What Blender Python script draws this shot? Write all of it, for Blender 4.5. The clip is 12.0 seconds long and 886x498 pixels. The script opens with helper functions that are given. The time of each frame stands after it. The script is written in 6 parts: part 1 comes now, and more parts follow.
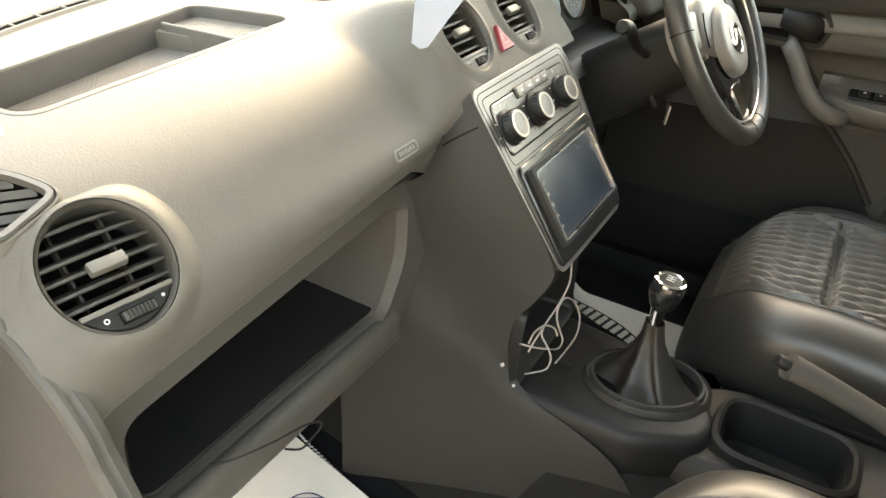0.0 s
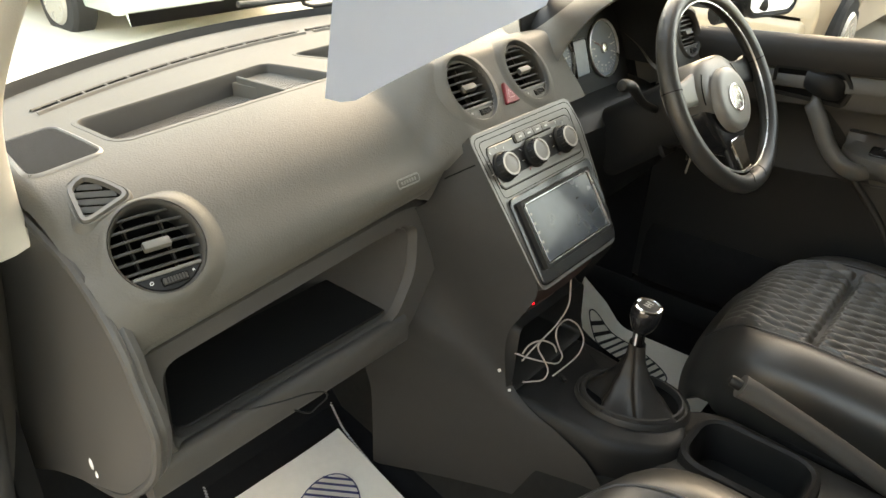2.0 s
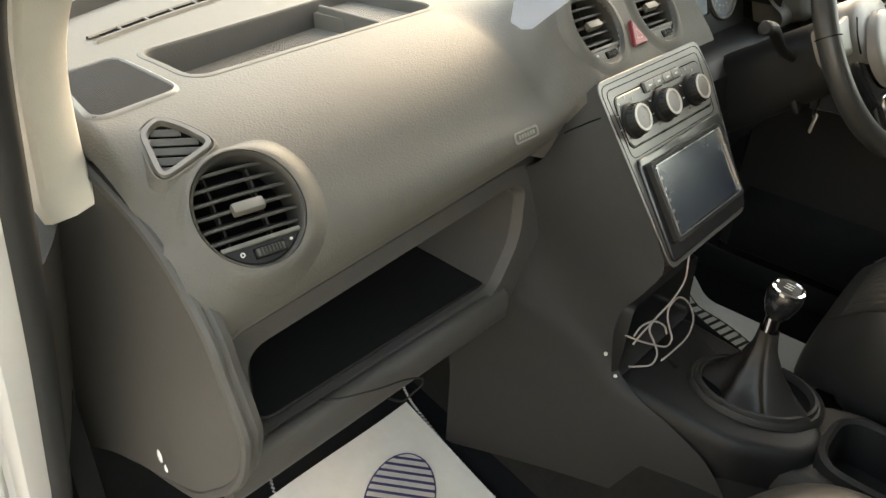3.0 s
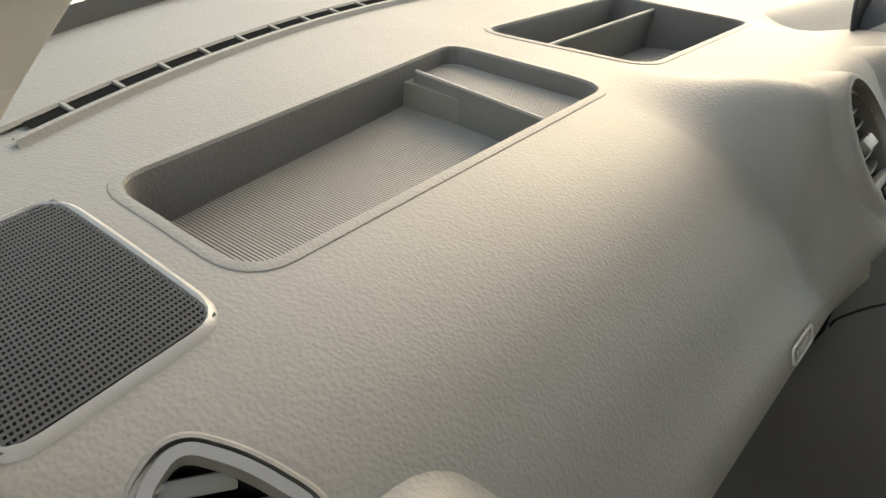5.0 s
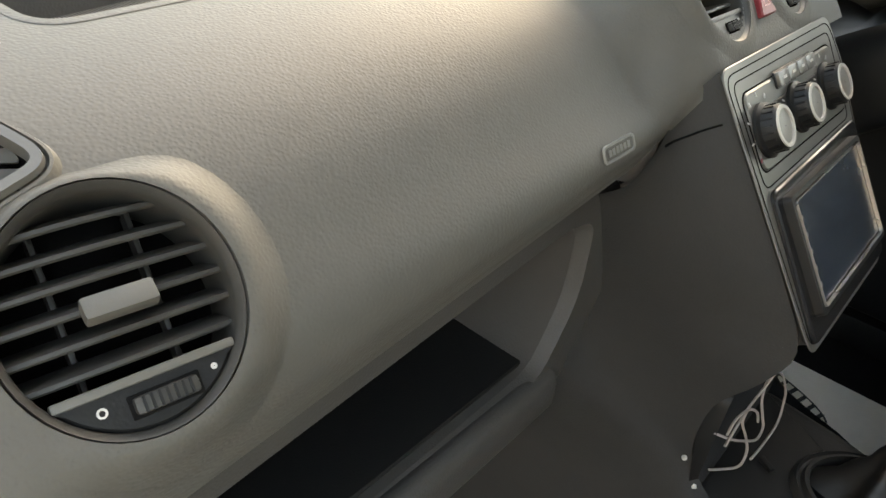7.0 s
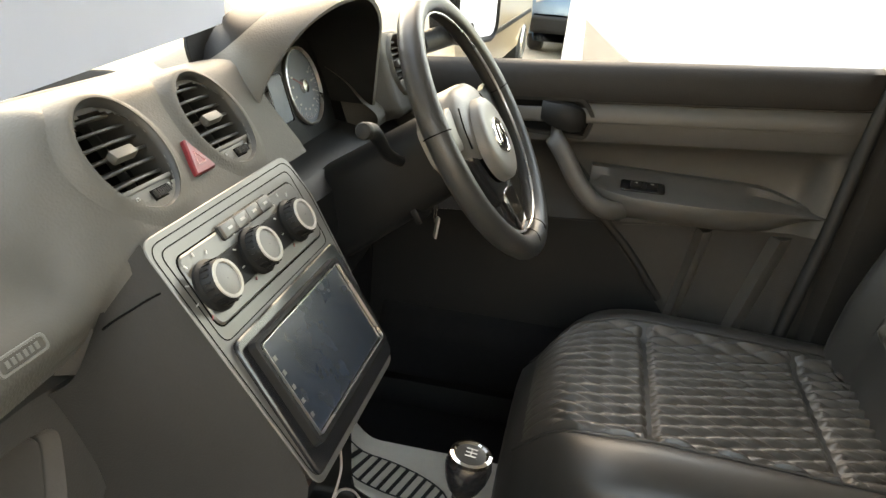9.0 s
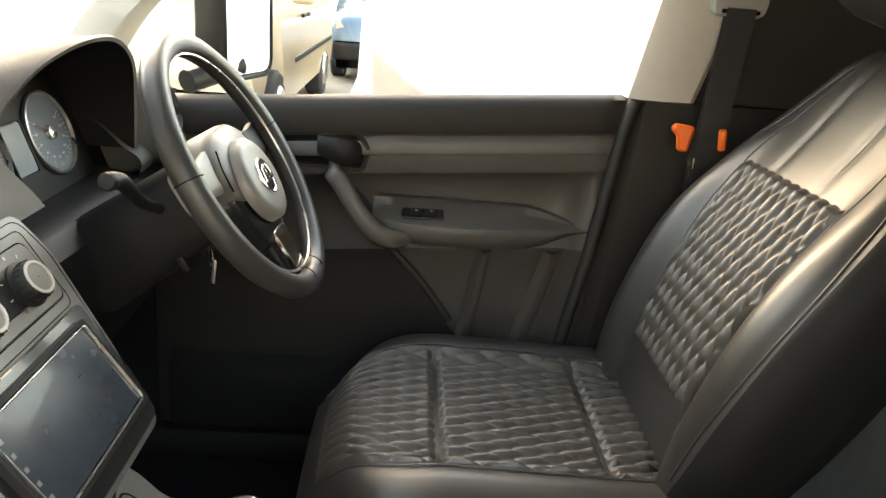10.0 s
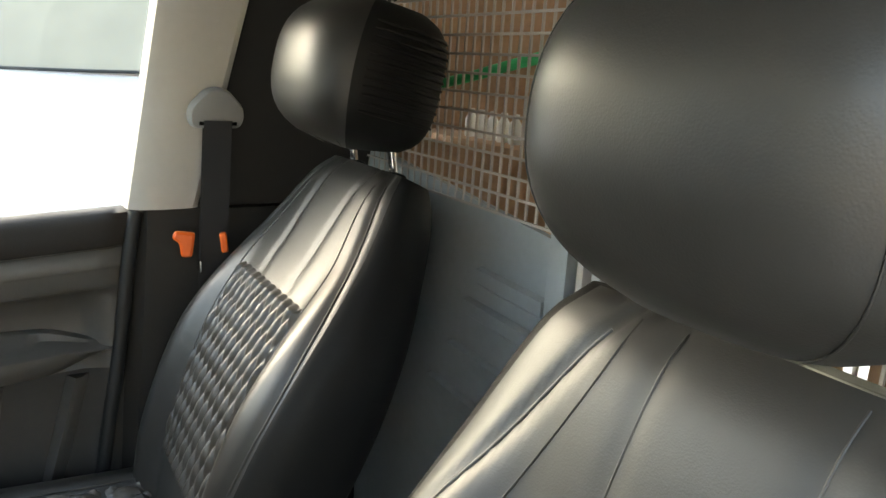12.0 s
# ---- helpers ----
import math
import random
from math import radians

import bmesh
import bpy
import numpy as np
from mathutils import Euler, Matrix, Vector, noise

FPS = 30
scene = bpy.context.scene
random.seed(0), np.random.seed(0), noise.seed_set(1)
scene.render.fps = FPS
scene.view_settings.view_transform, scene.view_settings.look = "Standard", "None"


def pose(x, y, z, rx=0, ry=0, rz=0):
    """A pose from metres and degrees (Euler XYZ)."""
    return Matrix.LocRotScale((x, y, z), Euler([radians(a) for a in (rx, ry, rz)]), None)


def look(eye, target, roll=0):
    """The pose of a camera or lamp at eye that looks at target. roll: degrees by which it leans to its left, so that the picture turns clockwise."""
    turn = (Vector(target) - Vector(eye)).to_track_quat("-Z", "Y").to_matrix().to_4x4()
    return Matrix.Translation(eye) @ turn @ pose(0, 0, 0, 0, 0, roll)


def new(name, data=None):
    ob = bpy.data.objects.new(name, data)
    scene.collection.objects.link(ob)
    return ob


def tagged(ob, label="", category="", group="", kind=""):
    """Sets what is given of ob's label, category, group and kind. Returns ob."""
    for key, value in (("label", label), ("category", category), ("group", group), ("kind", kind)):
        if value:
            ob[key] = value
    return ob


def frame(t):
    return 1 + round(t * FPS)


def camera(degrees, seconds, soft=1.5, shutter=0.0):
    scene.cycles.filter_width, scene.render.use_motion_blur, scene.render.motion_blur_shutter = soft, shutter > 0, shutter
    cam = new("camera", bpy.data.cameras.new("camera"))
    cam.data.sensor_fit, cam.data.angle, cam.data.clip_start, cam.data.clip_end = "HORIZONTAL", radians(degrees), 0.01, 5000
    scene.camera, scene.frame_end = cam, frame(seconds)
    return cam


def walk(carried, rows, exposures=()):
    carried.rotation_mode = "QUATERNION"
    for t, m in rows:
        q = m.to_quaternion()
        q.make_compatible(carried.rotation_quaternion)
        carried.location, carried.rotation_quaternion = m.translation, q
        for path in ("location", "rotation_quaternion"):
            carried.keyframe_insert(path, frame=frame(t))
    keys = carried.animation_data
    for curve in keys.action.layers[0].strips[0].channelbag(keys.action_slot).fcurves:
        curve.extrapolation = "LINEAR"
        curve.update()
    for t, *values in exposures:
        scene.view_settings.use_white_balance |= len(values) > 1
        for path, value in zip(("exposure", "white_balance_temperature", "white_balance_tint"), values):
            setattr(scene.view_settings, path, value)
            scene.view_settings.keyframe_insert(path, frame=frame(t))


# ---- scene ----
cam = camera(62.1, 12.0)
PATH = [
    (0, (-0.903, 0.773, 1.392), (0.597, 1.578, 0.342), 3.8),
    (0.5, (-0.935, 0.627, 1.426), (0.499, 1.637, 0.464), 3.2),
    (1, (-0.951, 0.564, 1.448), (0.44, 1.642, 0.498), 2.3),
    (1.5, (-0.963, 0.534, 1.46), (0.411, 1.628, 0.504), 1.9),
    (2, (-0.966, 0.532, 1.46), (0.401, 1.639, 0.507), 1.8),
    (2.5, (-0.958, 0.546, 1.453), (0.398, 1.651, 0.485), 1.7),
    (3, (-0.93, 0.713, 1.399), (0.346, 1.819, 0.326), 2.7),
    (3.5, (-0.877, 0.967, 1.353), (0.323, 2.0, 0.132), 4.0),
    (3.7, (-0.852, 1.003, 1.34), (0.327, 1.993, 0.064), 4.3),
    (5.3, (-0.728, 1.161, 1.326), (0.702, 2.119, 0.307), 10.0),
    (5.5, (-0.728, 1.155, 1.324), (0.703, 2.106, 0.3), 10.0),
    (6, (-0.747, 1.112, 1.31), (0.65, 2.054, 0.233), 9.1),
    (6.5, (-0.752, 1.046, 1.283), (0.585, 2.021, 0.16), 7.6),
    (6.7, (-0.744, 1.012, 1.272), (0.559, 2.023, 0.141), 6.8),
    (8.3, (-0.639, 0.872, 1.302), (1.035, 1.544, 0.438), 5.0),
    (8.5, (-0.631, 0.859, 1.309), (1.093, 1.439, 0.478), 4.6),
    (9, (-0.614, 0.825, 1.324), (1.198, 1.173, 0.553), 4.3),
    (9.5, (-0.608, 0.792, 1.339), (1.252, 0.916, 0.614), 4.4),
    (10, (-0.604, 0.759, 1.346), (1.274, 0.644, 0.669), 4.7),
    (10.5, (-0.607, 0.706, 1.357), (1.263, 0.386, 0.724), 4.6),
    (11, (-0.622, 0.655, 1.373), (1.22, 0.119, 0.806), 4.7),
    (11.5, (-0.638, 0.59, 1.394), (1.139, -0.189, 0.912), 4.8),
    (12, (-0.673, 0.56, 1.452), (0.984, -0.457, 0.984), 3.7),
]
walk(cam, [(t, look(eye, target, roll)) for t, eye, target, roll in PATH], exposures=[(0, 4.7, 13200, 12), (0.7, 4.5, 13200, 12), (1.3, 4.2, 13200, 12), (2.0, 3.97, 13000, 12), (2.5, 3.9, 12800, 12), (3.7, 3.85, 11900, 12), (5.3, 3.45, 11200, 12), (6.7, 3.65, 11200, 12), (8.3, 4.15, 12300, 13), (9, 4.18, 12600, 13), (10.5, 4.28, 11800, 12), (11.2, 4.27, 10300, 10), (11.6, 4.1, 9700, 8), (12, 4.05, 9500, 8)])

# ---- world and light ----
world = bpy.data.worlds.new("world")
scene.world = world
world.use_nodes = True
wn, wl = world.node_tree.nodes, world.node_tree.links
sky = wn.new("ShaderNodeTexSky")
sky.sky_type = "NISHITA"
sky.sun_disc = False
sky.sun_elevation = radians(28.5)
sky.sun_rotation = radians(67.6)
sky.air_density, sky.dust_density, sky.ozone_density = 1.0, 0.5, 0.5
wn["Background"].inputs["Strength"].default_value = 0.15
wl.new(sky.outputs["Color"], wn["Background"].inputs["Color"])
sun_data = bpy.data.lights.new("sun", "SUN")
sun_data.energy = 0.16
sun_data.angle = radians(60)
sun_data.color = (1.0, 0.97, 0.93)
sun = new("sun", sun_data)
sun.matrix_world = look((8.5, 3.5, 5.0), (0, 0, 0))


# ---- materials ----
def mat(name, color, rough=0.5, metal=0.0, var=0.12, scale=8.0, bump=0.0, bscale=400.0, spec=0.5, coat=0.0,
        cells=False, fine=60.0, tint=None, detail=4.0):
    """A surface with broad and fine colour variation, uneven gloss and fine relief."""
    m = bpy.data.materials.new(name)
    m.use_nodes = True
    n, l = m.node_tree.nodes, m.node_tree.links
    b = n["Principled BSDF"]
    b.inputs["Metallic"].default_value = metal
    b.inputs["Specular IOR Level"].default_value = spec
    b.inputs["Coat Weight"].default_value = coat
    tc = n.new("ShaderNodeTexCoord")
    big = n.new("ShaderNodeTexNoise")
    big.inputs["Scale"].default_value, big.inputs["Detail"].default_value = scale, detail
    small = n.new("ShaderNodeTexNoise")
    small.inputs["Scale"].default_value, small.inputs["Detail"].default_value = fine, 5
    for t in (big, small):
        l.new(tc.outputs["Object"], t.inputs["Vector"])
    mix = n.new("ShaderNodeMath")
    mix.operation = "MULTIPLY_ADD"
    mix.inputs[1].default_value, mix.inputs[2].default_value = 0.4, 0.0
    l.new(small.outputs["Fac"], mix.inputs[0])
    add = n.new("ShaderNodeMath")
    add.operation = "MULTIPLY_ADD"
    add.inputs[1].default_value = 0.6
    l.new(big.outputs["Fac"], add.inputs[0])
    l.new(mix.outputs[0], add.inputs[2])
    ramp = n.new("ShaderNodeValToRGB")
    a, z = ramp.color_ramp.elements
    a.position, z.position = 0.3, 0.7
    tone = tint or color
    a.color = (*[max(0.0, c * (1 - var)) for c in color], 1)
    z.color = (*[min(1.0, c * (1 + var)) for c in tone], 1)
    l.new(add.outputs[0], ramp.inputs["Fac"])
    l.new(ramp.outputs["Color"], b.inputs["Base Color"])
    mr = n.new("ShaderNodeMapRange")
    mr.inputs["To Min"].default_value, mr.inputs["To Max"].default_value = max(0.03, rough * 0.82), min(1.0, rough * 1.18)
    l.new(big.outputs["Fac"], mr.inputs["Value"])
    l.new(mr.outputs["Result"], b.inputs["Roughness"])
    if bump:
        bp = n.new("ShaderNodeBump")
        bp.inputs["Strength"].default_value = bump
        bp.inputs["Distance"].default_value = 0.0006
        if cells:
            tex = n.new("ShaderNodeTexVoronoi")
            tex.feature = "SMOOTH_F1"
            tex.inputs["Scale"].default_value = bscale
            out = tex.outputs["Distance"]
        else:
            tex = n.new("ShaderNodeTexNoise")
            tex.inputs["Scale"].default_value, tex.inputs["Detail"].default_value = bscale, 3
            out = tex.outputs["Fac"]
        l.new(tc.outputs["Object"], tex.inputs["Vector"])
        l.new(out, bp.inputs["Height"])
        l.new(bp.outputs["Normal"], b.inputs["Normal"])
    return m


def glow(name, color, power):
    m = bpy.data.materials.new(name)
    m.use_nodes = True
    b = m.node_tree.nodes["Principled BSDF"]
    b.inputs["Base Color"].default_value = (*color, 1)
    b.inputs["Emission Color"].default_value = (*color, 1)
    b.inputs["Emission Strength"].default_value = power
    return m


DASH = mat("dash_plastic", (0.088, 0.082, 0.072), 0.60, spec=0.32, bump=0.5, bscale=480, cells=True, var=0.06, scale=3)
# The dash plastic again, darkened for weaker light below and at the door end.
LOWER = mat("dimmed_dash_plastic", (0.060, 0.056, 0.052), 0.55, spec=0.3, bump=0.4, bscale=520, cells=True, var=0.06, scale=3)
TRAYFLOOR = mat("ribbed_rubber", (0.10, 0.088, 0.074), 0.6, bump=0.2, bscale=600, var=0.08)
VENT = mat("vent_plastic", (0.042, 0.039, 0.035), 0.42, spec=0.35, bump=0.15, bscale=700, var=0.08)
SLATP = mat("slat_plastic", (0.060, 0.056, 0.050), 0.45, spec=0.35, var=0.08)
TAB = mat("tab_plastic", (0.095, 0.088, 0.077), 0.48, bump=0.15, bscale=700, var=0.08)
FRAMEP = mat("frame_plastic", (0.095, 0.088, 0.079), 0.36, bump=0.1, bscale=700, var=0.06)
# Near-black without sheen, standing in for the shade inside openings; also dark joints.
VENTDARK = mat("shade_and_joint_black", (0.008, 0.008, 0.008), 1.0, var=0.1, spec=0.0)
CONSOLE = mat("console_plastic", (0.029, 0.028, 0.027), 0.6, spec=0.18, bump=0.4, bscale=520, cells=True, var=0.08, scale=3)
FACIA = mat("satin_facia", (0.15, 0.142, 0.13), 0.34, metal=0.4, var=0.06, bump=0.08, bscale=600)
MESHP = mat("mesh_plastic", (0.020, 0.021, 0.022), 0.75, var=0.08, spec=0.2)
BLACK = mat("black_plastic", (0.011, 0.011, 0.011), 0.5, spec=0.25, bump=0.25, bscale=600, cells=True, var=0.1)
GLOSS = mat("gloss_black", (0.012, 0.012, 0.013), 0.24, coat=0.2, var=0.1)
GREYPANEL = mat("soft_grey_panel", (0.16, 0.152, 0.14), 0.36, bump=0.15, bscale=600, cells=True, var=0.05)
SILVER = mat("satin_silver", (0.55, 0.54, 0.52), 0.28, metal=0.9, var=0.06)
CHROME = mat("chrome", (0.75, 0.74, 0.72), 0.1, metal=1.0, var=0.05)
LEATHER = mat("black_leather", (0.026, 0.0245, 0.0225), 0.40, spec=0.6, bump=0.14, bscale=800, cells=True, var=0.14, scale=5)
RIM = mat("rim_leather", (0.035, 0.034, 0.032), 0.38, bump=0.35, bscale=600, cells=True, var=0.15)
# Black leather again, paler and browner for the highlights on its quilting.
QUILT = mat("quilted_leather", (0.052, 0.046, 0.040), 0.38, spec=0.6, bump=0.14, bscale=800, cells=True, var=0.2, scale=12)
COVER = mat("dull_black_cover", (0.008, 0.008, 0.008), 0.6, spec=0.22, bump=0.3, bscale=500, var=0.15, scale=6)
STITCH = mat("pale_thread", (0.5, 0.48, 0.45), 0.7, var=0.1)
FELT = mat("grey_felt", (0.016, 0.016, 0.0155), 0.95, bump=0.9, bscale=900, var=0.25, spec=0.1)
CARPET = mat("black_carpet", (0.009, 0.009, 0.0095), 0.95, bump=0.9, bscale=900, var=0.25, spec=0.1)
# White paper; the bluish light on it is mixed into its base colour.
PAPER = mat("light_tinted_paper", (0.39, 0.44, 0.53), 0.6, bump=0.1, bscale=60, var=0.02)
pn, pk = PAPER.node_tree.nodes, PAPER.node_tree.links
thin = pn.new("ShaderNodeBsdfTranslucent")
thin.inputs["Color"].default_value = (0.55, 0.57, 0.6, 1)
both = pn.new("ShaderNodeMixShader")
both.inputs[0].default_value = 0.22
pk.new(pn["Principled BSDF"].outputs[0], both.inputs[1])
pk.new(thin.outputs[0], both.inputs[2])
pk.new(both.outputs[0], pn["Material Output"].inputs["Surface"])
MATPAPER = mat("mat_paper", (0.78, 0.72, 0.63), 0.75, bump=0.3, bscale=80, var=0.06, scale=10)
INK = mat("blue_ink", (0.02, 0.022, 0.09), 0.6, var=0.1)
TRIM = mat("pale_pillar_trim", (0.56, 0.53, 0.48), 0.55, bump=0.25, bscale=600, cells=True, var=0.04)
WHITE = mat("white_paint", (0.74, 0.73, 0.72), 0.22, coat=0.6, var=0.03)
RUBBER = mat("door_rubber", (0.015, 0.015, 0.015), 0.6, bump=0.2, var=0.15)
DOORP = mat("door_plastic", (0.082, 0.077, 0.071), 0.48, bump=0.4, bscale=520, cells=True, var=0.08, scale=4)
DOORTOP = mat("dark_door_rail", (0.030, 0.027, 0.025), 0.6, spec=0.2, bump=0.4, bscale=520, cells=True, var=0.1)
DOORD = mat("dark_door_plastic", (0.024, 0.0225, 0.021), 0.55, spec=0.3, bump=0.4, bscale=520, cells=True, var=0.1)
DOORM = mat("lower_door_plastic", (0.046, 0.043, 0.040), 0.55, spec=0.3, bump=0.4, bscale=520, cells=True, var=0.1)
GREYBULK = mat("grey_steel_panel", (0.40, 0.43, 0.44), 0.4, bump=0.1, bscale=80, var=0.08)
WIRE = mat("grey_wire", (0.52, 0.47, 0.43), 0.45, metal=0.1, var=0.1)
PLY = mat("plywood", (0.42, 0.27, 0.18), 0.7, bump=0.3, bscale=120, var=0.25, scale=3)
ROOFL = mat("roof_lining", (0.5, 0.48, 0.45), 0.9, bump=0.4, bscale=700, var=0.03)
BELT = mat("belt_webbing", (0.02, 0.02, 0.022), 0.7, bump=0.5, bscale=900, var=0.1)
ORANGE = mat("orange_plastic", (0.85, 0.13, 0.02), 0.4, var=0.06)
RED = mat("red_plastic", (0.19, 0.02, 0.025), 0.35, var=0.08)
SCREEN = mat("screen_glass", (0.022, 0.031, 0.043), 0.26, var=0.25, scale=18, coat=0.15)
CABLE = mat("pale_cable", (0.40, 0.34, 0.30), 0.5, var=0.08)
GREEN = mat("green_rope", (0.02, 0.55, 0.2), 0.6, var=0.15)
SCUFF = mat("scuffed_paint", (0.6, 0.6, 0.6), 0.6, var=0.3, scale=60)
TARMAC = mat("tarmac", (0.27, 0.24, 0.2), 0.9, bump=0.8, bscale=60, var=0.2, scale=0.7, fine=25)
BRICKW = mat("pale_plaster_wall", (0.74, 0.68, 0.58), 0.9, bump=0.5, bscale=30, var=0.15, scale=0.5)
CREAM = mat("cream_paint", (0.50, 0.39, 0.27), 0.3, coat=0.5, var=0.04)
BLUE = mat("blue_paint", (0.07, 0.135, 0.20), 0.25, coat=0.6, var=0.06)
TYRE = mat("tyre", (0.02, 0.02, 0.02), 0.8, bump=0.4, bscale=200, var=0.15)
LAMPG = mat("lamp_lens", (0.42, 0.36, 0.31), 0.12, var=0.12, scale=12, fine=20)
# Glass of the parked vehicles; its beige base stands in for a reflection.
BEIGEGLASS = mat("beige_reflection_glass", (0.20, 0.175, 0.13), 0.06, var=0.12, scale=2, fine=6)
CLEAR = bpy.data.materials.new("clear_glass")
CLEAR.use_nodes = True
gn, gk = CLEAR.node_tree.nodes, CLEAR.node_tree.links
see, shine, both = gn.new("ShaderNodeBsdfTransparent"), gn.new("ShaderNodeBsdfGlossy"), gn.new("ShaderNodeMixShader")
see.inputs["Color"].default_value = (0.88, 0.91, 0.90, 1)
shine.inputs["Roughness"].default_value = 0.02
both.inputs[0].default_value = 0.05
gk.new(see.outputs[0], both.inputs[1])
gk.new(shine.outputs[0], both.inputs[2])
gk.new(both.outputs[0], gn["Material Output"].inputs["Surface"])
SIDEGLASS = CLEAR.copy()
SIDEGLASS.name = "side_glass"
SIDEGLASS.node_tree.nodes["Transparent BSDF"].inputs["Color"].default_value = (0.9, 0.92, 0.91, 1)
LED = glow("red_led", (1.0, 0.01, 0.03), 0.35)


# ---- mesh helpers ----
def finish(bm, name, material, smooth=True, angle=38):
    me = bpy.data.meshes.new(name)
    bmesh.ops.recalc_face_normals(bm, faces=bm.faces[:])
    bm.to_mesh(me)
    bm.free()
    me.materials.append(material)
    if smooth:
        me.polygons.foreach_set("use_smooth", [True] * len(me.polygons))
        me.set_sharp_from_angle(angle=radians(angle))
    return me


def part(name, bm, material, parent=None, label="", m=None, smooth=True, angle=38):
    ob = new(name, finish(bm, name, material, smooth, angle))
    if parent:
        ob.parent = parent
    if m is not None:
        ob.matrix_basis = m
    if label:
        ob["label"] = label
    return ob


def thing(name, label, category, group="", kind="", at=(0, 0, 0)):
    ob = new(name)
    ob.location = at
    ob.empty_display_size = 0.05
    return tagged(ob, label, category, group, kind)


def solid(name, bm, material, label, category, group="", kind="", m=None, smooth=True):
    return tagged(part(name, bm, material, None, "", m, smooth), label, category, group, kind)


def box(sx, sy, sz, bevel=0.0, seg=2, at=(0, 0, 0), bm=None, m=None):
    own = bmesh.new()
    bmesh.ops.create_cube(own, size=1)
    bmesh.ops.scale(own, vec=(sx, sy, sz), verts=own.verts)
    if bevel:
        bmesh.ops.bevel(own, geom=own.edges[:], offset=bevel, segments=seg, affect="EDGES", profile=0.6)
    bmesh.ops.transform(own, matrix=(m or Matrix()) @ Matrix.Translation(at), verts=own.verts)
    return join(own, bm)


def join(own, bm):
    if bm is None:
        return own
    me = bpy.data.meshes.new("tmp")
    own.to_mesh(me)
    own.free()
    bm.from_mesh(me)
    bpy.data.meshes.remove(me)
    return bm


def loft(rings, closed=True, cap=True, bm=None, wrap=False):
    """A skin through rings of equal counts."""
    own = bmesh.new()
    rows = [[own.verts.new(p) for p in r] for r in rings]
    n = len(rows[0])
    pairs = list(zip(rows, rows[1:])) + ([(rows[-1], rows[0])] if wrap else [])
    for a, b in pairs:
        for i in range(n if closed else n - 1):
            j = (i + 1) % n
            own.faces.new((a[i], a[j], b[j], b[i]))
    if cap and closed and not wrap:
        if cap != "end":
            own.faces.new(rows[0][::-1])
        own.faces.new(rows[-1])
    return join(own, bm)


def spline(pts, n=8):
    """Catmull-Rom through the points."""
    pts = [Vector(p) for p in pts]
    out = []
    for i in range(len(pts) - 1):
        a, b, c, d = pts[max(i - 1, 0)], pts[i], pts[i + 1], pts[min(i + 2, len(pts) - 1)]
        for k in range(n):
            t = k / n
            out.append(0.5 * (2 * b + (c - a) * t + (2 * a - 5 * b + 4 * c - d) * t * t + (3 * b - a - 3 * c + d) * t ** 3))
    return out + [pts[-1]]


def tube(pts, r, n=8, smooth=6, bm=None, radii=None, wrap=False):
    line = spline(pts, smooth) if smooth else [Vector(p) for p in pts]
    rings, side = [], None
    for i, p in enumerate(line):
        if wrap:
            d = line[(i + 1) % len(line)] - line[i - 1]
        else:
            d = line[min(i + 1, len(line) - 1)] - line[max(i - 1, 0)]
        d.normalize()
        if side is None:
            side = d.orthogonal().normalized()
        side = (side - d * side.dot(d)).normalized()
        up = d.cross(side)
        k = r if radii is None else radii(i / (len(line) - 1))
        rings.append([p + (side * math.cos(a) + up * math.sin(a)) * k for a in (2 * math.pi * j / n for j in range(n))])
    return loft(rings, bm=bm, wrap=wrap)


def lathe(profile, n=32, bm=None, m=None, sx=1.0, sy=1.0, cap=False):
    """A profile of (radius, height) turned round local z."""
    rings = []
    for r, h in profile:
        ring = [Vector((r * sx * math.cos(2 * math.pi * i / n), r * sy * math.sin(2 * math.pi * i / n), h)) for i in range(n)]
        rings.append([m @ p for p in ring] if m else ring)
    return loft(rings, cap=cap, bm=bm)


def rrect(w, h, r, n=5):
    """A rounded rectangle round the origin."""
    out = []
    for cx, cy, a0 in ((w / 2 - r, h / 2 - r, 0), (-w / 2 + r, h / 2 - r, 90), (-w / 2 + r, -h / 2 + r, 180), (w / 2 - r, -h / 2 + r, 270)):
        for k in range(n + 1):
            a = radians(a0 + 90 * k / n)
            out.append((cx + r * math.cos(a), cy + r * math.sin(a)))
    return out


def rounded(corners, r, n=4):
    """A polygon with rounded corners."""
    c = [Vector(p).to_2d() for p in corners]
    out = []
    for i, p in enumerate(c):
        a, b = (c[i - 1] - p), (c[(i + 1) % len(c)] - p)
        ra = min(r, a.length * 0.45, b.length * 0.45)
        s, e = p + a.normalized() * ra, p + b.normalized() * ra
        for k in range(n + 1):
            t = k / n
            q = s * (1 - t) ** 2 + p * 2 * t * (1 - t) + e * t * t
            out.append((q.x, q.y))
    return out


def smooth01(t):
    t = max(0.0, min(1.0, t))
    return t * t * (3 - 2 * t)


def dense(outline, step=0.006):
    """The outline with points at most a step apart."""
    out = []
    for i, p in enumerate(outline):
        a, b = Vector(p).to_2d(), Vector(outline[(i + 1) % len(outline)]).to_2d()
        n = max(1, int((b - a).length / step))
        out += [tuple(a.lerp(b, k / n)) for k in range(n)]
    return out


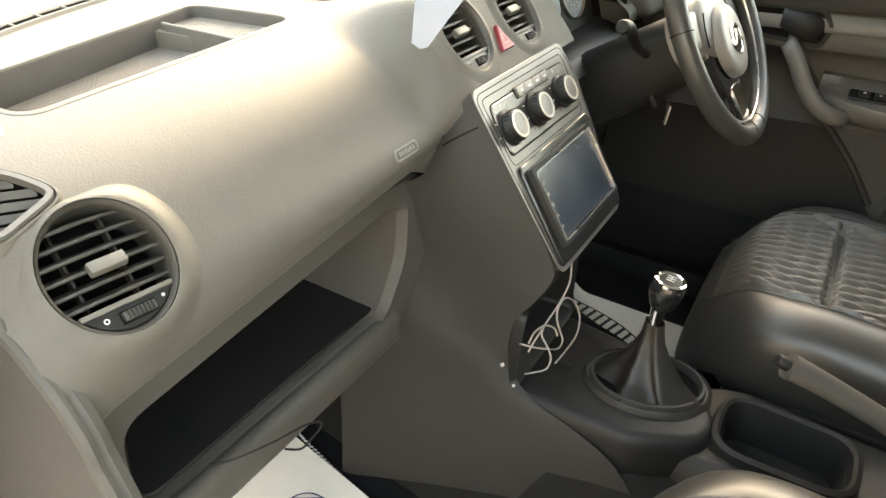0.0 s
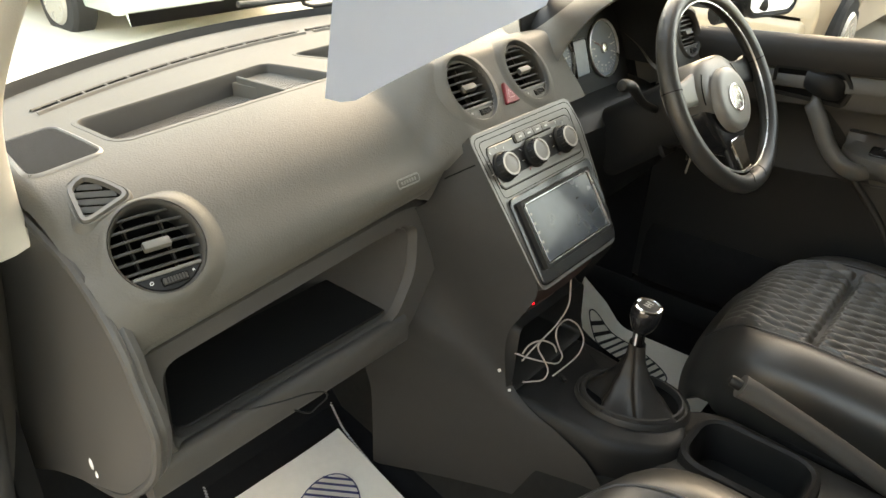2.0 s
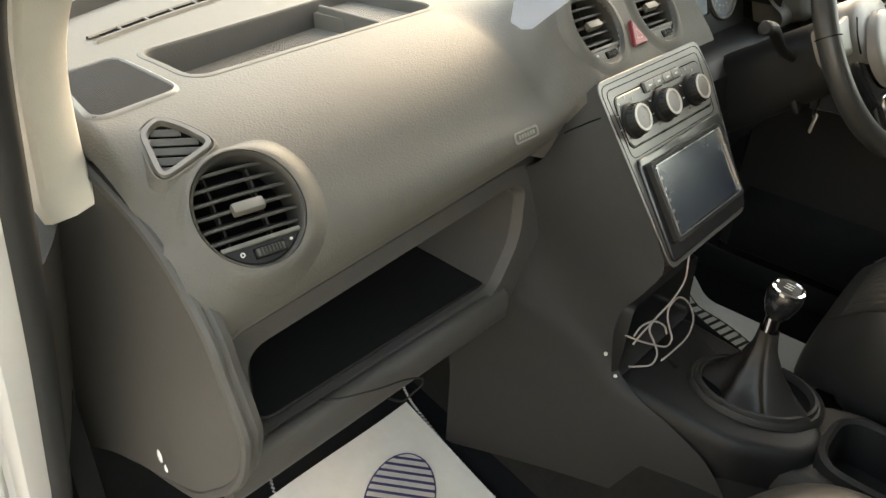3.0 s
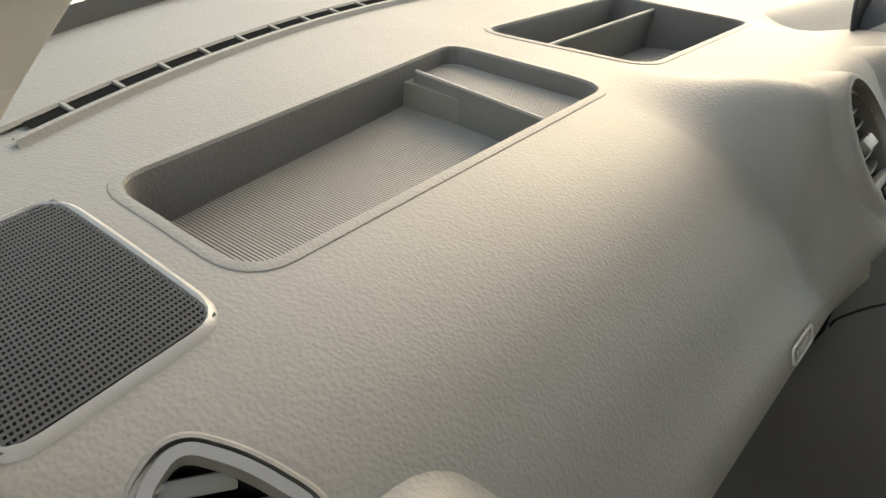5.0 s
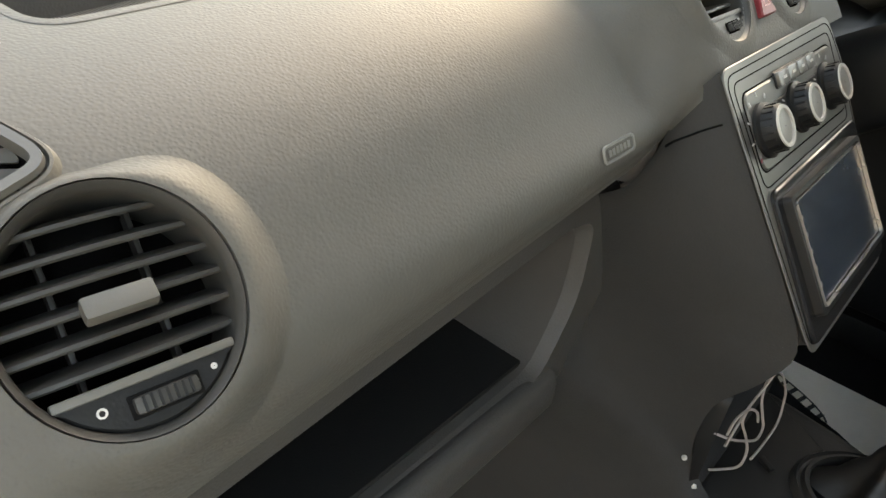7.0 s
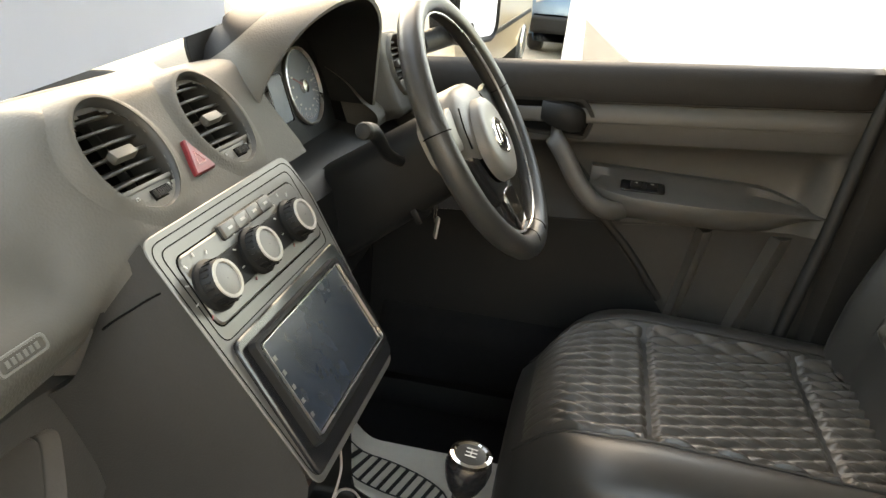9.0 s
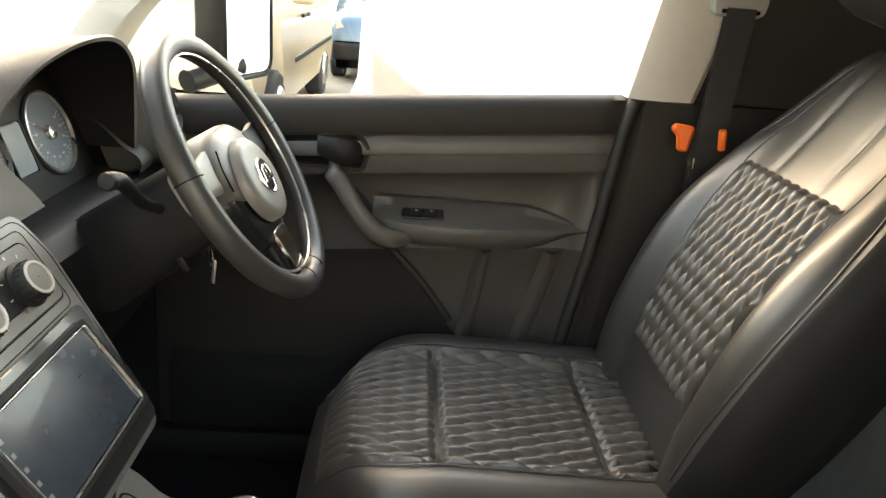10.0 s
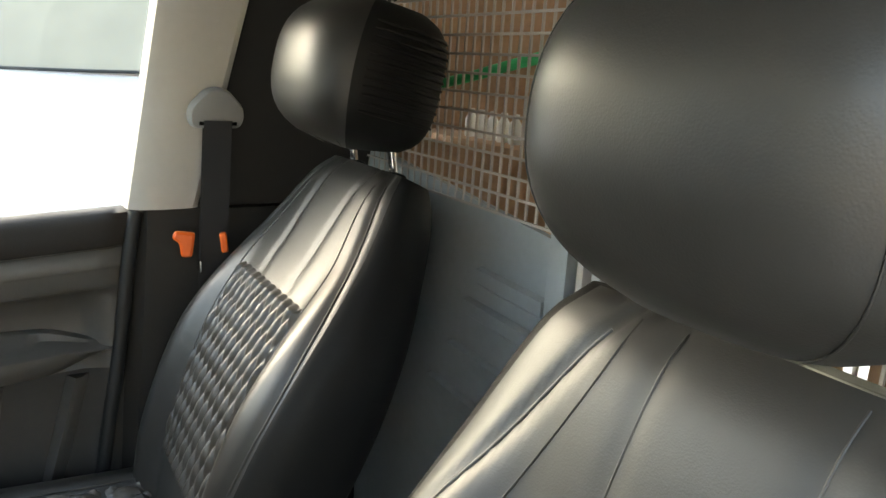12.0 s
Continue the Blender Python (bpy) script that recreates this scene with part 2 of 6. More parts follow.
def curve(keys, x):
    """A smooth line through keyed tuples, without waves."""
    if x <= keys[0][0]:
        return keys[0][1]
    for i in range(len(keys) - 1):
        (a, p), (b, q) = keys[i], keys[i + 1]
        if x <= b:
            (a0, p0), (b1, q1) = keys[max(0, i - 1)], keys[min(len(keys) - 1, i + 2)]
            t, h = (x - a) / (b - a), b - a
            res = []
            for u0, u, v, v1 in zip(p0, p, q, q1):
                m0, m1 = (v - u0) / (b - a0) * h, (v1 - u) / (b1 - a) * h
                res.append((2 * t ** 3 - 3 * t * t + 1) * u + (t ** 3 - 2 * t * t + t) * m0 + (3 * t * t - 2 * t ** 3) * v + (t ** 3 - t * t) * m1)
            return tuple(res)
    return keys[-1][1]


def grow(outline, d):
    """The outline pushed outwards by d (anticlockwise)."""
    pts = [Vector(p).to_2d() for p in outline]
    n, res = len(pts), []
    for i in range(n):
        e = pts[(i + 1) % n] - pts[i - 1]
        nrm = Vector((e.y, -e.x)).normalized()
        res.append(tuple(pts[i] + nrm * d))
    return res


def plate(outline, t, m=None, bm=None, edge=0.0015):
    """A thin plate from local z 0 to t with an eased upper edge."""
    inner = grow(outline, -edge)
    rings = [[Vector((x, y, 0)) for x, y in outline], [Vector((x, y, t - edge)) for x, y in outline], [Vector((x, y, t)) for x, y in inner]]
    if m:
        rings = [[m @ p for p in r] for r in rings]
    return loft(rings, bm=bm)


def bezel(outline, inner, t, m=None, bm=None, depth=0.0):
    """A frame between two outlines of equal count, standing t proud, its inner edge reaching to depth."""
    mid = [((a[0] + b[0]) / 2, (a[1] + b[1]) / 2) for a, b in zip(outline, inner)]
    rings = [[(x, y, 0) for x, y in outline], [(x * 0.7 + u * 0.3, y * 0.7 + v * 0.3, t) for (x, y), (u, v) in zip(outline, mid)],
             [(x * 0.7 + u * 0.3, y * 0.7 + v * 0.3, t) for (x, y), (u, v) in zip(inner, mid)], [(x, y, depth) for x, y in inner]]
    rings = [[(m @ Vector(p)) if m else Vector(p) for p in r] for r in rings]
    return loft(rings, cap=False, bm=bm)


def axes(o, x, y, z):
    m = Matrix((x, y, z)).transposed().to_4x4()
    m.translation = Vector(o)
    return m


def facing(o, normal, up=(0, 0, 1)):
    """A frame at o whose local z is the normal and whose local y leans up."""
    z = Vector(normal).normalized()
    x = Vector(up).cross(z).normalized()
    return axes(o, x, z.cross(x), z)


def superring(cx, a, b, n=28, e=4.0, fn=None):
    """A rounded-box outline with half sizes a, b."""
    out = []
    for i in range(n):
        t = 2 * math.pi * i / n
        c, s = math.cos(t), math.sin(t)
        out.append((cx + a * math.copysign(abs(c) ** (2 / e), c), b * math.copysign(abs(s) ** (2 / e), s)))
    return out


def lerp(keys, x):
    """Piecewise smooth interpolation of tuples keyed by a number."""
    if x <= keys[0][0]:
        return keys[0][1]
    for (a, p), (b, q) in zip(keys, keys[1:]):
        if x <= b:
            t = (x - a) / (b - a)
            t = t * t * (3 - 2 * t)
            return tuple(u * (1 - t) + v * t for u, v in zip(p, q))
    return keys[-1][1]


# ---- the van's shell ----
def slab(name, size, at, material, label, category, bevel=0.01, m=None):
    return solid(name, box(*size, bevel, at=(0, 0, 0)), material, label, category, kind="structure", m=m or pose(*at))


slab("floor", (1.56, 2.0, 0.04), (0, 0.85, 0.345), CARPET, "black carpeted floor of the van's cab", "floor")
for s, n, ya in ((1, "wall_kick_right", 1.235), (-1, "wall_kick_left", 1.42)):
    slab(n, (0.03, 1.92 - ya, 0.78), (s * 0.755, (1.92 + ya) / 2, 0.73), CARPET, "black carpeted side of the footwell", "footwell side", 0.004)
slab("ceiling", (1.5, 1.16, 0.04), (0, 0.47, 1.68), ROOFL, "pale fabric lining under the van's roof", "ceiling")
toe = loft([[Vector((x, y, z)) for y, z in ((1.50, 0.365), (1.62, 0.43), (1.74, 0.62), (1.80, 0.86), (1.86, 1.05), (1.90, 1.05), (1.90, 0.33), (1.50, 0.33))] for x in (-0.78, -0.3, 0, 0.3, 0.78)])
solid("wall_front", toe, CARPET, "black carpeted toe board under the dashboard", "toe board", kind="structure")
# The driver's sill is BLACK to paint in the shade of that footwell.
for s, n in ((-1, "trim_sill_left"), (1, "trim_sill_right")):
    slab(n, (0.07, 1.9, 0.09), (s * 0.765, 0.8, 0.385), LOWER if s < 0 else BLACK, "dark plastic door sill trim", "sill trim", 0.02)

# windscreen and its black lower edge
BASE_Y = lambda x: 1.60 + 0.25 * (1 - (x / 0.72) ** 2)
ws = []
for k in range(13):
    t = k / 12
    row = []
    for i in range(25):
        x = -1 + 2 * i / 24
        w = 0.72 * (1 - t) + 0.62 * t
        row.append(Vector((x * w, (BASE_Y(x * 0.72) + 0.015) * (1 - t) + (1.02 + 0.10 * (1 - x * x)) * t, 1.125 * (1 - t) + 1.63 * t)))
    ws.append(row)
bm = loft(ws, closed=False, cap=False)
ob = solid("window_front", bm, CLEAR, "curved clear glass windscreen of the van", "windscreen", kind="structure")
ob.visible_shadow = False
strip = loft([[Vector((p.x, p.y - 0.002, p.z - 0.012)) for p in ws[0]], [Vector((p.x, p.y - 0.012, p.z + 0.012)) for p in ws[0]],
              [Vector((p.x, p.y - 0.030, p.z + 0.020)) for p in ws[0]], [Vector((p.x, p.y - 0.034, p.z - 0.012)) for p in ws[0]]], closed=False, cap=False)
solid("trim_windscreen", strip, RUBBER, "black rubber strip along the foot of the windscreen", "seal", kind="structure")


wiper = thing("windscreen_wiper", "thin black wiper parked at the foot of the windscreen", "wiper", at=(0.10, 1.83, 1.16))
for nm, pts, r in (("arm", [(0.02, -0.005, 0.006), (0.05, 0.022, -0.010), (0.10, 0.028, -0.020), (0.20, 0.010, -0.012), (0.34, -0.040, 0.004)], 0.005), ("blade", [(-0.16, -0.022, 0.020), (0.02, -0.004, 0.008), (0.30, -0.036, 0.010)], 0.006)):
    part(nm, tube(pts, r, 8, 6), RUBBER, wiper)


INNER = [(0.700, 1.326, 1.070), (0.705, 1.320, 1.13), (0.716, 1.275, 1.22), (0.720, 1.200, 1.30), (0.712, 1.10, 1.40), (0.665, 0.95, 1.60), (0.65, 0.90, 1.66)]
OUTER = [(0.742, 1.348, 1.050), (0.750, 1.310, 1.12), (0.763, 1.240, 1.235), (0.768, 1.170, 1.32), (0.765, 1.08, 1.42), (0.715, 0.93, 1.60), (0.70, 0.88, 1.66)]


def pillar(name, side, material, label):
    """The pillar trim beside the windscreen, raked back."""
    rings = []
    for p, q in zip(spline(INNER, 6), spline(OUTER, 6)):
        e = (q - p)
        ring = [p + Vector((0, 0.05, 0.02)), p, p + e * 0.10 + Vector((0, -0.006, 0)), p + e * 0.5 + Vector((0, -0.010, 0)), p + e * 0.9 + Vector((0, -0.006, 0)), q, q + Vector((0, 0.05, 0.02))]
        rings.append([Vector((side * v.x, v.y, v.z)) for v in ring])
    return solid(name, loft(rings), material, label, "pillar trim", kind="structure")


pillar("trim_pillar_left", -1, TRIM, "pale beige plastic trim on the windscreen pillar")
pillar("trim_pillar_right", 1, TRIM, "pale beige plastic trim on the driver's windscreen pillar")

# body side at the open passenger door: painted jamb, rubber seal
JAMB = spline([(0, 0.94, 1.62), (0, 1.085, 1.40), (0, 1.168, 1.285), (0, 1.190, 1.240), (0, 1.212, 1.174), (0, 1.245, 1.068), (0, 1.285, 0.95), (0, 1.368, 0.734), (0, 1.43, 0.55), (0, 1.36, 0.42), (0, 1.2, 0.38)], 5)
rings = []
for p in JAMB:
    up = 0.021
    rings.append([Vector((x - up, p.y + dy, p.z)) for x, dy in ((-0.768, 0.03), (-0.780, 0.0), (-0.786, -0.004), (-0.806, -0.004), (-0.812, 0.002), (-0.814, 0.010), (-0.820, 0.012), (-0.826, 0.004), (-0.860, 0.006), (-0.880, 0.03), (-0.890, 0.14), (-0.768, 0.14))])
# White body paint, greyed for the weak light on the jamb.
solid("wall_door_jamb", loft(rings), mat("greyed_jamb_white", (0.50, 0.485, 0.475), 0.35, coat=0.3, var=0.04), "white painted door jamb of the open passenger door", "door jamb", kind="structure")
solid("trim_door_seal", tube([(-0.796, p.y + 0.010, p.z) for p in JAMB], 0.016, 10, 0), RUBBER, "black rubber seal round the door opening", "seal", kind="structure")
rings = []
for p in JAMB:
    rings.append([Vector((x, p.y + dy, p.z)) for x, dy in ((-0.785, 0.028), (-0.768, 0.040), (-0.750, 0.065), (-0.732, 0.095), (-0.722, 0.20), (-0.785, 0.20))])
solid("trim_jamb_cover", loft([r for r in rings if r[0].z < 1.065]), LOWER, "dark plastic cover between door seal and dashboard", "trim", kind="structure")

# ---- the dashboard skin ----
PAS = [(1.0, 1.122), (0.62, 1.134), (1.47, 1.142), (1.385, 1.141), (1.325, 1.136), (1.275, 1.122), (1.235, 1.099), (1.204, 1.069), (1.182, 1.040), (1.175, 1.010), (1.180, 0.984)]
CEN = [(1.0, 1.122), (0.62, 1.134), (1.48, 1.142), (1.405, 1.145), (1.345, 1.156), (1.295, 1.172), (1.253, 1.176), (1.225, 1.155), (1.193, 1.119), (1.170, 1.094), (1.158, 1.078)]


def profile(x, n=5):
    """The dashboard's outline at x, from the windscreen to its lower lip, as (y, z)."""
    c = 1 - smooth01((-x - 0.115) / 0.085) if x < 0 else 1 - smooth01((x - 0.20) / 0.12)
    yb = BASE_Y(x)
    pts = []
    for (py, pz), (cy, cz) in zip(PAS, CEN):
        pts.append([py * (1 - c) + cy * c, pz * (1 - c) + cz * c])
    pts[0][0] = yb - 0.005
    pts[1][0] = yb - 0.06
    pts[2][0] = min(pts[2][0], yb - 0.10)
    rise = 0.045 * max(0.0, min(1.0, (x + 0.69) / 0.52)) if x < 0 else 0.045
    for k, w in ((8, 0.35), (9, 0.75), (10, 1.0)):
        pts[k][1] += (rise - 0.004) * w * (1 - c)
    drop, edge = smooth01((abs(x) - 0.655) / 0.05), smooth01((abs(x) - 0.688) / 0.018)
    for k, p in enumerate(pts):
        p[1] -= 0.034 * (edge if k < 5 else (edge + drop) / 2 if k == 5 else drop if k < 7 else drop * 0.4)
    line = spline([(0, a, b) for a, b in pts], n)
    return [(p.y, p.z) for p in line]


PROFILES = {}


def skin_z(x, y):
    key = round(x, 4)
    if key not in PROFILES:
        PROFILES[key] = profile(x, 12)
    pr = PROFILES[key]
    for (y0, z0), (y1, z1) in zip(pr, pr[1:]):
        if (y0 - y) * (y1 - y) <= 0 and y0 != y1:
            t = (y - y0) / (y1 - y0)
            return z0 + (z1 - z0) * t
    return pr[-1][1] if y < pr[-1][0] else pr[0][1]


def on_skin(p, nrm):
    """Where the line through p along nrm meets the dashboard."""
    n, lo, hi = Vector(nrm).normalized(), -0.06, 0.06
    for _ in range(24):
        s = (lo + hi) / 2
        q = Vector(p) + n * s
        if q.z > skin_z(max(-0.7, min(0.7, q.x)), q.y):
            hi = s
        else:
            lo = s
    return Vector(p) + n * hi


def inside(poly, x, y):
    hit = False
    for i in range(len(poly)):
        (x0, y0), (x1, y1) = poly[i - 1], poly[i]
        if (y0 > y) != (y1 > y) and x < (x1 - x0) * (y - y0) / (y1 - y0) + x0:
            hit = not hit
    return hit


TRAY_A = [(-0.572, 1.466), (-0.566, 1.366), (-0.180, 1.398), (-0.212, 1.536)]
TRAY_B = [(-0.142, 1.552), (-0.088, 1.402), (0.224, 1.416), (0.170, 1.572)]
VENT_L = (Vector((-0.6185, 1.2105, 1.0745)), Vector((-0.12, -0.72, 0.68)).normalized())
VENT_R = (Vector((0.664, 1.172, 1.118)), Vector((-0.05, -0.93, 0.36)).normalized())
CV = [(Vector((s * 0.0755, 1.210, 1.136)), Vector((0, -0.77, 0.64)).normalized()) for s in (-1, 1)]
TRI_BASE = [(-0.647, 1.3185), (-0.6765, 1.2475), (-0.6075, 1.2615)]
TRI_XY = [(-0.6105, 1.2595), (-0.6235, 1.2900), (-0.6385, 1.3085), (-0.6620, 1.2995), (-0.6745, 1.2475)]
TRI_P = [Vector((x, y, skin_z(x, y) + h)) for (x, y), h in zip(TRI_BASE, (0.0035, 0.011, 0.0045))]
TRI = ((TRI_P[0] + TRI_P[1] + TRI_P[2]) / 3, (TRI_P[1] - TRI_P[0]).cross(TRI_P[2] - TRI_P[0]).normalized())


HOLE_A, HOLE_B = (grow(dense(rounded(t, 0.022, 6)), 0.0035) for t in (TRAY_A, TRAY_B))


def collar_at(deg, collar, keep):
    """How far the moulded collar reaches at an angle, in radii of the vent."""
    if not keep:
        return collar
    wide = 0.17 + 0.10 * (math.cos(radians(deg)) + 1)
    return 1.19 + wide * smooth01((abs((deg + 62) % 360 - 180) - 30) / 45)


def holed(p):
    if inside(HOLE_A, p.x, p.y) and p.z > 1.08 or inside(HOLE_B, p.x, p.y):
        return True
    for (c, n), r, collar, keep in ((VENT_L, 0.0490, 1.46, True), (CV[0], 0.046, 1.06, False), (CV[1], 0.046, 1.06, False)):
        d = p - c
        q = facing(c, n).inverted() @ p
        if (d - n * d.dot(n)).length < r * (collar_at(math.degrees(math.atan2(q.y, q.x)), collar, keep) - 0.06) and abs(d.dot(n)) < 0.05:
            return True
    if inside(rounded(grow(TRI_XY, -0.004), 0.014), p.x, p.y) and p.z > 1.08:
        return True
    # the well behind the instruments
    return 0.20 < p.x < 0.55 and p.y < 1.30


dash = thing("dashboard", "grey-beige grained plastic dashboard with trays and round vents", "dashboard", at=(0, 1.3, 1.0))
INV = Matrix.Translation((0, -1.3, -1.0))


def dpart(name, bm, material, parent=None, label="", angle=38):
    """A part given in the van's own coordinates, under the dashboard."""
    bmesh.ops.transform(bm, matrix=INV, verts=bm.verts)
    return part(name, bm, material, parent or dash, label, angle=angle)


cols = [-0.70 + 1.40 * i / 420 for i in range(421)]


def rows(x):
    """The profile with close rows where the trays are cut."""
    p = profile(x, 60)
    keep = []
    for k, step in enumerate((12, 1, 1, 3, 5, 5, 5, 5, 6, 6)):
        keep += p[k * 60:(k + 1) * 60:step]
    return keep + [p[-1]]


skin = loft([[Vector((x, y, z)) for y, z in rows(x)] for x in cols], closed=False, cap=False)
bmesh.ops.delete(skin, geom=[f for f in skin.faces if holed(f.calc_center_median())], context="FACES")
dpart("top_panel", skin, DASH, label="grained grey-beige upper skin", angle=60)

# rounded lower lip of the passenger side, turned under
lip = []
for x in [-0.70 + 0.54 * i / 40 for i in range(41)]:
    y0, z0 = profile(x)[-1]
    e = smooth01((-0.165 - x) / 0.05)
    lip.append([Vector((x, y0 + a * e, z0 + b * e)) for a, b in ((0, 0), (0.001, -0.006), (0.006, -0.011), (0.014, -0.014), (0.045, -0.024), (0.075, -0.024))])
dpart("lower_lip", loft(lip, closed=False, cap=False), DASH)


dpart("recess_end", loft([[Vector((x, y, z)) for x, y in ((-0.184, 1.176), (-0.192, 1.192), (-0.204, 1.222), (-0.222, 1.262))] for z in (0.992, 1.01, 1.03, 1.045)], closed=False, cap=False), LOWER)
# Added backing, so the gap under the lip reads as shaded plastic.
dpart("recess_wall", loft([[Vector((x, y, z)) for y, z in ((1.262, 1.060), (1.248, 1.0), (1.240, 0.93))] for x in (-0.69, -0.5, -0.3, -0.14)], closed=False, cap=False), LOWER, label="added filler panel behind the lower lip, in shade-darkened plastic")


def tray(name, poly, depth, front, dividers, step, label):
    """A moulded tray: rim, sloping walls, a ribbed floor that falls away from the near edge, low dividers."""
    out = dense(rounded(poly, 0.022, 6))
    zz = lambda p, d: Vector((p[0], p[1], skin_z(p[0], p[1]) + d))
    zt = sum(skin_z(*p) for p in poly) / 4
    a, b, c, d = [Vector((*p, 0)) for p in (poly[1], poly[2], poly[3], poly[0])]

    def floor_z(x, y, k=1.0):
        u = max(0.0, min(1.0, (x - a.x) / (b.x - a.x)))
        near, far = a.lerp(b, u).y, d.lerp(c, u).y
        v = max(0.0, min(1.0, (y - near) / (far - near)))
        return zt - k * (front + (depth - front) * v)

    rings = [[zz(p, -0.0010) for p in grow(out, 0.0085)], [zz(p, 0.0006) for p in grow(out, 0.0072)], [zz(p, 0.0012) for p in grow(out, 0.004)], [zz(p, 0.0010) for p in grow(out, 0.0008)], [zz(p, -0.0015) for p in grow(out, -0.0006)]]
    top = dpart(name, loft(rings, cap=False), DASH, label=label)
    walls = [[zz(p, -0.001) for p in grow(out, -0.0005)], [zz(p, -0.006) for p in grow(out, -0.002)], [Vector((p[0], p[1], floor_z(*p) - 0.003)) for p in grow(out, -0.005)]]
    # Tray walls take the darkened dash plastic for their shade.
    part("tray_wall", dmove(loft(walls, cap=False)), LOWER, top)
    n = 150
    ribs = []
    for i in range(n):
        for f, h in ((0.0, 0.0005), (0.5, 0.0005), (0.62, 0.0), (0.9, 0.0)):
            u = (i + f) / n
            p, q = a.lerp(b, u), d.lerp(c, u)
            row = []
            for v in (0, 0.5, 1):
                r = p.lerp(q, v)
                k = step[1] if (p + q).x / 2 > step[0] else 1.0
                row.append(Vector((r.x, r.y, floor_z(r.x, r.y, k) + h)))
            ribs.append(row)
    part("tray_floor", dmove(loft(ribs, closed=False, cap=False)), TRAYFLOOR, top, smooth=False)
    for (x0, y0), (x1, y1), gap in dividers:
        p, q = Vector((x0, y0, 0)), Vector((x1, y1, 0))
        e = (q - p).normalized()
        side = Vector((-e.y, e.x, 0)) * 0.0026
        ring = []
        for k in range(9):
            r = p.lerp(q, k / 8)
            lo, hi = floor_z(r.x, r.y) - 0.002, zt - gap
            hi = max(hi, lo + 0.004)
            ring.append([r - side + Vector((0, 0, lo)), r - side * 0.9 + Vector((0, 0, hi - 0.0015)), r - side * 0.4 + Vector((0, 0, hi)), r + side * 0.4 + Vector((0, 0, hi)), r + side * 0.9 + Vector((0, 0, hi - 0.0015)), r + side + Vector((0, 0, lo))])
        part("divider", dmove(loft(ring)), DASH, top)
    return top


def dmove(bm):
    bmesh.ops.transform(bm, matrix=INV, verts=bm.verts)
    return bm


tray("long_tray", TRAY_A, 0.034, 0.034, [((-0.284, 1.514), (-0.276, 1.392), 0.004)], (-0.281, 0.42), "long open tray with a ribbed floor")
tray("square_tray", TRAY_B, 0.062, 0.040, [((-0.136, 1.500), (0.188, 1.524), 0.006), ((-0.045, 1.404), (-0.055, 1.505), 0.016)], (9, 1), "deep open tray with low dividers")


# defroster slot under the windscreen
def slot(x0, x1):
    ys = lambda x: 1.535 + 0.145 * (1 - (x / 0.60) ** 2)
    xs = [x0 + (x1 - x0) * i / 40 for i in range(41)]
    base = dpart("defroster_slot", loft([[Vector((x, ys(x) + o, skin_z(x, ys(x) + o) + h)) for o, h in ((-0.015, -0.001), (-0.012, 0.0040), (-0.0085, 0.0042), (-0.0065, 0.0020))] for x in xs], closed=False, cap=False), DASH, label="long narrow demister slot")
    part("slot_rim", dmove(loft([[Vector((x, ys(x) + o, skin_z(x, ys(x) + o) + h)) for o, h in ((0.0065, 0.0020), (0.0085, 0.0042), (0.012, 0.0040), (0.015, -0.001))] for x in xs], closed=False, cap=False)), DASH, base)
    # Flat dark strip in place of the slot's shaded depth.
    part("slot_shade", dmove(loft([[Vector((x, ys(x) + o, skin_z(x, ys(x) + o) + 0.0024)) for o in (-0.0065, 0.0065)] for x in xs[1:-1]], closed=False, cap=False)), VENTDARK, base)
    for i in range(3, 40, 3):
        x = xs[i]
        part("slat", dmove(box(0.003, 0.0135, 0.004, 0.0006, at=(x, ys(x), skin_z(x, ys(x)) + 0.0022))), DASH, base)


slot(-0.585, -0.01)
slot(0.01, 0.585)


# speaker grille: a perforated sheet in a thin frame
def speaker(sign, name):
    poly = [(sign * 0.600, 1.462), (sign * 0.594, 1.350), (sign * 0.684, 1.335), (sign * 0.668, 1.446)]
    if sign > 0:
        poly = poly[::-1]
    else:
        poly = [poly[1], poly[0], poly[3], poly[2]]
    out = dense(rounded(poly, 0.014, 5))
    zz = lambda p, d: Vector((p[0], p[1], skin_z(p[0], p[1]) + d))
    rings = [[zz(p, -0.0006) for p in grow(out, 0.0062)], [zz(p, 0.0016) for p in grow(out, 0.0048)], [zz(p, 0.0030) for p in grow(out, 0.0022)], [zz(p, 0.0004) for p in out]]
    top = dpart(name, loft(rings, cap=False), GREYPANEL, label="round-cornered loudspeaker grille with fine mesh")
    a, b, c, d = [Vector((*p, 0)) for p in poly]
    nu, nv = 40, 42
    bm = bmesh.new()
    spot = lambda u, v, h: (lambda q: Vector((q.x, q.y, skin_z(q.x, q.y) + h)))(a.lerp(b, u).lerp(d.lerp(c, u), v))
    for i in range(nu + 1):
        loft([[spot(i / nu + o / nu, v / 16, 0.0022) for o in (-0.24, 0.24)] for v in range(17)], closed=False, cap=False, bm=bm)
    for j in range(nv + 1):
        loft([[spot(u / 16, j / nv + o / nv, 0.0020) for o in (-0.20, 0.20)] for u in range(17)], closed=False, cap=False, bm=bm)
    tagged(part("mesh_sheet", dmove(bm), MESHP, top, "fine perforated mesh", smooth=False), kind="stuff")
    rows = [[Vector((q.x, q.y, skin_z(q.x, q.y) + 0.0008)) for q in (a.lerp(b, i / 20).lerp(d.lerp(c, i / 20), j / 20) for i in range(21))] for j in range(21)]
    part("backing", dmove(loft(rows, closed=False, cap=False)), VENTDARK, top)


speaker(-1, "speaker_grille")
